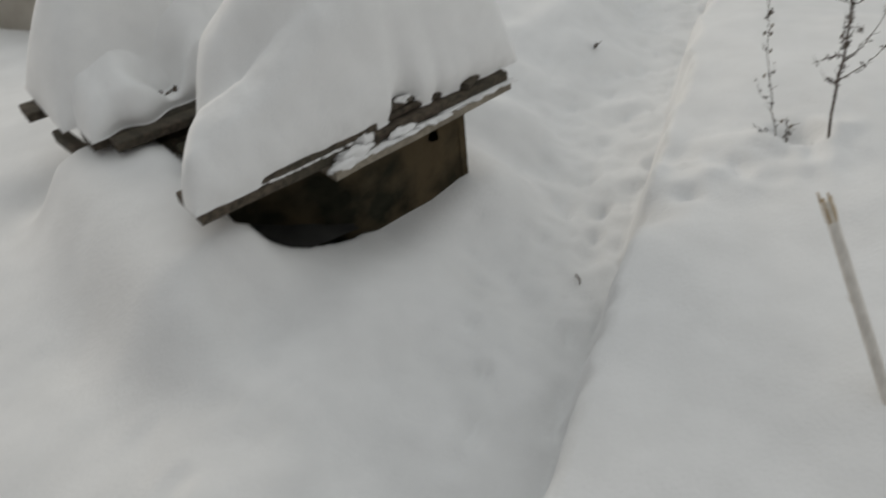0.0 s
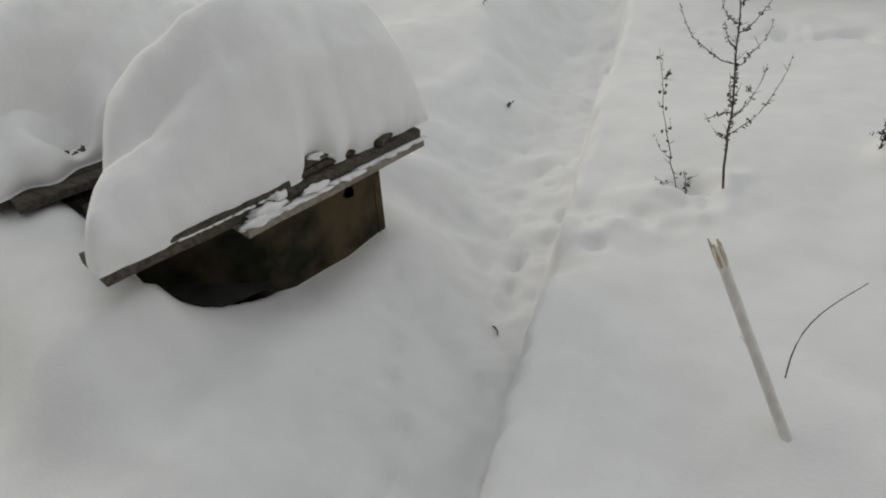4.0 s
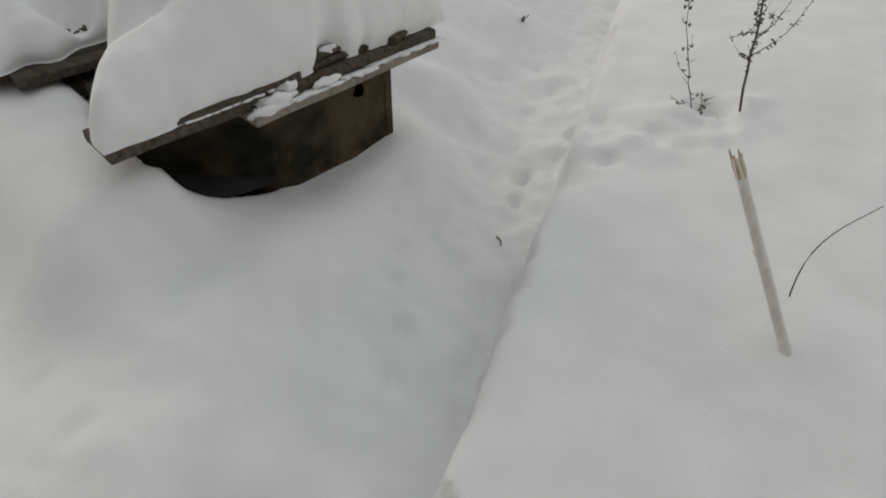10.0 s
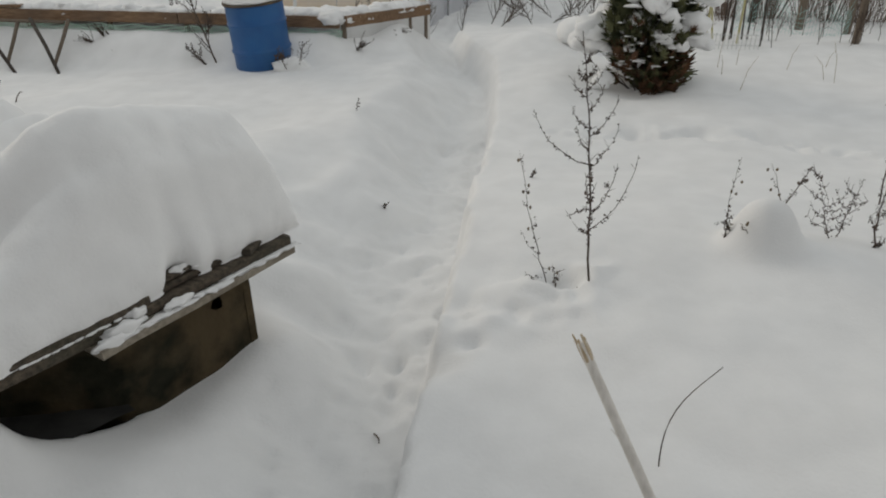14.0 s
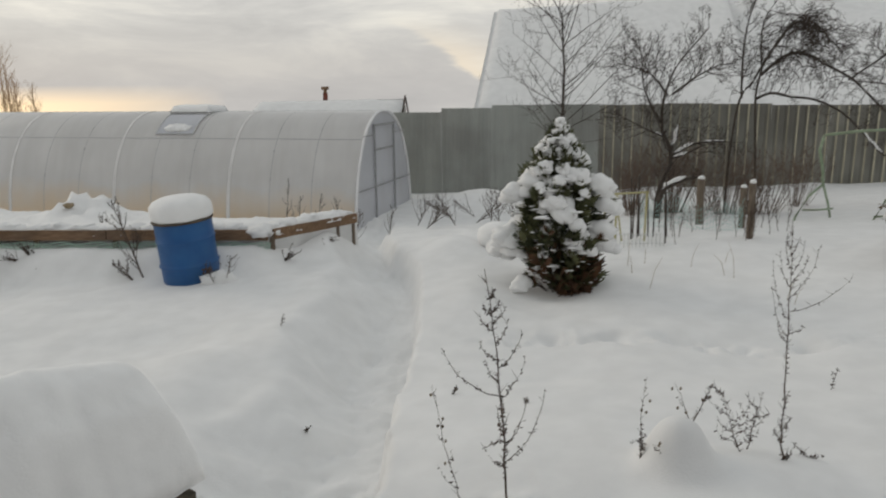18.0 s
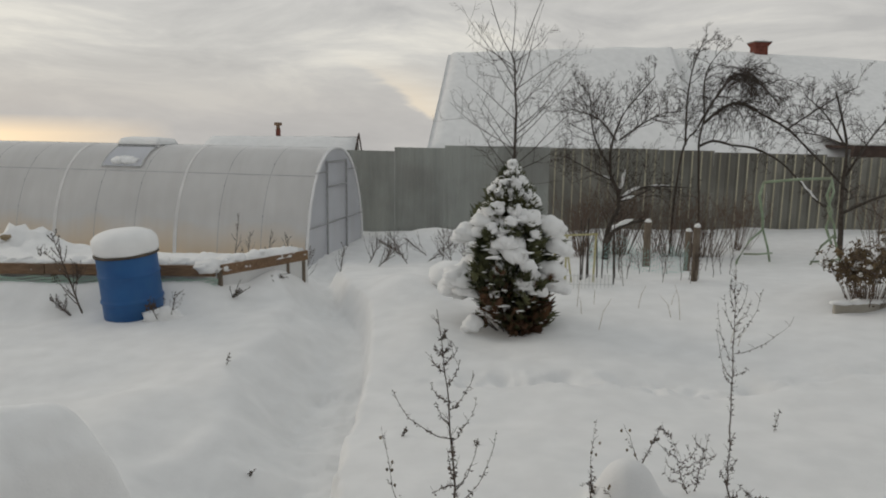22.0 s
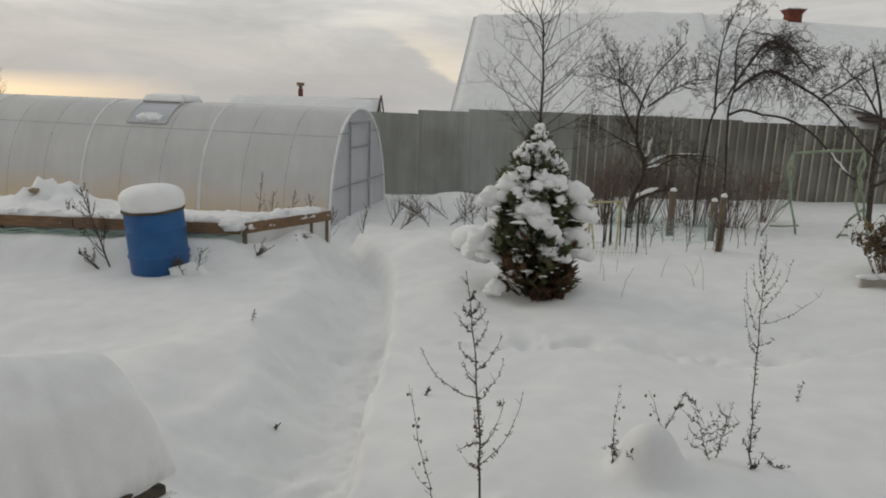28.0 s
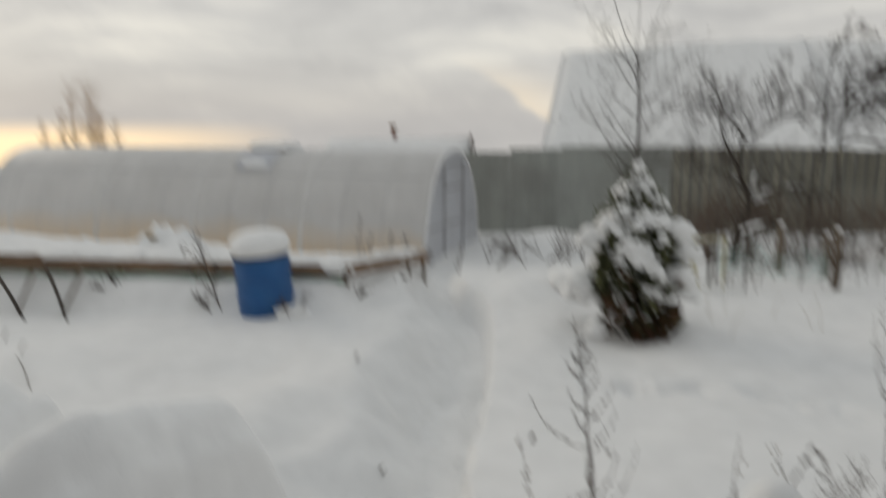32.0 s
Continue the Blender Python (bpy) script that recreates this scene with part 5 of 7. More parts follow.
# ---- bare trees ----
class Tree:
    """Grows limbs, branches and twigs from given main lines."""

    def __init__(self, name, label, base, seed, bark=None, twig=None):
        self.bark, self.twig = bark or BARK, twig or TWIG
        self.rng = random.Random(seed)
        self.base = Vector(base)
        self.th = thing(name, label, "tree", base)
        self.limbs, self.twigs, self.snow = Mesh(), Mesh(), Mesh()

    def sprout(self, pts, radius, level, length, count, up=0.5, start=0.25, most=3, wild=0.25):
        rng = self.rng
        n = len(pts) - 1
        for i in range(count):
            s = start + (1 - start) * (i + rng.random()) / count
            f = s * n
            a = min(int(f), n - 1)
            p = pts[a].lerp(pts[a + 1], f - a)
            along = (pts[a + 1] - pts[a]).normalized()
            side = along.cross(Vector((rng.uniform(-1, 1), rng.uniform(-1, 1), rng.uniform(-1, 1)))).normalized()
            d = (along * 0.42 + side * 0.9 + Vector((0, 0, up * 0.5))).normalized()
            ln = length * (1.15 - 0.6 * s) * rng.uniform(0.6, 1.2)
            line, q = [p], p.copy()
            for j in range(5):
                d = (d + Vector((rng.uniform(-1, 1), rng.uniform(-1, 1), rng.uniform(-1, 1))) * wild + Vector((0, 0, up * 0.22))).normalized()
                q = q + d * ln / 5
                line.append(q)
            r = radius * (0.55 - 0.2 * s)
            r = max(r, 0.0022)
            (self.limbs if level == 1 else self.twigs).tube(line, [r * (1 - 0.15 * j) for j in range(6)], 5 if level == 1 else 3, False)
            if level < most:
                self.sprout(line, r, level + 1, ln * 0.5, 6 if level == 1 else (4 if level == 2 else 3), up, 0.2, most, wild)

    def main(self, pts, r0, r1, name="trunk", sides=9):
        pts = [Vector(p) - self.base for p in pts]
        fine = []
        for i in range(len(pts) - 1):
            for j in range(4):
                a = pts[max(i - 1, 0)]
                b, c = pts[i], pts[i + 1]
                d = pts[min(i + 2, len(pts) - 1)]
                t = j / 4
                q = 0.5 * (2 * b + (c - a) * t + (2 * a - 5 * b + 4 * c - d) * t * t + (3 * b - a - 3 * c + d) * t ** 3)
                fine.append(q + Vector((self.rng.uniform(-1, 1), self.rng.uniform(-1, 1), 0)) * r0 * 0.25)
        fine.append(pts[-1])
        n = len(fine) - 1
        part(name, Mesh().tube(fine, [r0 + (r1 - r0) * i / n for i in range(n + 1)], sides), self.bark, self.th, smooth=True)
        return fine

    def lay_snow(self, pts, r, i0, i1):
        seg = [p + Vector((0, 0, r * 1.1)) for p in pts[i0:i1]]
        n = len(seg) - 1
        seg = [p + Vector((self.rng.uniform(-1, 1), self.rng.uniform(-1, 1), self.rng.uniform(-0.3, 0.6))) * r * 0.5 for p in seg]
        self.snow.tube(seg, [r * (0.25 if i in (0, n) else self.rng.uniform(0.6, 1.5)) for i in range(n + 1)], 8)

    def done(self):
        tagged(part("branchwork", self.limbs, self.bark, self.th), kind="stuff")
        if self.twigs.v:
            tagged(part("crown", self.twigs, self.twig, self.th), kind="stuff")
        if self.snow.v:
            ob = part("branch_snow", self.snow, SNOW_CAP, smooth=True)
            ob.matrix_world = self.th.matrix_world.copy()
            tagged(ob, "strips of snow lying on a bare branch", "snow")


def trees():
    x, y = 1.28, 9.5
    t = Tree("bare_tree", "slim young bare tree with rising branches", (x, y, gz(x, y)), 31)
    tr = t.main([(x, y, gz(x, y) - 0.2), (x - 0.01, y, 0.8), (x + 0.02, y, 1.6), (x - 0.02, y, 2.45)], 0.026, 0.009)
    t.sprout(tr, 0.015, 1, 1.5, 22, 0.30, 0.33, 3, 0.12)
    for i in range(6):
        w = i * 1.05 + t.rng.uniform(-0.3, 0.3)
        lean, tall = t.rng.uniform(0.22, 0.62), t.rng.uniform(0.55, 1.2)
        p = tr[-1 - i % 3]
        q = [p + Vector((lean * f ** 0.8 * math.cos(w) + t.rng.uniform(-0.03, 0.03), lean * f ** 0.8 * math.sin(w), tall * f)) for f in (0.0, 0.2, 0.45, 0.7, 1.0)]
        t.limbs.tube(q, [0.0065, 0.0055, 0.0042, 0.003, 0.0015], 4, False)
        t.sprout(q, 0.006, 3, 0.30, 5, 0.5, 0.2, 3, 0.2)
    t.done()

    x, y = 2.57, 10.0
    t = Tree("bare_tree", "small crooked bare apple tree with snow on its limbs", (x, y, gz(x, y)), 32)
    a = t.main([(x, y, gz(x, y) - 0.2), (2.60, y, 0.35), (2.73, y, 0.73), (2.58, y, 1.19), (2.70, y, 1.79), (3.1, y, 2.32)], 0.036, 0.006)
    b = t.main([(2.54, y - 0.2, gz(x, y) - 0.1), (2.58, y - 0.2, 0.28), (2.74, y - 0.2, 0.43), (3.02, y - 0.2, 0.51)], 0.040, 0.014, "limb")
    c = t.main([(2.72, y, 0.75), (2.93, y, 0.88), (3.18, y, 0.93), (3.54, y, 0.92)], 0.019, 0.006, "limb")
    c2 = t.main([(2.72, y, 0.72), (2.90, y - 0.1, 0.80), (3.10, y - 0.1, 0.90)], 0.014, 0.006, "limb")
    d = t.main([(2.59, y, 1.16), (2.36, y, 1.57), (2.28, y, 2.12)], 0.017, 0.004, "limb")
    e = t.main([(2.65, y, 1.51), (2.41, y, 1.78), (2.01, y, 1.91)], 0.014, 0.004, "limb")
    f = t.main([(2.70, y, 1.52), (2.99, y, 1.74), (3.29, y, 1.89)], 0.015, 0.004, "limb")
    g = t.main([(2.72, y, 0.80), (2.77, y, 1.01), (2.79, y, 1.16)], 0.016, 0.008, "limb")
    i_ = t.main([(2.62, y, 1.0), (2.35, y, 1.12), (1.98, y, 1.32)], 0.014, 0.004, "limb")
    for q, n in ((a, 20), (d, 12), (e, 13), (f, 13), (c, 7), (b, 4), (i_, 10), (c2, 4)):
        t.sprout(q, 0.012, 1, 0.62, int(n * 1.4), 0.42, 0.3, 4, 0.24)
    t.lay_snow(b, 0.030, 5, 11)
    t.lay_snow(c, 0.018, 1, 6)
    t.lay_snow(c, 0.014, 7, 11)
    t.lay_snow(g, 0.018, 1, 8)
    t.lay_snow(c2, 0.016, 1, 5)
    t.lay_snow(i_, 0.014, 0, 3)
    t.done()

    x, y = 4.0, 10.5
    t = Tree("bare_tree", "old bare apple tree with a dense tangle of twigs", (x, y, gz(x, y)), 33)
    a = t.main([(x, y, gz(x, y) - 0.2), (3.95, y, 0.8), (3.90, y, 1.48), (3.96, y, 1.86)], 0.016, 0.013)
    b = t.main([(3.94, y, 1.75), (4.25, y, 2.0), (4.48, y, 2.01), (4.75, y, 1.88), (5.08, y - 0.1, 1.67), (5.35, y - 0.2, 1.38), (5.62, y - 0.3, 1.09), (5.84, y - 0.3, 0.87)], 0.022, 0.011, "limb")
    c = t.main([(3.72, y, 1.46), (3.70, y, 1.98), (3.75, y, 2.49), (3.89, y, 2.9)], 0.016, 0.004, "limb")
    d = t.main([(3.91, y, 1.45), (4.10, y, 1.52), (4.32, y - 0.1, 1.47), (4.62, y - 0.1, 1.43), (4.94, y - 0.2, 1.26), (5.25, y - 0.2, 0.97), (5.43, y - 0.3, 0.75), (5.63, y - 0.3, 0.65)], 0.018, 0.010, "limb")
    e = t.main([(3.60, y, gz(3.6, y) - 0.2), (3.62, y, 0.7), (3.70, y, 1.44), (3.85, y, 1.66), (3.94, y, 1.85), (4.02, y, 2.0)], 0.015, 0.013, "limb")
    f = t.main([(3.98, y, 1.92), (4.25, y, 2.34), (4.42, y, 2.40), (4.72, y, 2.24), (4.95, y, 2.0)], 0.022, 0.007, "limb")
    g = t.main([(3.94, y, 1.88), (3.93, y, 2.42), (4.16, y, 2.78)], 0.014, 0.003, "limb")
    for q, n, ln in ((b, 26, 0.5), (c, 20, 0.42), (d, 16, 0.42), (e, 8, 0.4), (f, 26, 0.5), (g, 12, 0.4)):
        t.sprout(q, 0.012, 1, ln, n, 0.22, 0.1, 4, 0.34)
    # drooping tangle of old fruiting wood
    rng = t.rng
    for i in range(190):
        w, el = rng.uniform(0, 2 * math.pi), rng.uniform(-0.1, 1.0)
        q = f[int(rng.triangular(1, len(f) - 1, len(f) * 0.55))] if i % 3 else b[int(rng.uniform(2, len(b) * 0.55))]
        o = q + Vector((rng.uniform(-0.12, 0.12), rng.uniform(-0.25, 0.25), rng.uniform(-0.10, 0.04)))
        ln = rng.uniform(0.30, 0.72)
        d_ = Vector((math.cos(w) * math.cos(el), 0.6 * math.sin(w) * math.cos(el), math.sin(el)))
        line, q = [o], o.copy()
        for j in range(7):
            d_ = (d_ + Vector((rng.uniform(-0.15, 0.15), rng.uniform(-0.15, 0.15), -0.24 - 0.05 * j))).normalized()
            q = q + d_ * ln / 7
            line.append(q)
        t.twigs.tube(line, [0.005 * (1 - 0.1 * j) for j in range(8)], 4, False)
        t.sprout(line, 0.007, 3, 0.2, 3, 0.0, 0.2, 3, 0.3)
    t.lay_snow(b, 0.018, 10, 14)
    t.lay_snow(b, 0.016, 17, 20)
    t.lay_snow(d, 0.017, 19, 25)
    t.lay_snow(d, 0.015, 7, 11)
    t.done()

    x, y = 5.69, 10.0
    t = Tree("bare_tree", "bare apple tree by a garden swing frame", (x, y, gz(x, y)), 34)
    a = t.main([(x, y, gz(x, y) - 0.2), (5.66, y, 0.5), (5.64, y, 0.9), (5.62, y, 1.55), (5.42, y, 2.17)], 0.040, 0.010)
    b = t.main([(5.60, y, 1.50), (5.35, y, 1.85), (5.05, y, 2.1)], 0.016, 0.004, "limb")
    c = t.main([(5.66, y, 1.10), (5.95, y, 1.60), (6.25, y, 2.0)], 0.018, 0.005, "limb")
    d = t.main([(5.64, y, 0.6), (6.1, y - 0.1, 0.85), (6.5, y - 0.1, 0.92)], 0.022, 0.006, "limb")
    e = t.main([(4.91, y + 0.2, 1.67), (5.16, y + 0.1, 1.88), (5.44, y, 2.1), (5.72, y, 2.24)], 0.012, 0.004, "limb")
    f = t.main([(5.60, y, 1.5), (5.25, y, 1.62), (4.85, y, 1.66)], 0.013, 0.004, "limb")
    for q, n in ((a, 10), (b, 14), (c, 16), (d, 10), (e, 12), (f, 10)):
        t.sprout(q, 0.011, 1, 0.5, n, 0.4, 0.2, 4, 0.3)
    t.lay_snow(d, 0.02, 5, 7)
    t.done()

    # trees on the far horizon
    for i, (fx, fy, fh) in enumerate(((-48.8, 70, 7.4), (-47.6, 71, 7.9), (-46.4, 70, 6.6), (-51.5, 72, 5.0), (-45.0, 69, 4.8), (-54.5, 73, 4.2), (-43.9, 70, 4.2))):
        t = Tree("far_tree", "distant bare tree on the skyline", (fx, fy, -2.0), 60 + i, SUNLIT_FAR_TREE, SUNLIT_FAR_TREE)
        q = t.main([(fx, fy, -2.2), (fx + 0.1, fy, -2 + fh * 0.4), (fx, fy, -2 + fh)], 0.09, 0.03, sides=6)
        t.sprout(q, 0.05, 1, fh * 0.36, 34, 0.9, 0.12, 3, 0.18)
        tagged(t.th, group="trees on the skyline")
        t.done()


# ---- greenhouse ----
GN = Vector((-1.46, 10.5, 0))
GA = Vector((-0.9765, 0.2155, 0))
GC = Vector((0.2155, 0.9765, 0))
GW, GTOP, GBASE, GLEN = 2.46, 1.32, -0.62, 8.71


def gp(k, s, z):
    p = GN + GA * k + GC * s
    return Vector((p.x, p.y, z))


def arch(a, inset=0.0):
    """Across and height of the arch at a from 0 (near foot) to 1 (far foot)."""
    w = math.pi * a
    c, s = math.cos(w), math.sin(w)
    e = 2 / 2.25
    s_ = GW / 2 - (GW / 2 - inset) * math.copysign(abs(c) ** e, c)
    z_ = GBASE + (GTOP - GBASE - inset) * abs(s) ** e
    return s_, z_


SEAM = material("seam_strip", (0.64, 0.63, 0.62), (0.74, 0.73, 0.715), rough=0.6, scale=5, bump=0.1, spec=0.2)
TRIM = material("white_trim", (0.72, 0.72, 0.73), (0.80, 0.80, 0.80), rough=0.5, scale=6, bump=0.05)


def greenhouse():
    th = thing("greenhouse", "arched greenhouse of milky polycarbonate on a steel frame", "greenhouse", (0, 0, 0))
    n = 40
    # roof sheets
    edges = [0.0, 2.01, 4.02, 6.03, GLEN]
    for a, b in zip(edges, edges[1:]):
        k = Mesh()
        rows = 12
        for r in range(rows + 1):
            kk = a + 0.004 + (b - a - 0.008) * r / rows
            for i in range(n + 1):
                s, z = arch(i / n)
                dent = -0.006 * abs(math.sin(math.pi * kk / 0.67)) * (0.4 + 0.6 * abs(noise.noise((kk, i * 0.1, 2))))
                s2, z2 = arch(i / n, -dent)
                k.v.append(tuple(gp(kk, s2, z2)))
        k.f = [(r * (n + 1) + i, r * (n + 1) + i + 1, (r + 1) * (n + 1) + i + 1, (r + 1) * (n + 1) + i) for r in range(rows) for i in range(n)]
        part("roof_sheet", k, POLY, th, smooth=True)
    # hoops and seam strips
    for j in range(14):
        kk = min(0.012 + 0.67 * j, GLEN - 0.012)
        pts = [gp(kk, *arch(i / n, 0.003)) for i in range(n + 1)]
        part("hoop", Mesh().tube(pts, 0.0052, 5), HOOP_GREY, th)
        if j % 3 == 0 and 0 < j < 13:
            k = Mesh()
            for i in range(n + 1):
                s, z = arch(i / n, -0.004)
                k.v += [tuple(gp(kk - 0.03, s, z)), tuple(gp(kk + 0.03, s, z))]
            k.f = [(2 * i, 2 * i + 1, 2 * i + 3, 2 * i + 2) for i in range(n)]
            part("seam_strip", k, SEAM, th, "whitish overlap strip", smooth=True)
        for a in (0.155, 0.24, 0.33):
            s, z = arch(a, -0.004)
            if j % 3 != 0:
                part("fixing", Mesh().blob(tuple(gp(kk, s, z)), (0.009, 0.009, 0.009), j, 0.1, 4, 6), FRAME_GREY, th)
    for a in (0.155, 0.285, 0.5, 0.715, 0.845):
        s, z = arch(a, 0.003)
        if a in (0.155, 0.845):
            s, z = arch(a, 0.022)
        part("purlin", Mesh().tube([gp(0.0, s, z), gp(GLEN / 2, s, z), gp(GLEN, s, z)], 0.006, 4), HOOP_GREY, th)
    # end walls
    for kk in (-0.006, GLEN + 0.006):
        k = Mesh()
        pts = [arch(i / n, 0.004) for i in range(n + 1)]
        k.v = [tuple(gp(kk, s, z)) for s, z in pts] + [tuple(gp(kk, s, GBASE)) for s, z in pts]
        k.f = [(i, i + 1, n + 2 + i, n + 1 + i) if kk > 0 else (n + 1 + i, n + 2 + i, i + 1, i) for i in range(n)]
        part("end_wall", k, POLY_END, th)
    rim = [gp(-0.018, *arch(i / n, -0.002)) for i in range(n + 1)]
    part("edge_trim", Mesh().tube(rim, 0.024, 6), TRIM, th, "pale edge trim", smooth=True)
    # the door in the near end
    door = new("door")
    door.parent = th

    def bar(s0, z0, s1, z1, r=0.016, owner=door, nm="rail"):
        a, b = gp(-0.034, s0, z0), gp(-0.034, s1, z1)
        d = (b - a).normalized()
        u = GA
        w = d.cross(u)
        k = Mesh()
        vs = [p + u * (0.014 * x) + w * (0.45 * r * y) for p in (a, b) for x, y in ((-1, -1), (1, -1), (1, 1), (-1, 1))]
        k.add(vs, [(0, 1, 2, 3), (7, 6, 5, 4)] + [(i, (i + 1) % 4, 4 + (i + 1) % 4, 4 + i) for i in range(4)])
        part(nm, k, DOOR_GREY, owner)
    j0, j1 = 0.78, 1.62
    bar(j0, GBASE + 0.1, j0, 1.14, nm="jamb")
    bar(j1, GBASE + 0.1, j1, 1.14, nm="jamb")
    bar(j0 - 0.01, 1.12, j1 + 0.01, 1.12, 0.03)
    bar(j0, 0.76, j1, 0.76, 0.026)
    bar(j0, 0.22, j1, 0.22, 0.016)
    bar(0.10, 0.22, j0, 0.22, 0.012, th, "crossbar")
    bar(j1, 0.22, GW - 0.1, 0.22, 0.012, th, "crossbar")
    bar(0.36, 0.98, j0, 0.98, 0.012, th, "crossbar")
    bar(j1, 0.98, GW - 0.36, 0.98, 0.012, th, "crossbar")
    # roof vent
    vent = new("roof_vent")
    vent.parent = th
    tagged(vent, "dark-framed roof vent")
    a0, a1, k0, k1 = 0.30, 0.425, 2.80, 3.47
    for (ka, aa), (kb, ab) in (((k0, a0), (k1, a0)), ((k0, a1), (k1, a1)), ((k0, a0), (k0, a1)), ((k1, a0), (k1, a1))):
        pts = [gp(ka + (kb - ka) * i / 6, *arch(aa + (ab - aa) * i / 6, -0.016)) for i in range(7)]
        part("frame_bar", Mesh().tube(pts, 0.009, 4), HOOP_GREY, vent)
    k = Mesh()
    for i in range(9):
        for j in range(9):
            s, z = arch(a0 + (a1 - a0) * j / 8, -0.012)
            k.v.append(tuple(gp(k0 + (k1 - k0) * i / 8, s, z)))
    k.f = [(i * 9 + j, i * 9 + j + 1, (i + 1) * 9 + j + 1, (i + 1) * 9 + j) for i in range(8) for j in range(8)]
    part("pane", k, POLY_END, vent, smooth=True)
    # snow left on the roof
    s, z = arch(0.325, -0.02)
    k = Mesh()
    for i in range(5):
        k.blob((0.07 * i, 0, 0.012 * math.sin(i)), (0.085, 0.09 - 0.012 * abs(i - 2), 0.04), i, 0.6, 6, 10)
    ob = part("snow_patch", k, SNOW_CAP, smooth=True)
    ob.matrix_world = Matrix.Translation(gp(3.25, s, z)) @ pose(0, 0, 0, 45, 0, -10)
    tagged(ob, "small patch of snow on a greenhouse vent", "snow")
    slab, nu, nv = Mesh(), 24, 10
    for j in range(nv + 1):
        for i in range(nu + 1):
            a, b = i / nu, j / nv
            e = min(1, min(a, 1 - a) * 12, min(b, 1 - b) * 6)
            zt = 0.10 * math.sqrt(max(0, 1 - (1 - e) ** 2)) * (1 + 0.25 * noise.noise((a * 4, b * 3, 1)))
            slab.v.append((a * 0.72, b * 0.55 - 0.27, zt))
    for j in range(nv + 1):
        for i in range(nu + 1):
            a, b = i / nu, j / nv
            slab.v.append((a * 0.72, b * 0.55 - 0.27, -0.03 - 0.12 * (abs(b - 0.5) * 2) ** 2))
    q, w = (nu + 1) * (nv + 1), nu + 1
    for j in range(nv):
        for i in range(nu):
            a = j * w + i
            slab.f += [(a, a + 1, a + w + 1, a + w), (q + a + w, q + a + w + 1, q + a + 1, q + a)]
    rimi = [i for i in range(w)] + [j * w + nu for j in range(1, nv + 1)] + [nv * w + i for i in range(nu - 1, -1, -1)] + [j * w for j in range(nv - 1, 0, -1)]
    slab.f += [(rimi[i], rimi[(i + 1) % len(rimi)], q + rimi[(i + 1) % len(rimi)], q + rimi[i]) for i in range(len(rimi))]
    ob = part("ridge_snow", slab, SNOW_CAP, smooth=True)
    ob.matrix_world = Matrix.Translation(gp(2.78, GW / 2 - 0.05, GTOP + 0.0)) @ Matrix.Rotation(math.atan2(GA.y, GA.x), 4, "Z")
    tagged(ob, "slab of snow on the ridge of a greenhouse", "snow")


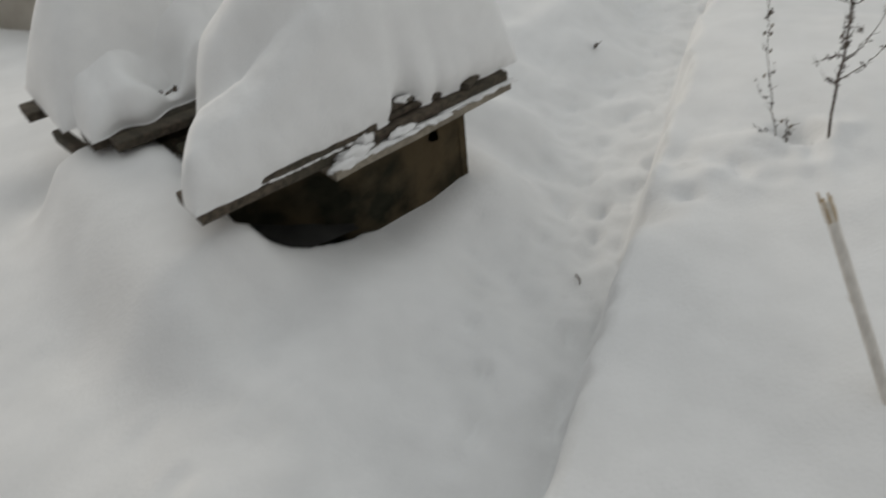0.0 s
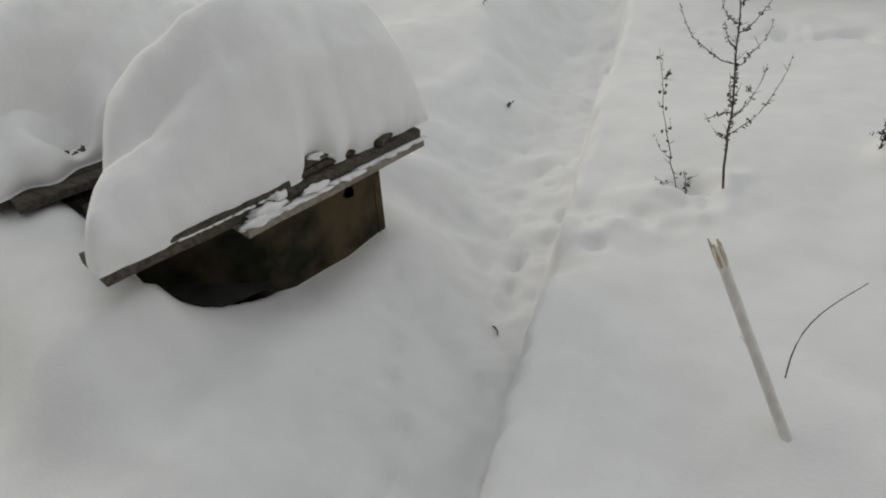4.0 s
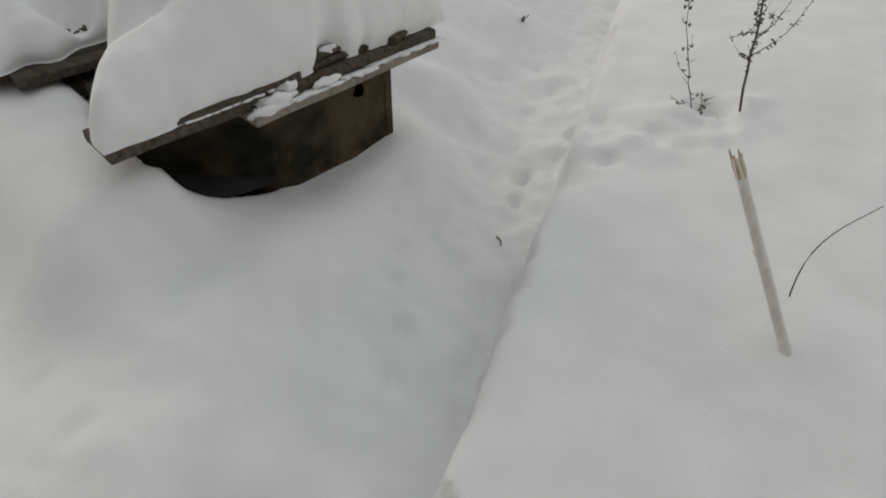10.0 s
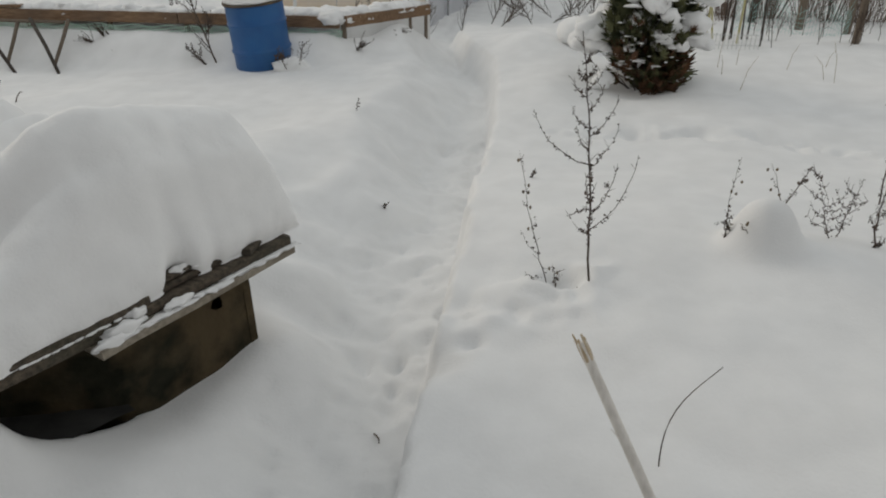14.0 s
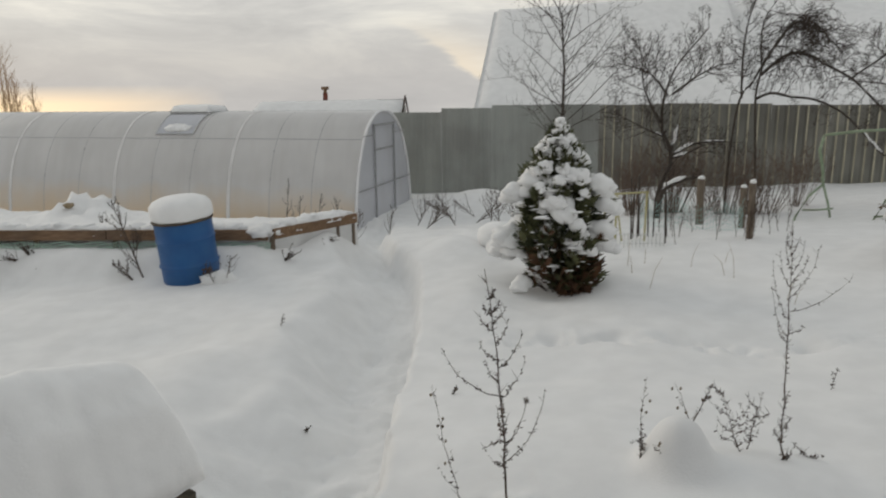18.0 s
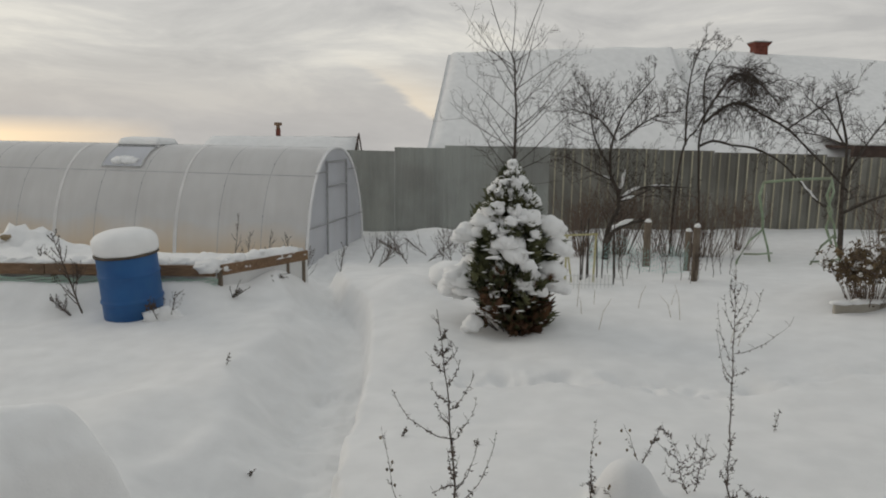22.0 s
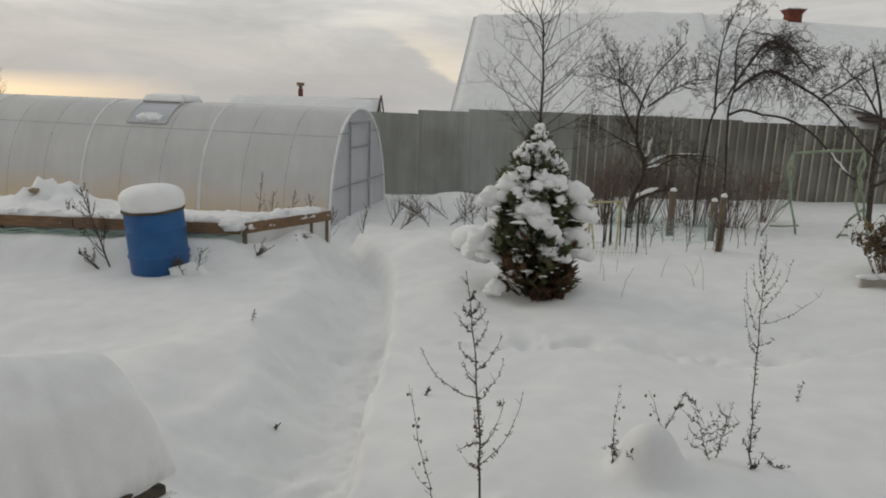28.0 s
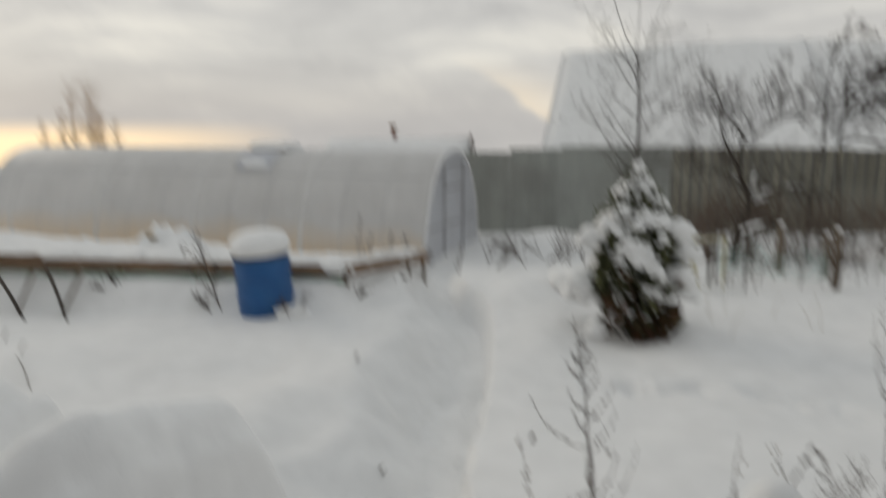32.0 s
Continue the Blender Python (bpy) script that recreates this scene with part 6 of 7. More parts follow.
# ---- board edging of the bed, trestle legs ----
def bed_edging():
    corner = Vector((-1.68, 7.30, 0.276))
    left = Vector((-5.45, 7.37, 0.258))
    far = Vector((-9.2, 7.95, 0.17))
    end = Vector((-1.03, 8.28, 0.268))
    th = thing("bed_edging", "brown plank edging of a snowed-over garden bed on short posts", "edging", tuple(corner))

    def board(a, b, nm="board", h=0.10, t=0.03):
        d = (b - a)
        side = Vector((d.y, -d.x, 0)).normalized() * t / 2
        vs = []
        n = 8
        for i in range(n + 1):
            p = a.lerp(b, i / n) + Vector((0, 0, 0.006 * noise.noise((i * 0.7, a.x, 0)))) - corner
            vs += [p + side - Vector((0, 0, h / 2)), p - side - Vector((0, 0, h / 2)), p - side + Vector((0, 0, h / 2)), p + side + Vector((0, 0, h / 2))]
        fs = [(4 * i + q, 4 * i + 4 + q, 4 * i + 4 + (q + 1) % 4, 4 * i + (q + 1) % 4) for i in range(n) for q in range(4)]
        fs += [(0, 1, 2, 3), tuple(4 * n + q for q in (3, 2, 1, 0))]
        part(nm, Mesh().add(vs, fs), BOARD, th)
    mid1 = Vector((-3.30, 7.33, 0.270))
    board(corner + Vector((-0.03, 0.0, 0)), mid1)
    board(mid1 + Vector((-0.01, 0, 0)), left)
    board(left + Vector((-0.01, 0.02, 0.01)), far, h=0.13)
    board(corner + Vector((0.02, 0.03, 0.004)), end)
    for p in (corner + Vector((0.0, 0.0, 0)), Vector((-1.20, 8.03, 0.26)), Vector((-1.07, 8.22, 0.26)), Vector((-4.06, 7.35, 0.26)), mid1 + Vector((0.05, 0.0, 0)),
              Vector((-2.55, 7.32, 0.27)), Vector((-4.95, 7.37, 0.25)), Vector((-6.6, 7.56, 0.22))):
        q = p - corner
        k = Mesh().box((q.x - 0.022, q.y + 0.018, q.z - 0.50), (q.x + 0.022, q.y + 0.060, q.z + 0.035), bevel=0.006)
        part("post", k, POST, th)
    # snow along the top of the bed behind the boards
    k = Mesh()
    rng = random.Random(3)
    for a, b, n in ((corner, left, 70), (corner, end, 22), (left, far, 40)):
        for i in range(n):
            p = a.lerp(b, (i + 0.5) / n) + Vector((0, 0.15, 0.02 + rng.uniform(-0.015, 0.022)))
            if a is corner and b is end:
                p = a.lerp(b, (i + 0.5) / n) + Vector((-0.13, 0.02, 0.03 + rng.uniform(-0.015, 0.02)))
            k.blob(tuple(p), (0.13, 0.13, 0.055), i * 1.3 + a.x, 0.7, 5, 8)
    tagged(part("bed_snow", k, SNOW, smooth=True), "lumpy ridge of snow along a bed's edging", "snow", kind="stuff")
    # level snow of the bed
    k = Mesh()
    nx, ny = 90, 26
    for j in range(ny + 1):
        for i in range(nx + 1):
            a, b = i / nx, j / ny
            f = corner.lerp(far, a)
            r = end.lerp(Vector((-9.6, 11.9, 0.0)), a)
            r.z = float(np.interp(a, [0, 0.25, 0.5, 1], [0.26, 0.10, 0.0, -0.1]))
            p = f.lerp(r, b) + Vector((0, 0.03, 0))
            z = p.z + 0.035 * math.sin(math.pi * b) * (1 + 0.7 * fbm(p.x, p.y, 1.3, 3.0)) + 0.035 * fbm(p.x, p.y, 2.4, 9.0)
            heap = bump_at(p.x, p.y, -4.5, 9.1, 0.42, 0.45, 0.26) + bump_at(p.x, p.y, -3.7, 9.0, 0.5, 0.5, 0.07) + bump_at(p.x, p.y, -8.2, 9.6, 0.8, 0.6, 0.22) + bump_at(p.x, p.y, -5.9, 9.4, 0.4, 0.4, 0.06)
            z += heap * (1 + 0.8 * fbm(p.x, p.y, 4.0, 8.0)) + 0.05 * fbm(p.x, p.y, 7.0, 5.0) * math.sin(math.pi * b)
            k.v.append((p.x, p.y, z))
    k.f = [(j * (nx + 1) + i, j * (nx + 1) + i + 1, (j + 1) * (nx + 1) + i + 1, (j + 1) * (nx + 1) + i) for j in range(ny) for i in range(nx)]
    m_ = len(k.v)
    rim = [j * (nx + 1) for j in range(ny, 0, -1)] + list(range(nx + 1))
    k.v += [(k.v[i][0], k.v[i][1], -0.5) for i in rim]
    k.f += [(rim[i], rim[i + 1], m_ + i + 1, m_ + i) for i in range(len(rim) - 1)]
    tagged(part("bed_snow_sheet", k, SNOW, smooth=True), "uneven snow piled on a garden bed", "snow", kind="structure")
    # green net under the boards
    net = thing("garden_net", "green garden net hanging below bed boards", "net", (0, 0, 0))
    for a, b in ((corner, mid1), (mid1, left)):
        k = Mesh()
        n = 40
        for r in range(3):
            pts = [a.lerp(b, i / n) + Vector((0, -0.025, -0.075 - 0.022 * r + 0.012 * math.sin(i * 0.9 + r))) for i in range(n + 1)]
            k.tube(pts, 0.0035, 3)
        for i in range(n * 2):
            p = a.lerp(b, i / n / 2) + Vector((0, -0.025, 0))
            k.tube([p - Vector((0, 0, 0.07)), p - Vector((0.01, 0, 0.135))], 0.0028, 3)
        part("netting", k, NET, net)
    # two pairs of leaning legs
    o = Vector((-5.0, 7.2, -0.2))
    th2 = thing("trestle", "trestle of thin crossed poles standing in snow", "trestle", tuple(o))
    for a, b, r, mt in (((-4.80, 7.24, 0.24), (-4.28, 6.78, -0.20), 0.019, BARK), ((-5.40, 7.24, 0.20), (-4.70, 6.76, -0.22), 0.019, BARK),
                        ((-4.40, 7.25, 0.24), (-4.46, 6.98, -0.14), 0.019, POST), ((-4.94, 7.25, 0.22), (-4.97, 7.0, -0.14), 0.019, POST)):
        a, b = Vector(a) - o, Vector(b) - o
        part("leg", Mesh().tube([a, a.lerp(b, 0.5) + Vector((0.01, 0, 0.01)), b], [r, r * 0.95, r * 0.85], 7), mt, th2, smooth=True)
    part("top_rail", Mesh().tube([Vector((-5.75, 7.25, 0.20)) - o, Vector((-5.2, 7.24, 0.215)) - o, Vector((-4.45, 7.24, 0.215)) - o], 0.016, 7), POST, th2, smooth=True)


def bed_extras():
    plank_ = thing("loose_plank", "short loose plank with snow lying on bed boards", "plank", (-5.25, 7.42, 0.318), -4)
    part("board", Mesh().box((-0.25, -0.05, 0.0), (0.25, 0.05, 0.025), bevel=0.004), BOARD, plank_)
    ob = part("plank_snow", Mesh().blob((-5.25, 7.42, 0.345), (0.2, 0.06, 0.03), 2.0, 0.5, 7, 14, 0.9), SNOW_CAP, smooth=True)
    tagged(ob, "strip of snow on a loose plank", "snow")
    for i, (x, y, tx, tz) in enumerate(((-4.05, 7.24, -4.07, 0.14), (-4.15, 7.22, -4.22, 0.06), (-3.98, 7.24, -3.92, 0.05), (-2.98, 7.24, -2.95, 0.34), (-1.55, 7.22, -1.48, 0.10), (-1.3, 7.8, -1.25, 0.14))):
        weed("dry_weed", (x, y, gz(x, y) - 0.03), (tx, y - 0.02, tz), 300 + i, 9, 0.15, 0.14, label="dead weed caught under bed boards", thick=0.007, dense=1.8)
    # pale clod that shows in the bed's snow
    ob = part("straw_clod", Mesh().blob((-4.5, 8.72, 0.345), (0.06, 0.04, 0.03), 4.0, 0.9, 7, 10), REED, smooth=True)
    tagged(ob, "clod of straw showing through heaped snow", "straw")
    for x, y, tx, ty, tz, s in ((-3.22, 4.93, -3.78, 5.5, 0.02, 1), (-4.36, 6.05, -4.5, 6.3, 0.05, 2), (-3.85, 5.6, -4.0, 5.9, 0.04, 3)):
        b = Vector((x, y, gz(x, y) - 0.01))
        e = Vector((tx, ty, gz(tx, ty) + tz)) - b
        th = thing("twig", "thin dark twig lying half in the snow", "twig", tuple(b))
        k = Mesh().tube([Vector((0, 0, -0.01)), e * 0.3 + Vector((0, 0.01, 0.03)), e * 0.65 + Vector((0.01, 0, 0.035)), e], [0.005, 0.0045, 0.004, 0.002], 6)
        part("stem", k, STALK, th, smooth=True)
    for i, (x, y) in enumerate(((-6.3, 7.0), (-5.95, 7.15), (-6.6, 6.7), (-5.6, 7.3))):
        weed("dry_weed", (x, y, gz(x, y) - 0.03), (x + 0.12, y - 0.02, gz(x, y) + 0.22), 320 + i, 12, 0.1, 0.22, label="low brushy dead weed in snow", thick=0.008, dense=1.6)


# ---- fence of profiled steel ----
# pale ochre stands in for light catching the fence's ribs
RIB = material("lit_rib", (0.36, 0.335, 0.25), (0.48, 0.445, 0.34), rough=0.55, metal=0.2, scale=4, bump=0.05, random_value=0.25)


def fence():
    th = thing("metal_fence", "grey profiled steel sheet fence behind a garden", "fence", (0, 0, 0))
    line = [(-9.5, 15.8), (-2.6, 14.35), (0.22, 13.65), (4.3, 13.1), (7.6, 12.8), (14.5, 12.4)]
    tops = [1.20, 1.20, 1.34, 1.34, 1.27, 1.20]
    cum = [0.0]
    for (ax, ay), (bx, by) in zip(line, line[1:]):
        cum.append(cum[-1] + math.hypot(bx - ax, by - ay))

    def at(s):
        return np.array([np.interp(s, cum, [p[0] for p in line]), np.interp(s, cum, [p[1] for p in line])])
    width, pitch = 0.93, 0.155
    n = int(cum[-1] / width)
    for i in range(n):
        s0 = i * width
        a, b = at(s0), at(s0 + width - 0.004)
        d = (b - a) / np.linalg.norm(b - a)
        nrm = np.array([d[1], -d[0]])
        mid_x = (a[0] + b[0]) / 2
        top = float(np.interp(mid_x, [p[0] for p in line], tops)) if mid_x > 0.3 else (1.30 if mid_x > -0.65 else 1.215)
        top += 0.008 * math.sin(i * 2.3)
        k = Mesh()
        prof = []
        bold = 0.020 if mid_x > 3.0 else 0.011
        for r in range(6):
            o = r * pitch
            prof += [(o + 0.0, 0.0), (o + 0.055, 0.0), (o + 0.070, bold), (o + 0.125, bold), (o + 0.140, 0.0)]
        prof.append((width - 0.002, 0.0))
        prof = [q for q in prof if q[0] <= width]
        for z in (-1.0, top):
            for u, h in prof:
                p = a + d * u + nrm * h
                k.v.append((p[0], p[1], z))
        w = len(prof)
        k.f = [(q, q + 1, w + q + 1, w + q) for q in range(w - 1)]
        part("sheet", k, STEEL_OLD if mid_x > 2.6 else STEEL, th)
        if mid_x > 2.6:
            for r in range(6):
                e = a + d * (r * pitch + 0.0975) + nrm * (bold + 0.004)
                q = [(e[0] + d[0] * w_ + nrm[0] * h_, e[1] + d[1] * w_ + nrm[1] * h_) for w_, h_ in ((-0.012, 0), (0.012, 0), (0.009, 0.012), (-0.009, 0.012))]
                part("rib", Mesh().add([(*c, -0.6) for c in q] + [(*c, top - 0.01) for c in q], [(i_, (i_ + 1) % 4, 4 + (i_ + 1) % 4, 4 + i_) for i_ in range(4)] + [(4, 5, 6, 7)]), RIB, th)
    for i in range(0, n, 3):
        p = at(i * width)
        part("post", Mesh().box((p[0] - 0.03, p[1] + 0.03, -1.0), (p[0] + 0.03, p[1] + 0.09, 1.15)), RAIL, th)


# ---- neighbouring houses ----
def slab_roof(name, corners, thick, mat, parent, nu=40, nv=24, rough=0.06, seed=1.0, label=""):
    """A thick blanket of snow over a roof plane; corners: eave left, eave right, ridge right, ridge left."""
    a, b, c, d = (Vector(p) for p in corners)
    k = Mesh()
    nrm = (b - a).cross(d - a).normalized()
    for top in (1, 0):
        for j in range(nv + 1):
            for i in range(nu + 1):
                u, v = i / nu, j / nv
                p = a.lerp(b, u).lerp(d.lerp(c, u), v)
                if top:
                    e = min(1, min(u, 1 - u) * nu / 2.0, min(v, 1 - v) * nv / 2.0)
                    p = p + nrm * (thick * math.sqrt(max(0.05, 1 - (1 - e) ** 2)) + rough * fbm(u * 5, v * 4, 0.7, seed))
                k.v.append(tuple(p))
    q, w = (nu + 1) * (nv + 1), nu + 1
    for j in range(nv):
        for i in range(nu):
            s = j * w + i
            k.f += [(s, s + 1, s + w + 1, s + w), (q + s + w, q + s + w + 1, q + s + 1, q + s)]
    rim = [i for i in range(w)] + [j * w + nu for j in range(1, nv + 1)] + [nv * w + i for i in range(nu - 1, -1, -1)] + [j * w for j in range(nv - 1, 0, -1)]
    k.f += [(rim[i], rim[(i + 1) % len(rim)], q + rim[(i + 1) % len(rim)], q + rim[i]) for i in range(len(rim))]
    return part(name, k, mat, parent, label, smooth=True)


def houses():
    th = thing("house", "neighbouring house with a steep snow-covered roof", "house", (3.5, 23, 0))
    o = Vector((3.5, 23, 0))

    def rel(*pts):
        return [Vector(p) - o for p in pts]
    slab_roof("front_roof_snow", rel((0.05, 18.9, 0.85), (7.1, 18.9, 0.85), (7.50, 23.2, 4.16), (0.66, 23.2, 3.80)), 0.28, SNOW, th, label="thick smooth snow on the front roof slope")
    slab_roof("back_roof_snow", rel((7.1, 27.4, 0.85), (0.05, 27.4, 0.85), (0.66, 23.2, 3.80), (7.50, 23.2, 4.16)), 0.2, SNOW, th)
    part("wall", Mesh().box((-2.7, -3.7, -1.0), (3.5, 4.0, 0.84)), FACADE, th)
    # gable of the left end
    part("gable", Mesh().add([(-2.7, -3.7, 0.85), (-2.7, 3.9, 0.85), (-2.3, 0.2, 3.66), (-2.6, -3.7, 0.85), (-2.6, 3.9, 0.85), (-2.2, 0.2, 3.66)],
                             [(0, 2, 1), (3, 4, 5), (0, 3, 5, 2), (1, 2, 5, 4), (0, 1, 4, 3)]), FACADE, th)
    part("gutter", Mesh().tube([(1.5, -4.25, 1.02), (2.6, -4.25, 1.02), (3.7, -4.25, 1.02)], 0.06, 6), EAVE, th, smooth=True)

    th = thing("house", "long neighbouring house with a snowy roof and brick chimney", "house", (13, 24, 0))
    o = Vector((13, 24, 0))
    slab_roof("front_roof_snow", rel((7.1, 19.0, 0.8), (19.5, 19.0, 0.8), (19.5, 24.4, 3.72), (7.75, 24.4, 4.23)), 0.26, SNOW, th, label="thick smooth snow on the front roof slope")
    slab_roof("back_roof_snow", rel((19.5, 29.6, 0.8), (7.1, 29.6, 0.8), (7.75, 24.4, 4.23), (19.5, 24.4, 3.72)), 0.2, SNOW, th)
    part("wall", Mesh().box((-5.4, -4.6, -1.0), (6.2, 5.0, 0.85)), FACADE, th)
    part("eave_board", Mesh().box((-2.54, -5.9, 1.10), (6.0, -5.75, 1.40)), EAVE, th, "dark brown eave board")
    part("porch_roof", Mesh().box((-2.54, -5.74, 1.32), (6.0, -4.2, 1.39)), EAVE, th)
    slab_roof("porch_snow", rel((10.42, 18.12, 1.41), (19.0, 18.12, 1.41), (19.0, 19.9, 1.62), (10.42, 19.9, 1.62)), 0.16, SNOW, th, 30, 8)
    # chimney
    ch = new("chimney")
    ch.parent = th
    tagged(ch, "red brick chimney with a stepped crown")
    cx, cy = 10.56 - 13, 24.1 - 24
    part("shaft", Mesh().box((cx - 0.20, cy - 0.20, 3.2), (cx + 0.20, cy + 0.20, 4.38)), BRICK, ch)
    for i, (r, z0, z1) in enumerate(((0.22, 4.382, 4.42), (0.245, 4.42, 4.46), (0.27, 4.46, 4.50))):
        part("crown_course", Mesh().box((cx - r, cy - r, z0 + 0.002), (cx + r, cy + r, z1)), BRICK, ch)
    part("cap", Mesh().box((cx - 0.29, cy - 0.29, 4.502), (cx + 0.29, cy + 0.29, 4.525)), TIN, ch)
    part("cap_snow", Mesh().blob((cx, cy, 4.53), (0.24, 0.30, 0.07), 1, 0.3, 6, 12, 0.9), SNOW_CAP, ch, smooth=True)
    # courses of brick round the shaft
    for row in range(6):
        for i in range(3):
            x0 = cx - 0.20 + 0.135 * i + (0.03 if row % 2 else 0)
            if x0 + 0.12 <= cx + 0.205:
                part("brick", Mesh().box((x0, cy - 0.208, 3.90 + 0.08 * row), (x0 + 0.12, cy - 0.198, 3.97 + 0.08 * row)), BRICK, ch)

    th = thing("house", "small far house with a snowy gable roof and pipe", "house", (-7, 24.5, 0))
    o = Vector((-7, 24.5, 0))
    slab_roof("front_roof_snow", rel((-8.0, 21.5, -0.4), (-2.4, 21.5, -0.4), (-2.25, 24.5, 1.30), (-7.0, 24.5, 1.24)), 0.24, SNOW, th, 30, 12)
    slab_roof("back_roof_snow", rel((-2.4, 27.5, -0.4), (-8.0, 27.5, -0.4), (-7.0, 24.5, 1.24), (-2.25, 24.5, 1.30)), 0.2, SNOW, th, 30, 12)
    part("wall", Mesh().box((-0.7, -2.8, -1.5), (4.4, 2.8, -0.4)), FACADE, th)
    part("gable", Mesh().add([(4.40, -2.9, -0.4), (4.40, 2.9, -0.4), (4.6, 0, 1.26), (4.46, -2.9, -0.4), (4.46, 2.9, -0.4), (4.66, 0, 1.26)],
                             [(0, 2, 1), (3, 4, 5), (0, 3, 5, 2), (1, 2, 5, 4)]), BEIGE, th, "pale gable boards")
    part("verge_board", Mesh().tube([(4.75, -3.0, -0.42), (4.78, 0.0, 1.46), (4.75, 3.0, -0.42)], 0.028, 4), EAVE, th)
    pp = new("pipe_chimney")
    pp.parent = th
    tagged(pp, "thin brick pipe with a hooded top")
    px = -4.86 + 7
    part("shaft", Mesh().box((px - 0.065, -0.065, 0.9), (px + 0.065, 0.065, 1.58)), BRICK, pp)
    part("hood", Mesh().box((px - 0.11, -0.11, 1.68), (px + 0.11, 0.11, 1.78), bevel=0.03), BOARD, pp)
    part("hood_post", Mesh().box((px - 0.05, -0.05, 1.58), (px + 0.05, 0.05, 1.68)), BOARD, pp)


# ---- fruit garden: posts, frames, wire, shrubs ----
def garden_bits():
    for x, y, ztop, r in ((2.87, 9.15, 0.56, 0.042), (3.22, 8.75, 0.51, 0.036), (3.0, 7.9, 0.67, 0.034)):
        g = gz(x, y)
        th = thing("wooden_post", "weathered grey wooden post with a snow cap", "post", (x, y, g), group="posts in the fruit garden")
        part("shaft", Mesh().tube([(0, 0, -0.3), (0.006, 0, 0.2), (0.0, 0.004, ztop - g - 0.02), (0.0, 0.004, ztop - g)], [r, r * 1.02, r * 0.97, r * 0.88], 10), POST, th, smooth=True)
        ob = part("post_snow", Mesh().blob((x, y, ztop + 0.012), (r * 0.95, r * 0.95, 0.035), x, 0.3, 6, 10, 0.7), SNOW_CAP, smooth=True)
        tagged(ob, "small cap of snow on a post", "snow")
    # low white wire fence
    x0, x1, y = 1.50, 2.12, 7.72
    th = thing("wire_border", "low white wire border fence half sunk in snow", "border fence", (x0, y, gz(x0, y)))
    for i in range(17):
        x = (x1 - x0) * i / 16
        part("wire", Mesh().tube([(x, 0, -0.15), (x, 0, 0.155)], 0.0032, 5), WIRE, th)
    for z in (0.05, 0.14):
        part("wire", Mesh().tube([(0, 0, z), ((x1 - x0) / 2, 0, z - 0.006), (x1 - x0, 0, z)], 0.0028, 5), WIRE, th)
    # yellow frames
    for (x, y, w, h, tilt) in ((1.68, 7.95, 0.30, 0.50, 4), (1.46, 8.05, 0.12, 0.50, -3)):
        th = thing("plant_support", "faded yellow pipe frame for plants", "plant support", (x, y, gz(x, y)), tilt, group="plant supports")
        for u in (0, w):
            part("leg", Mesh().tube([(u, 0, -0.2), (u + 0.01, 0, h)], 0.011, 7), YELLOW, th, smooth=True)
        part("crossbar", Mesh().tube([(-0.02, 0, h - 0.01), (w + 0.03, 0, h + 0.005)], 0.010, 7), YELLOW, th, smooth=True)
        part("brace", Mesh().tube([(0.0, 0, h * 0.9), (w * 0.3, 0.0, -0.1)], 0.009, 6), YELLOW, th, smooth=True)
    rng = random.Random(77)
    for i in range(8):
        x, y = 1.85 + 0.06 * i + rng.uniform(-0.03, 0.03), 8.0 + rng.uniform(-0.1, 0.3)
        th = thing("garden_stick", "dark thin stick standing in snow", "stick", (x, y, gz(x, y)), group="sticks in the fruit garden")
        part("shaft", Mesh().tube([(0, 0, -0.2), (rng.uniform(-0.05, 0.05), 0, 0.35 + rng.random() * 0.35)], [0.010, 0.006], 6), BARK, th, smooth=True)
    # swing frame
    th = thing("swing_frame", "mint-green pipe frame of a garden swing", "swing", (4.7, 9.5, gz(4.7, 9.5)))
    o = Vector((4.7, 9.5, gz(4.7, 9.5)))

    def pipe(nm, pts, r=0.018):
        part(nm, Mesh().tube([Vector(p) - o for p in pts], r, 8), MINT, th, smooth=True)
    pipe("crossbar", [(4.42, 9.6, 1.03), (4.75, 9.45, 1.08), (5.10, 9.3, 1.11)])
    pipe("leg", [(4.42, 9.6, 1.03), (4.38, 9.6, 0.85), (4.44, 9.6, 0.62), (4.46, 9.6, 0.42)])
    pipe("foot", [(4.46, 9.6, 0.44), (4.28, 9.55, 0.30), (4.12, 9.5, 0.05), (4.10, 9.5, -0.2)], 0.014)
    pipe("foot", [(4.46, 9.6, 0.44), (4.55, 9.62, 0.2), (4.62, 9.62, -0.1)], 0.014)
    pipe("leg", [(5.09, 9.3, 1.11), (5.14, 9.3, 0.95), (5.08, 9.3, 0.75), (5.18, 9.3, 0.55), (5.22, 9.3, 0.38)], 0.014)
    pipe("leg", [(5.13, 9.34, 1.08), (5.08, 9.34, 0.9), (5.16, 9.34, 0.7), (5.11, 9.34, 0.5), (5.2, 9.34, 0.3)], 0.016)
    pipe("foot", [(5.2, 9.3, 0.42), (5.0, 9.2, 0.30), (4.83, 9.1, 0.08), (4.78, 9.1, -0.12)], 0.014)
    pipe("foot", [(5.2, 9.3, 0.40), (5.3, 9.3, 0.1), (5.34, 9.3, -0.1)], 0.014)
    pipe("stretcher", [(4.2, 9.5, 0.14), (4.4, 9.55, 0.13), (4.6, 9.6, 0.14)], 0.012)
    pipe("stretcher", [(4.85, 9.12, 0.12), (5.1, 9.2, 0.12), (5.3, 9.28, 0.13)], 0.012)
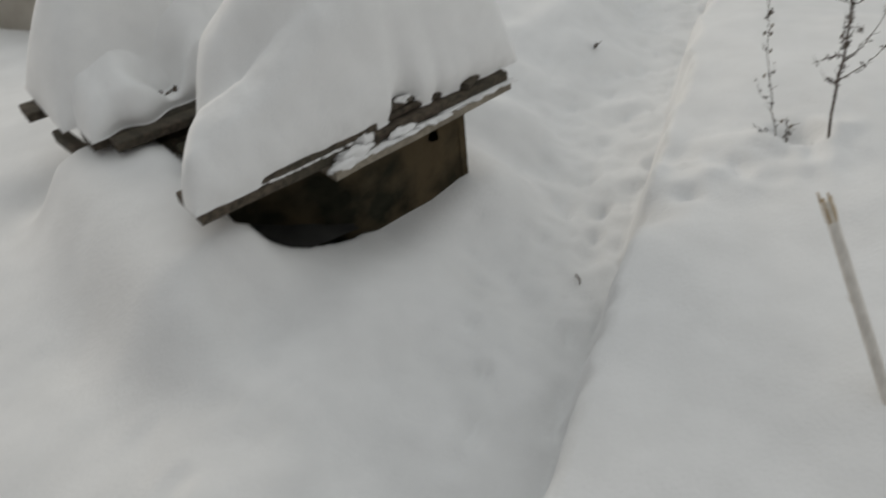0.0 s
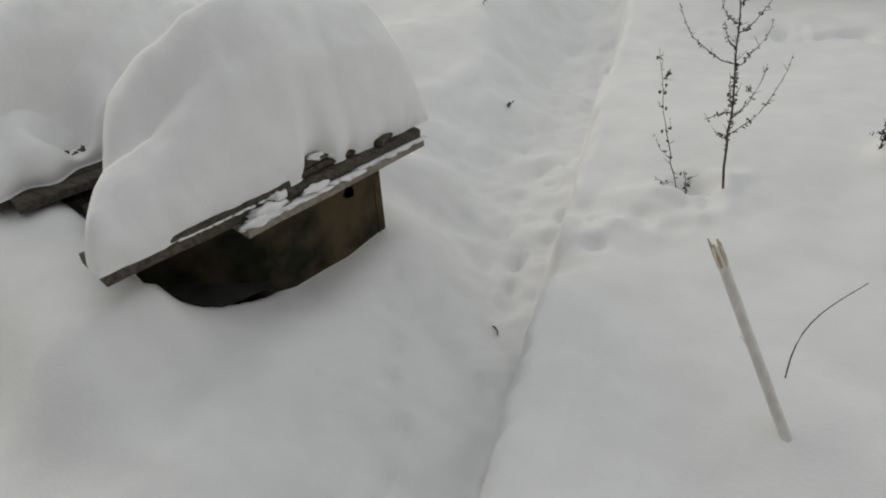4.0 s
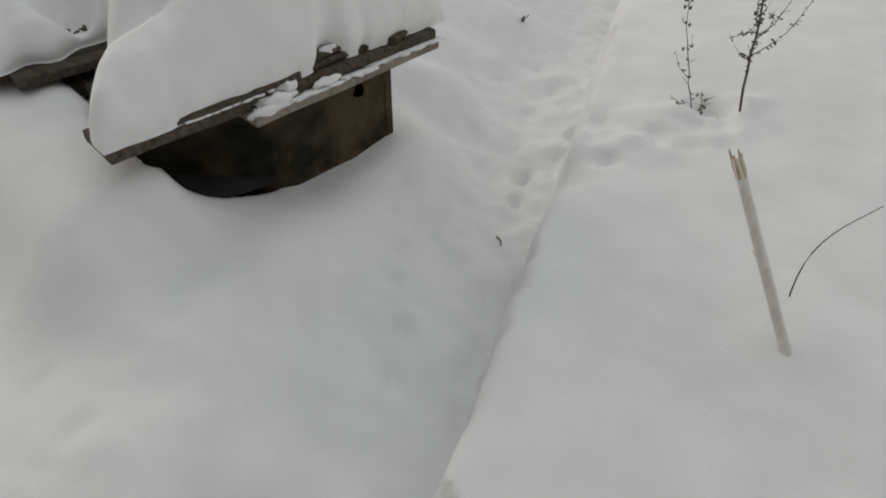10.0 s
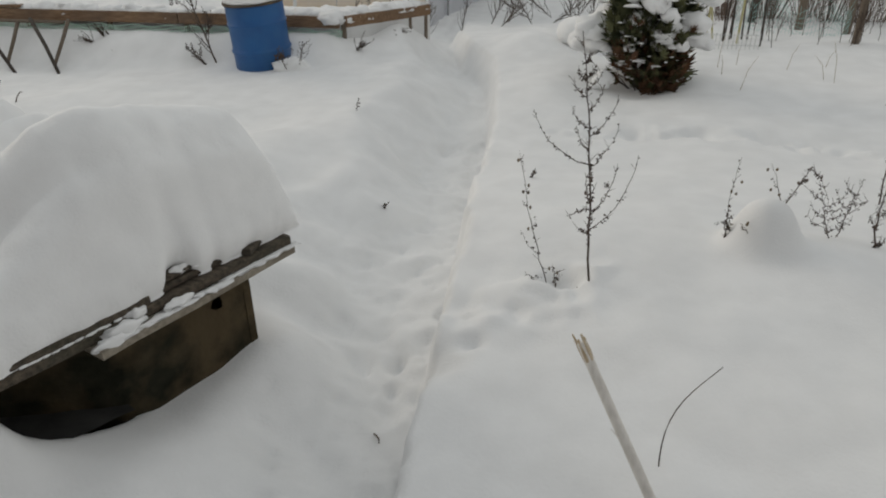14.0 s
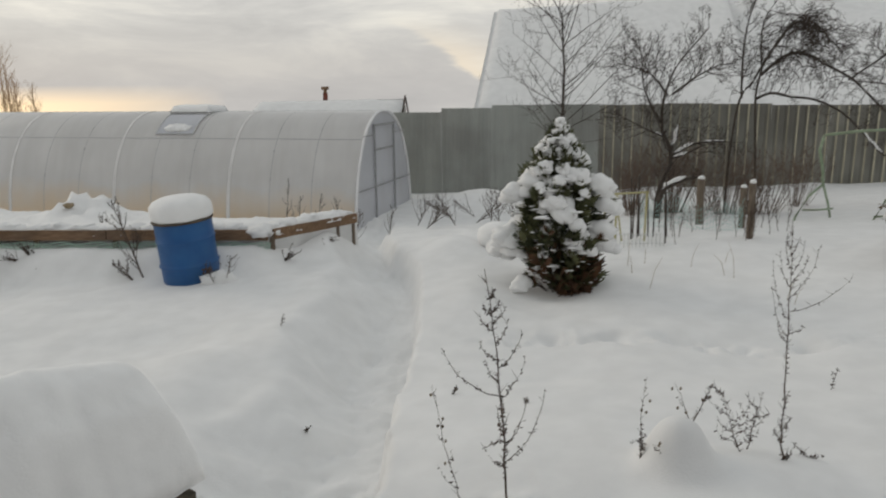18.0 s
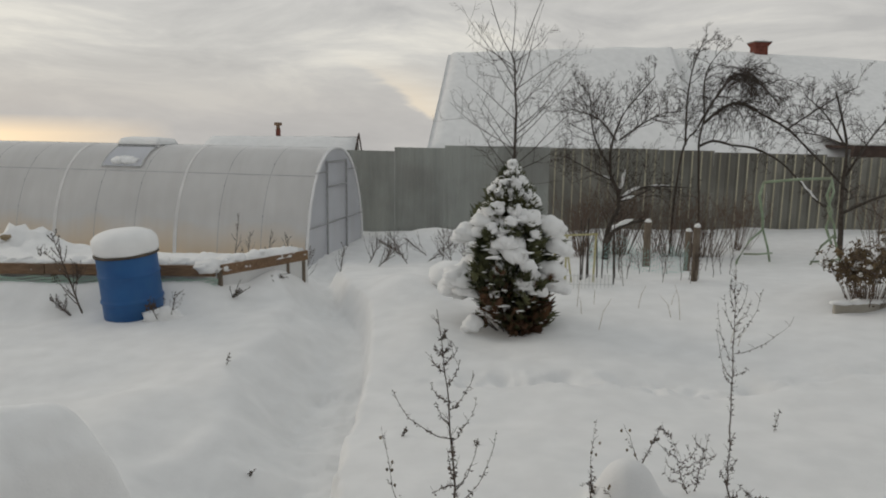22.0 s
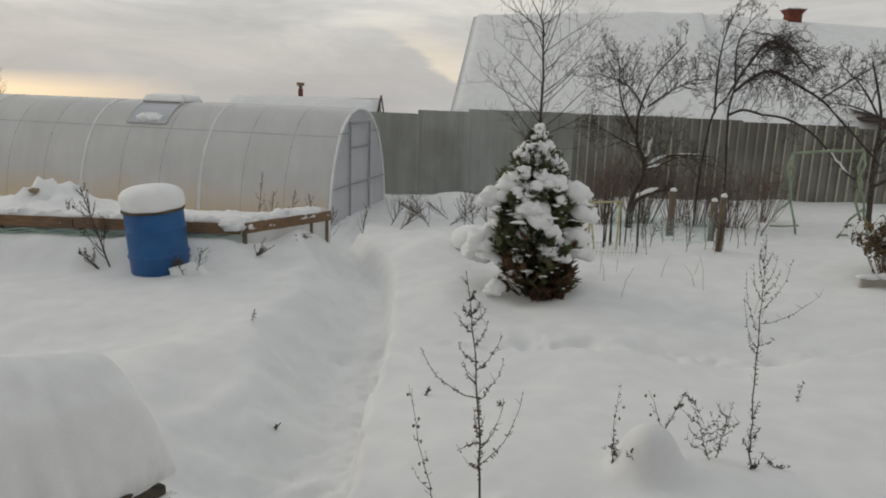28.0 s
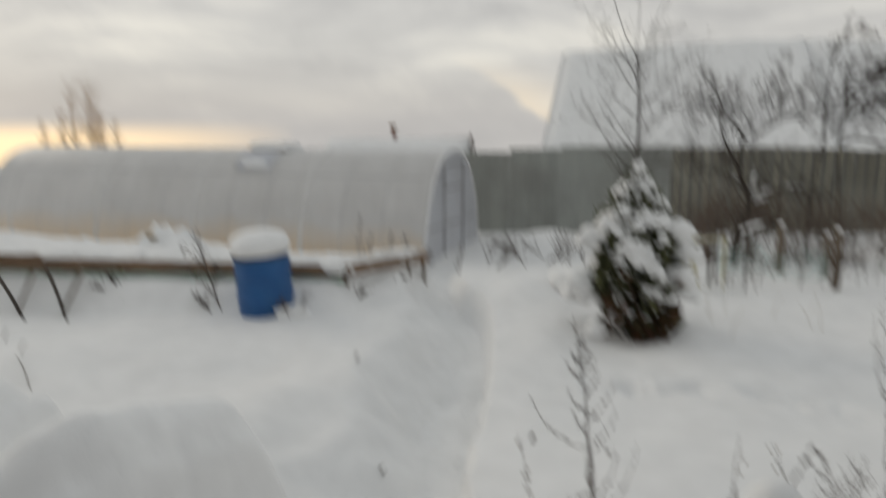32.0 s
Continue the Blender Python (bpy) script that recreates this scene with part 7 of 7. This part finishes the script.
    # leafy brown bush
    bush("leafy_bush", (4.08, 6.70), 0.40, 0.50, 60, 1900, 3, "brown shrub that keeps its withered leaves", LEAF)
    bush("leafy_bush", (4.66, 6.84), 0.46, 0.52, 55, 1700, 4, "brown shrub with withered leaves in snow", LEAF)
    g = gz(3.75, 6.55)
    th = thing("bed_kerb", "short pale board edging below a brown shrub", "edging", (3.68, 6.50, g))
    part("board", Mesh().box((0.0, 0.0, -0.25), (1.3, 0.03, 0.07), pose(0, 0, 0, 0, 0, 10), 0.005), BEIGE, th)
    k = Mesh()
    for i in range(9):
        k.blob((0.07 + 0.145 * i, 0.03 + 0.026 * i, 0.08), (0.10, 0.05, 0.03), i, 0.6, 6, 10, 0.6)
    ob = part("kerb_snow", k, SNOW_CAP, smooth=True)
    ob.matrix_world = th.matrix_world.copy()
    tagged(ob, "strip of snow along a low board", "snow")
    th = thing("planting_net", "pale turquoise net drooping between garden sticks", "net", (2.1, 8.75, gz(2.1, 8.75)))
    k = Mesh()
    for r in range(6):
        k.tube([Vector((1.15 * i / 30, 0.25 * math.sin(i * 0.21), 0.02 + 0.055 * r + (0.03 + 0.012 * r) * math.sin(i * 0.62 + r * 0.3))) for i in range(31)], 0.0022, 3)
    for i in range(46):
        a = 1.15 * i / 45
        k.tube([Vector((a, 0.25 * math.sin(a * 5.5), -0.02)), Vector((a + 0.01, 0.25 * math.sin(a * 5.5), 0.16)), Vector((a, 0.25 * math.sin(a * 5.5), 0.30 + 0.05 * math.sin(i * 0.4)))], 0.0018, 3)
    part("netting", k, NET_BLUE, th)
    # currant bushes and stalks before the fence
    for i, (x, y, r, h) in enumerate(((2.95, 10.7, 0.5, 0.9), (3.6, 10.4, 0.45, 0.75), (2.35, 10.3, 0.35, 0.7), (3.9, 10.3, 0.3, 0.55), (6.4, 10.2, 0.6, 0.9), (2.9, 10.6, 0.5, 0.95),
                                     (3.5, 10.9, 0.55, 0.9), (4.1, 10.4, 0.5, 0.85), (2.4, 10.8, 0.45, 0.9), (4.7, 10.9, 0.5, 0.8))):
        bush("bare_bush", (x, y), r, h, 34, 60, 20 + i, "thin leafless currant bush before a fence", RED_TWIG)
    for i in range(20):
        x, y = 2.25 + 1.35 * rng.random(), 7.75 + 0.9 * rng.random()
        h = rng.uniform(0.25, 0.5)
        weed("dry_weed", (x, y, gz(x, y) - 0.03), (x + rng.uniform(-0.08, 0.08), y, gz(x, y) + h), 100 + i, 6, 0.25, 0.12, label="dry stalk in the snowy fruit garden", thick=0.0034, dense=0.8)
    for i, (x, y) in enumerate(((-0.35, 10.6), (-0.1, 11.1), (0.25, 11.0), (0.45, 10.4), (0.62, 11.3), (0.2, 10.2), (0.75, 10.1), (-0.55, 10.2), (0.0, 9.7), (0.55, 9.4), (-0.4, 9.6), (0.9, 10.8))):
        h = rng.uniform(0.2, 0.46)
        lean = rng.uniform(-0.4, 0.4)
        weed("dry_weed", (x, y, gz(x, y) - 0.03), (x + lean, y, gz(x, y) + h), 150 + i, 15, 0.12, 0.26, label="dark dead weed beside a greenhouse", thick=0.006, dense=1.2)
    for i, (x, y, h) in enumerate(((-1.55, 9.9, 0.25), (-1.25, 9.3, 0.2), (-0.85, 9.55, 0.18), (-2.2, 9.6, 0.55), (-2.05, 9.7, 0.3), (-1.85, 9.8, 0.3), (-1.7, 8.9, 0.15), (-3.0, 8.2, 0.2),
                                   (-3.5, 7.75, 0.12), (-3.6, 7.8, 0.25), (-2.65, 8.0, 0.2))):
        weed("dry_weed", (x, y, gz(x, y) - 0.03), (x + rng.uniform(-0.1, 0.1), y, max(gz(x, y), 0.0) + h), 180 + i, 9, 0.12, 0.18, label="dead weed by the garden bed", thick=0.006, dense=1.2)
    for i in range(10):
        x, y = 1.55 + 1.5 * rng.random(), 5.7 + 1.4 * rng.random()
        g = gz(x, y)
        th = thing("dry_grass", "single pale grass stalk standing in snow", "grass", (x, y, g), group="grass stalks")
        h = rng.uniform(0.12, 0.34)
        w = rng.uniform(-0.14, 0.14)
        part("stem", Mesh().tube([(0, 0, -0.05), (w * 0.4, 0, h * 0.6), (w, 0.01, h)], [0.0022, 0.0018, 0.001], 4), REED, th)
    # snowed-up blue tub beyond the evergreen
    x, y = 0.50, 7.7
    g = gz(x, y)
    g -= 0.05
    th = thing("blue_tub", "small blue tub buried under snow", "tub", (x, y, g))
    part("shell", Mesh().lathe([(0.12, -0.1), (0.15, 0.06), (0.16, 0.07), (0.15, 0.075)], 24), BLUE_TUB, th, smooth=True)
    ob = part("tub_snow", Mesh().lathe([(0.15, 0.0), (0.20, 0.02), (0.22, 0.09), (0.19, 0.17), (0.12, 0.225), (0.01, 0.24)], 24, None, 0.12, 3.0), SNOW_CAP, smooth=True)
    ob.matrix_world = pose(x, y, g + 0.077, 0, 0, 0)
    tagged(ob, "rounded heap of snow on a tub", "snow")


def bush(name, xy, r, h, stems, leaves, seed, label, leaf_mat):
    rng = random.Random(seed)
    x, y = xy
    th = thing(name, label, "bush", (x, y, gz(x, y)))
    k, lf = Mesh(), Mesh()
    ends = []
    for i in range(stems):
        w = rng.uniform(0, 2 * math.pi)
        q = r * math.sqrt(rng.random())
        hh = h * rng.uniform(0.6, 1.05)
        pts = [Vector((0.25 * q * math.cos(w), 0.25 * q * math.sin(w), -0.1)), Vector((0.6 * q * math.cos(w), 0.6 * q * math.sin(w), hh * 0.5)),
               Vector((q * math.cos(w), q * math.sin(w), hh))]
        bend = Vector((rng.uniform(-1, 1), rng.uniform(-1, 1), 0)) * 0.12 * h
        pts[1] = pts[1] + bend
        k.tube(pts, [0.0042, 0.003, 0.0015], 4, False)
        ends.append(pts)
        for j in range(7):
            s = rng.uniform(0.1, 0.95)
            p = pts[1].lerp(pts[2], s)
            d = Vector((rng.uniform(-1, 1), rng.uniform(-1, 1), rng.uniform(0, 1.2))).normalized() * 0.26 * h * rng.uniform(0.5, 1.1)
            k.tube([p, p + d * 0.6, p + d + Vector((0, 0, 0.03 * h))], [0.0022, 0.0018, 0.0011], 3, False)
            ends.append([p, p + d * 0.6, p + d])
    for i in range(leaves):
        a = ends[rng.randrange(len(ends))]
        s = rng.random()
        p = a[0].lerp(a[1], max(0.25, s)) if leaf_mat is LEAF and i % 5 < 2 else a[1].lerp(a[2], s)
        leaf_quad(lf, p, Vector((rng.uniform(-1, 1), rng.uniform(-1, 1), rng.uniform(-1.2, 0.4))).normalized(), rng.uniform(0.025, 0.05) if leaf_mat is LEAF else 0.016, rng)
    tagged(part("stem_growth", k, RED_TWIG, th), kind="stuff")
    tagged(part("leafage", lf, leaf_mat, th), kind="stuff")
    if leaf_mat is LEAF:
        s = Mesh()
        for i in range(14):
            a = ends[rng.randrange(len(ends))]
            p = a[1].lerp(a[2], rng.random())
            s.blob(tuple(p), (0.035, 0.03, 0.018), i, 0.6, 5, 7)
        ob = part("bush_snow", s, SNOW_CAP, smooth=True)
        ob.matrix_world = th.matrix_world.copy()
        tagged(ob, "flecks of snow caught in a bush", "snow", kind="stuff")


# ---- unseen wall added behind the viewer to cut the light from there ----
def unseen_shade_wall():
    part_ = Mesh().box((-9, -2.6, -0.6), (9, -2.3, 4.6))
    tagged(part("shade_wall_south", part_, FACADE), "unseen plain wall added to shade the garden from behind", "wall", kind="structure")


fir()
trees()
greenhouse()
bed_edging()
bed_extras()
fence()
houses()
garden_bits()
unseen_shade_wall()
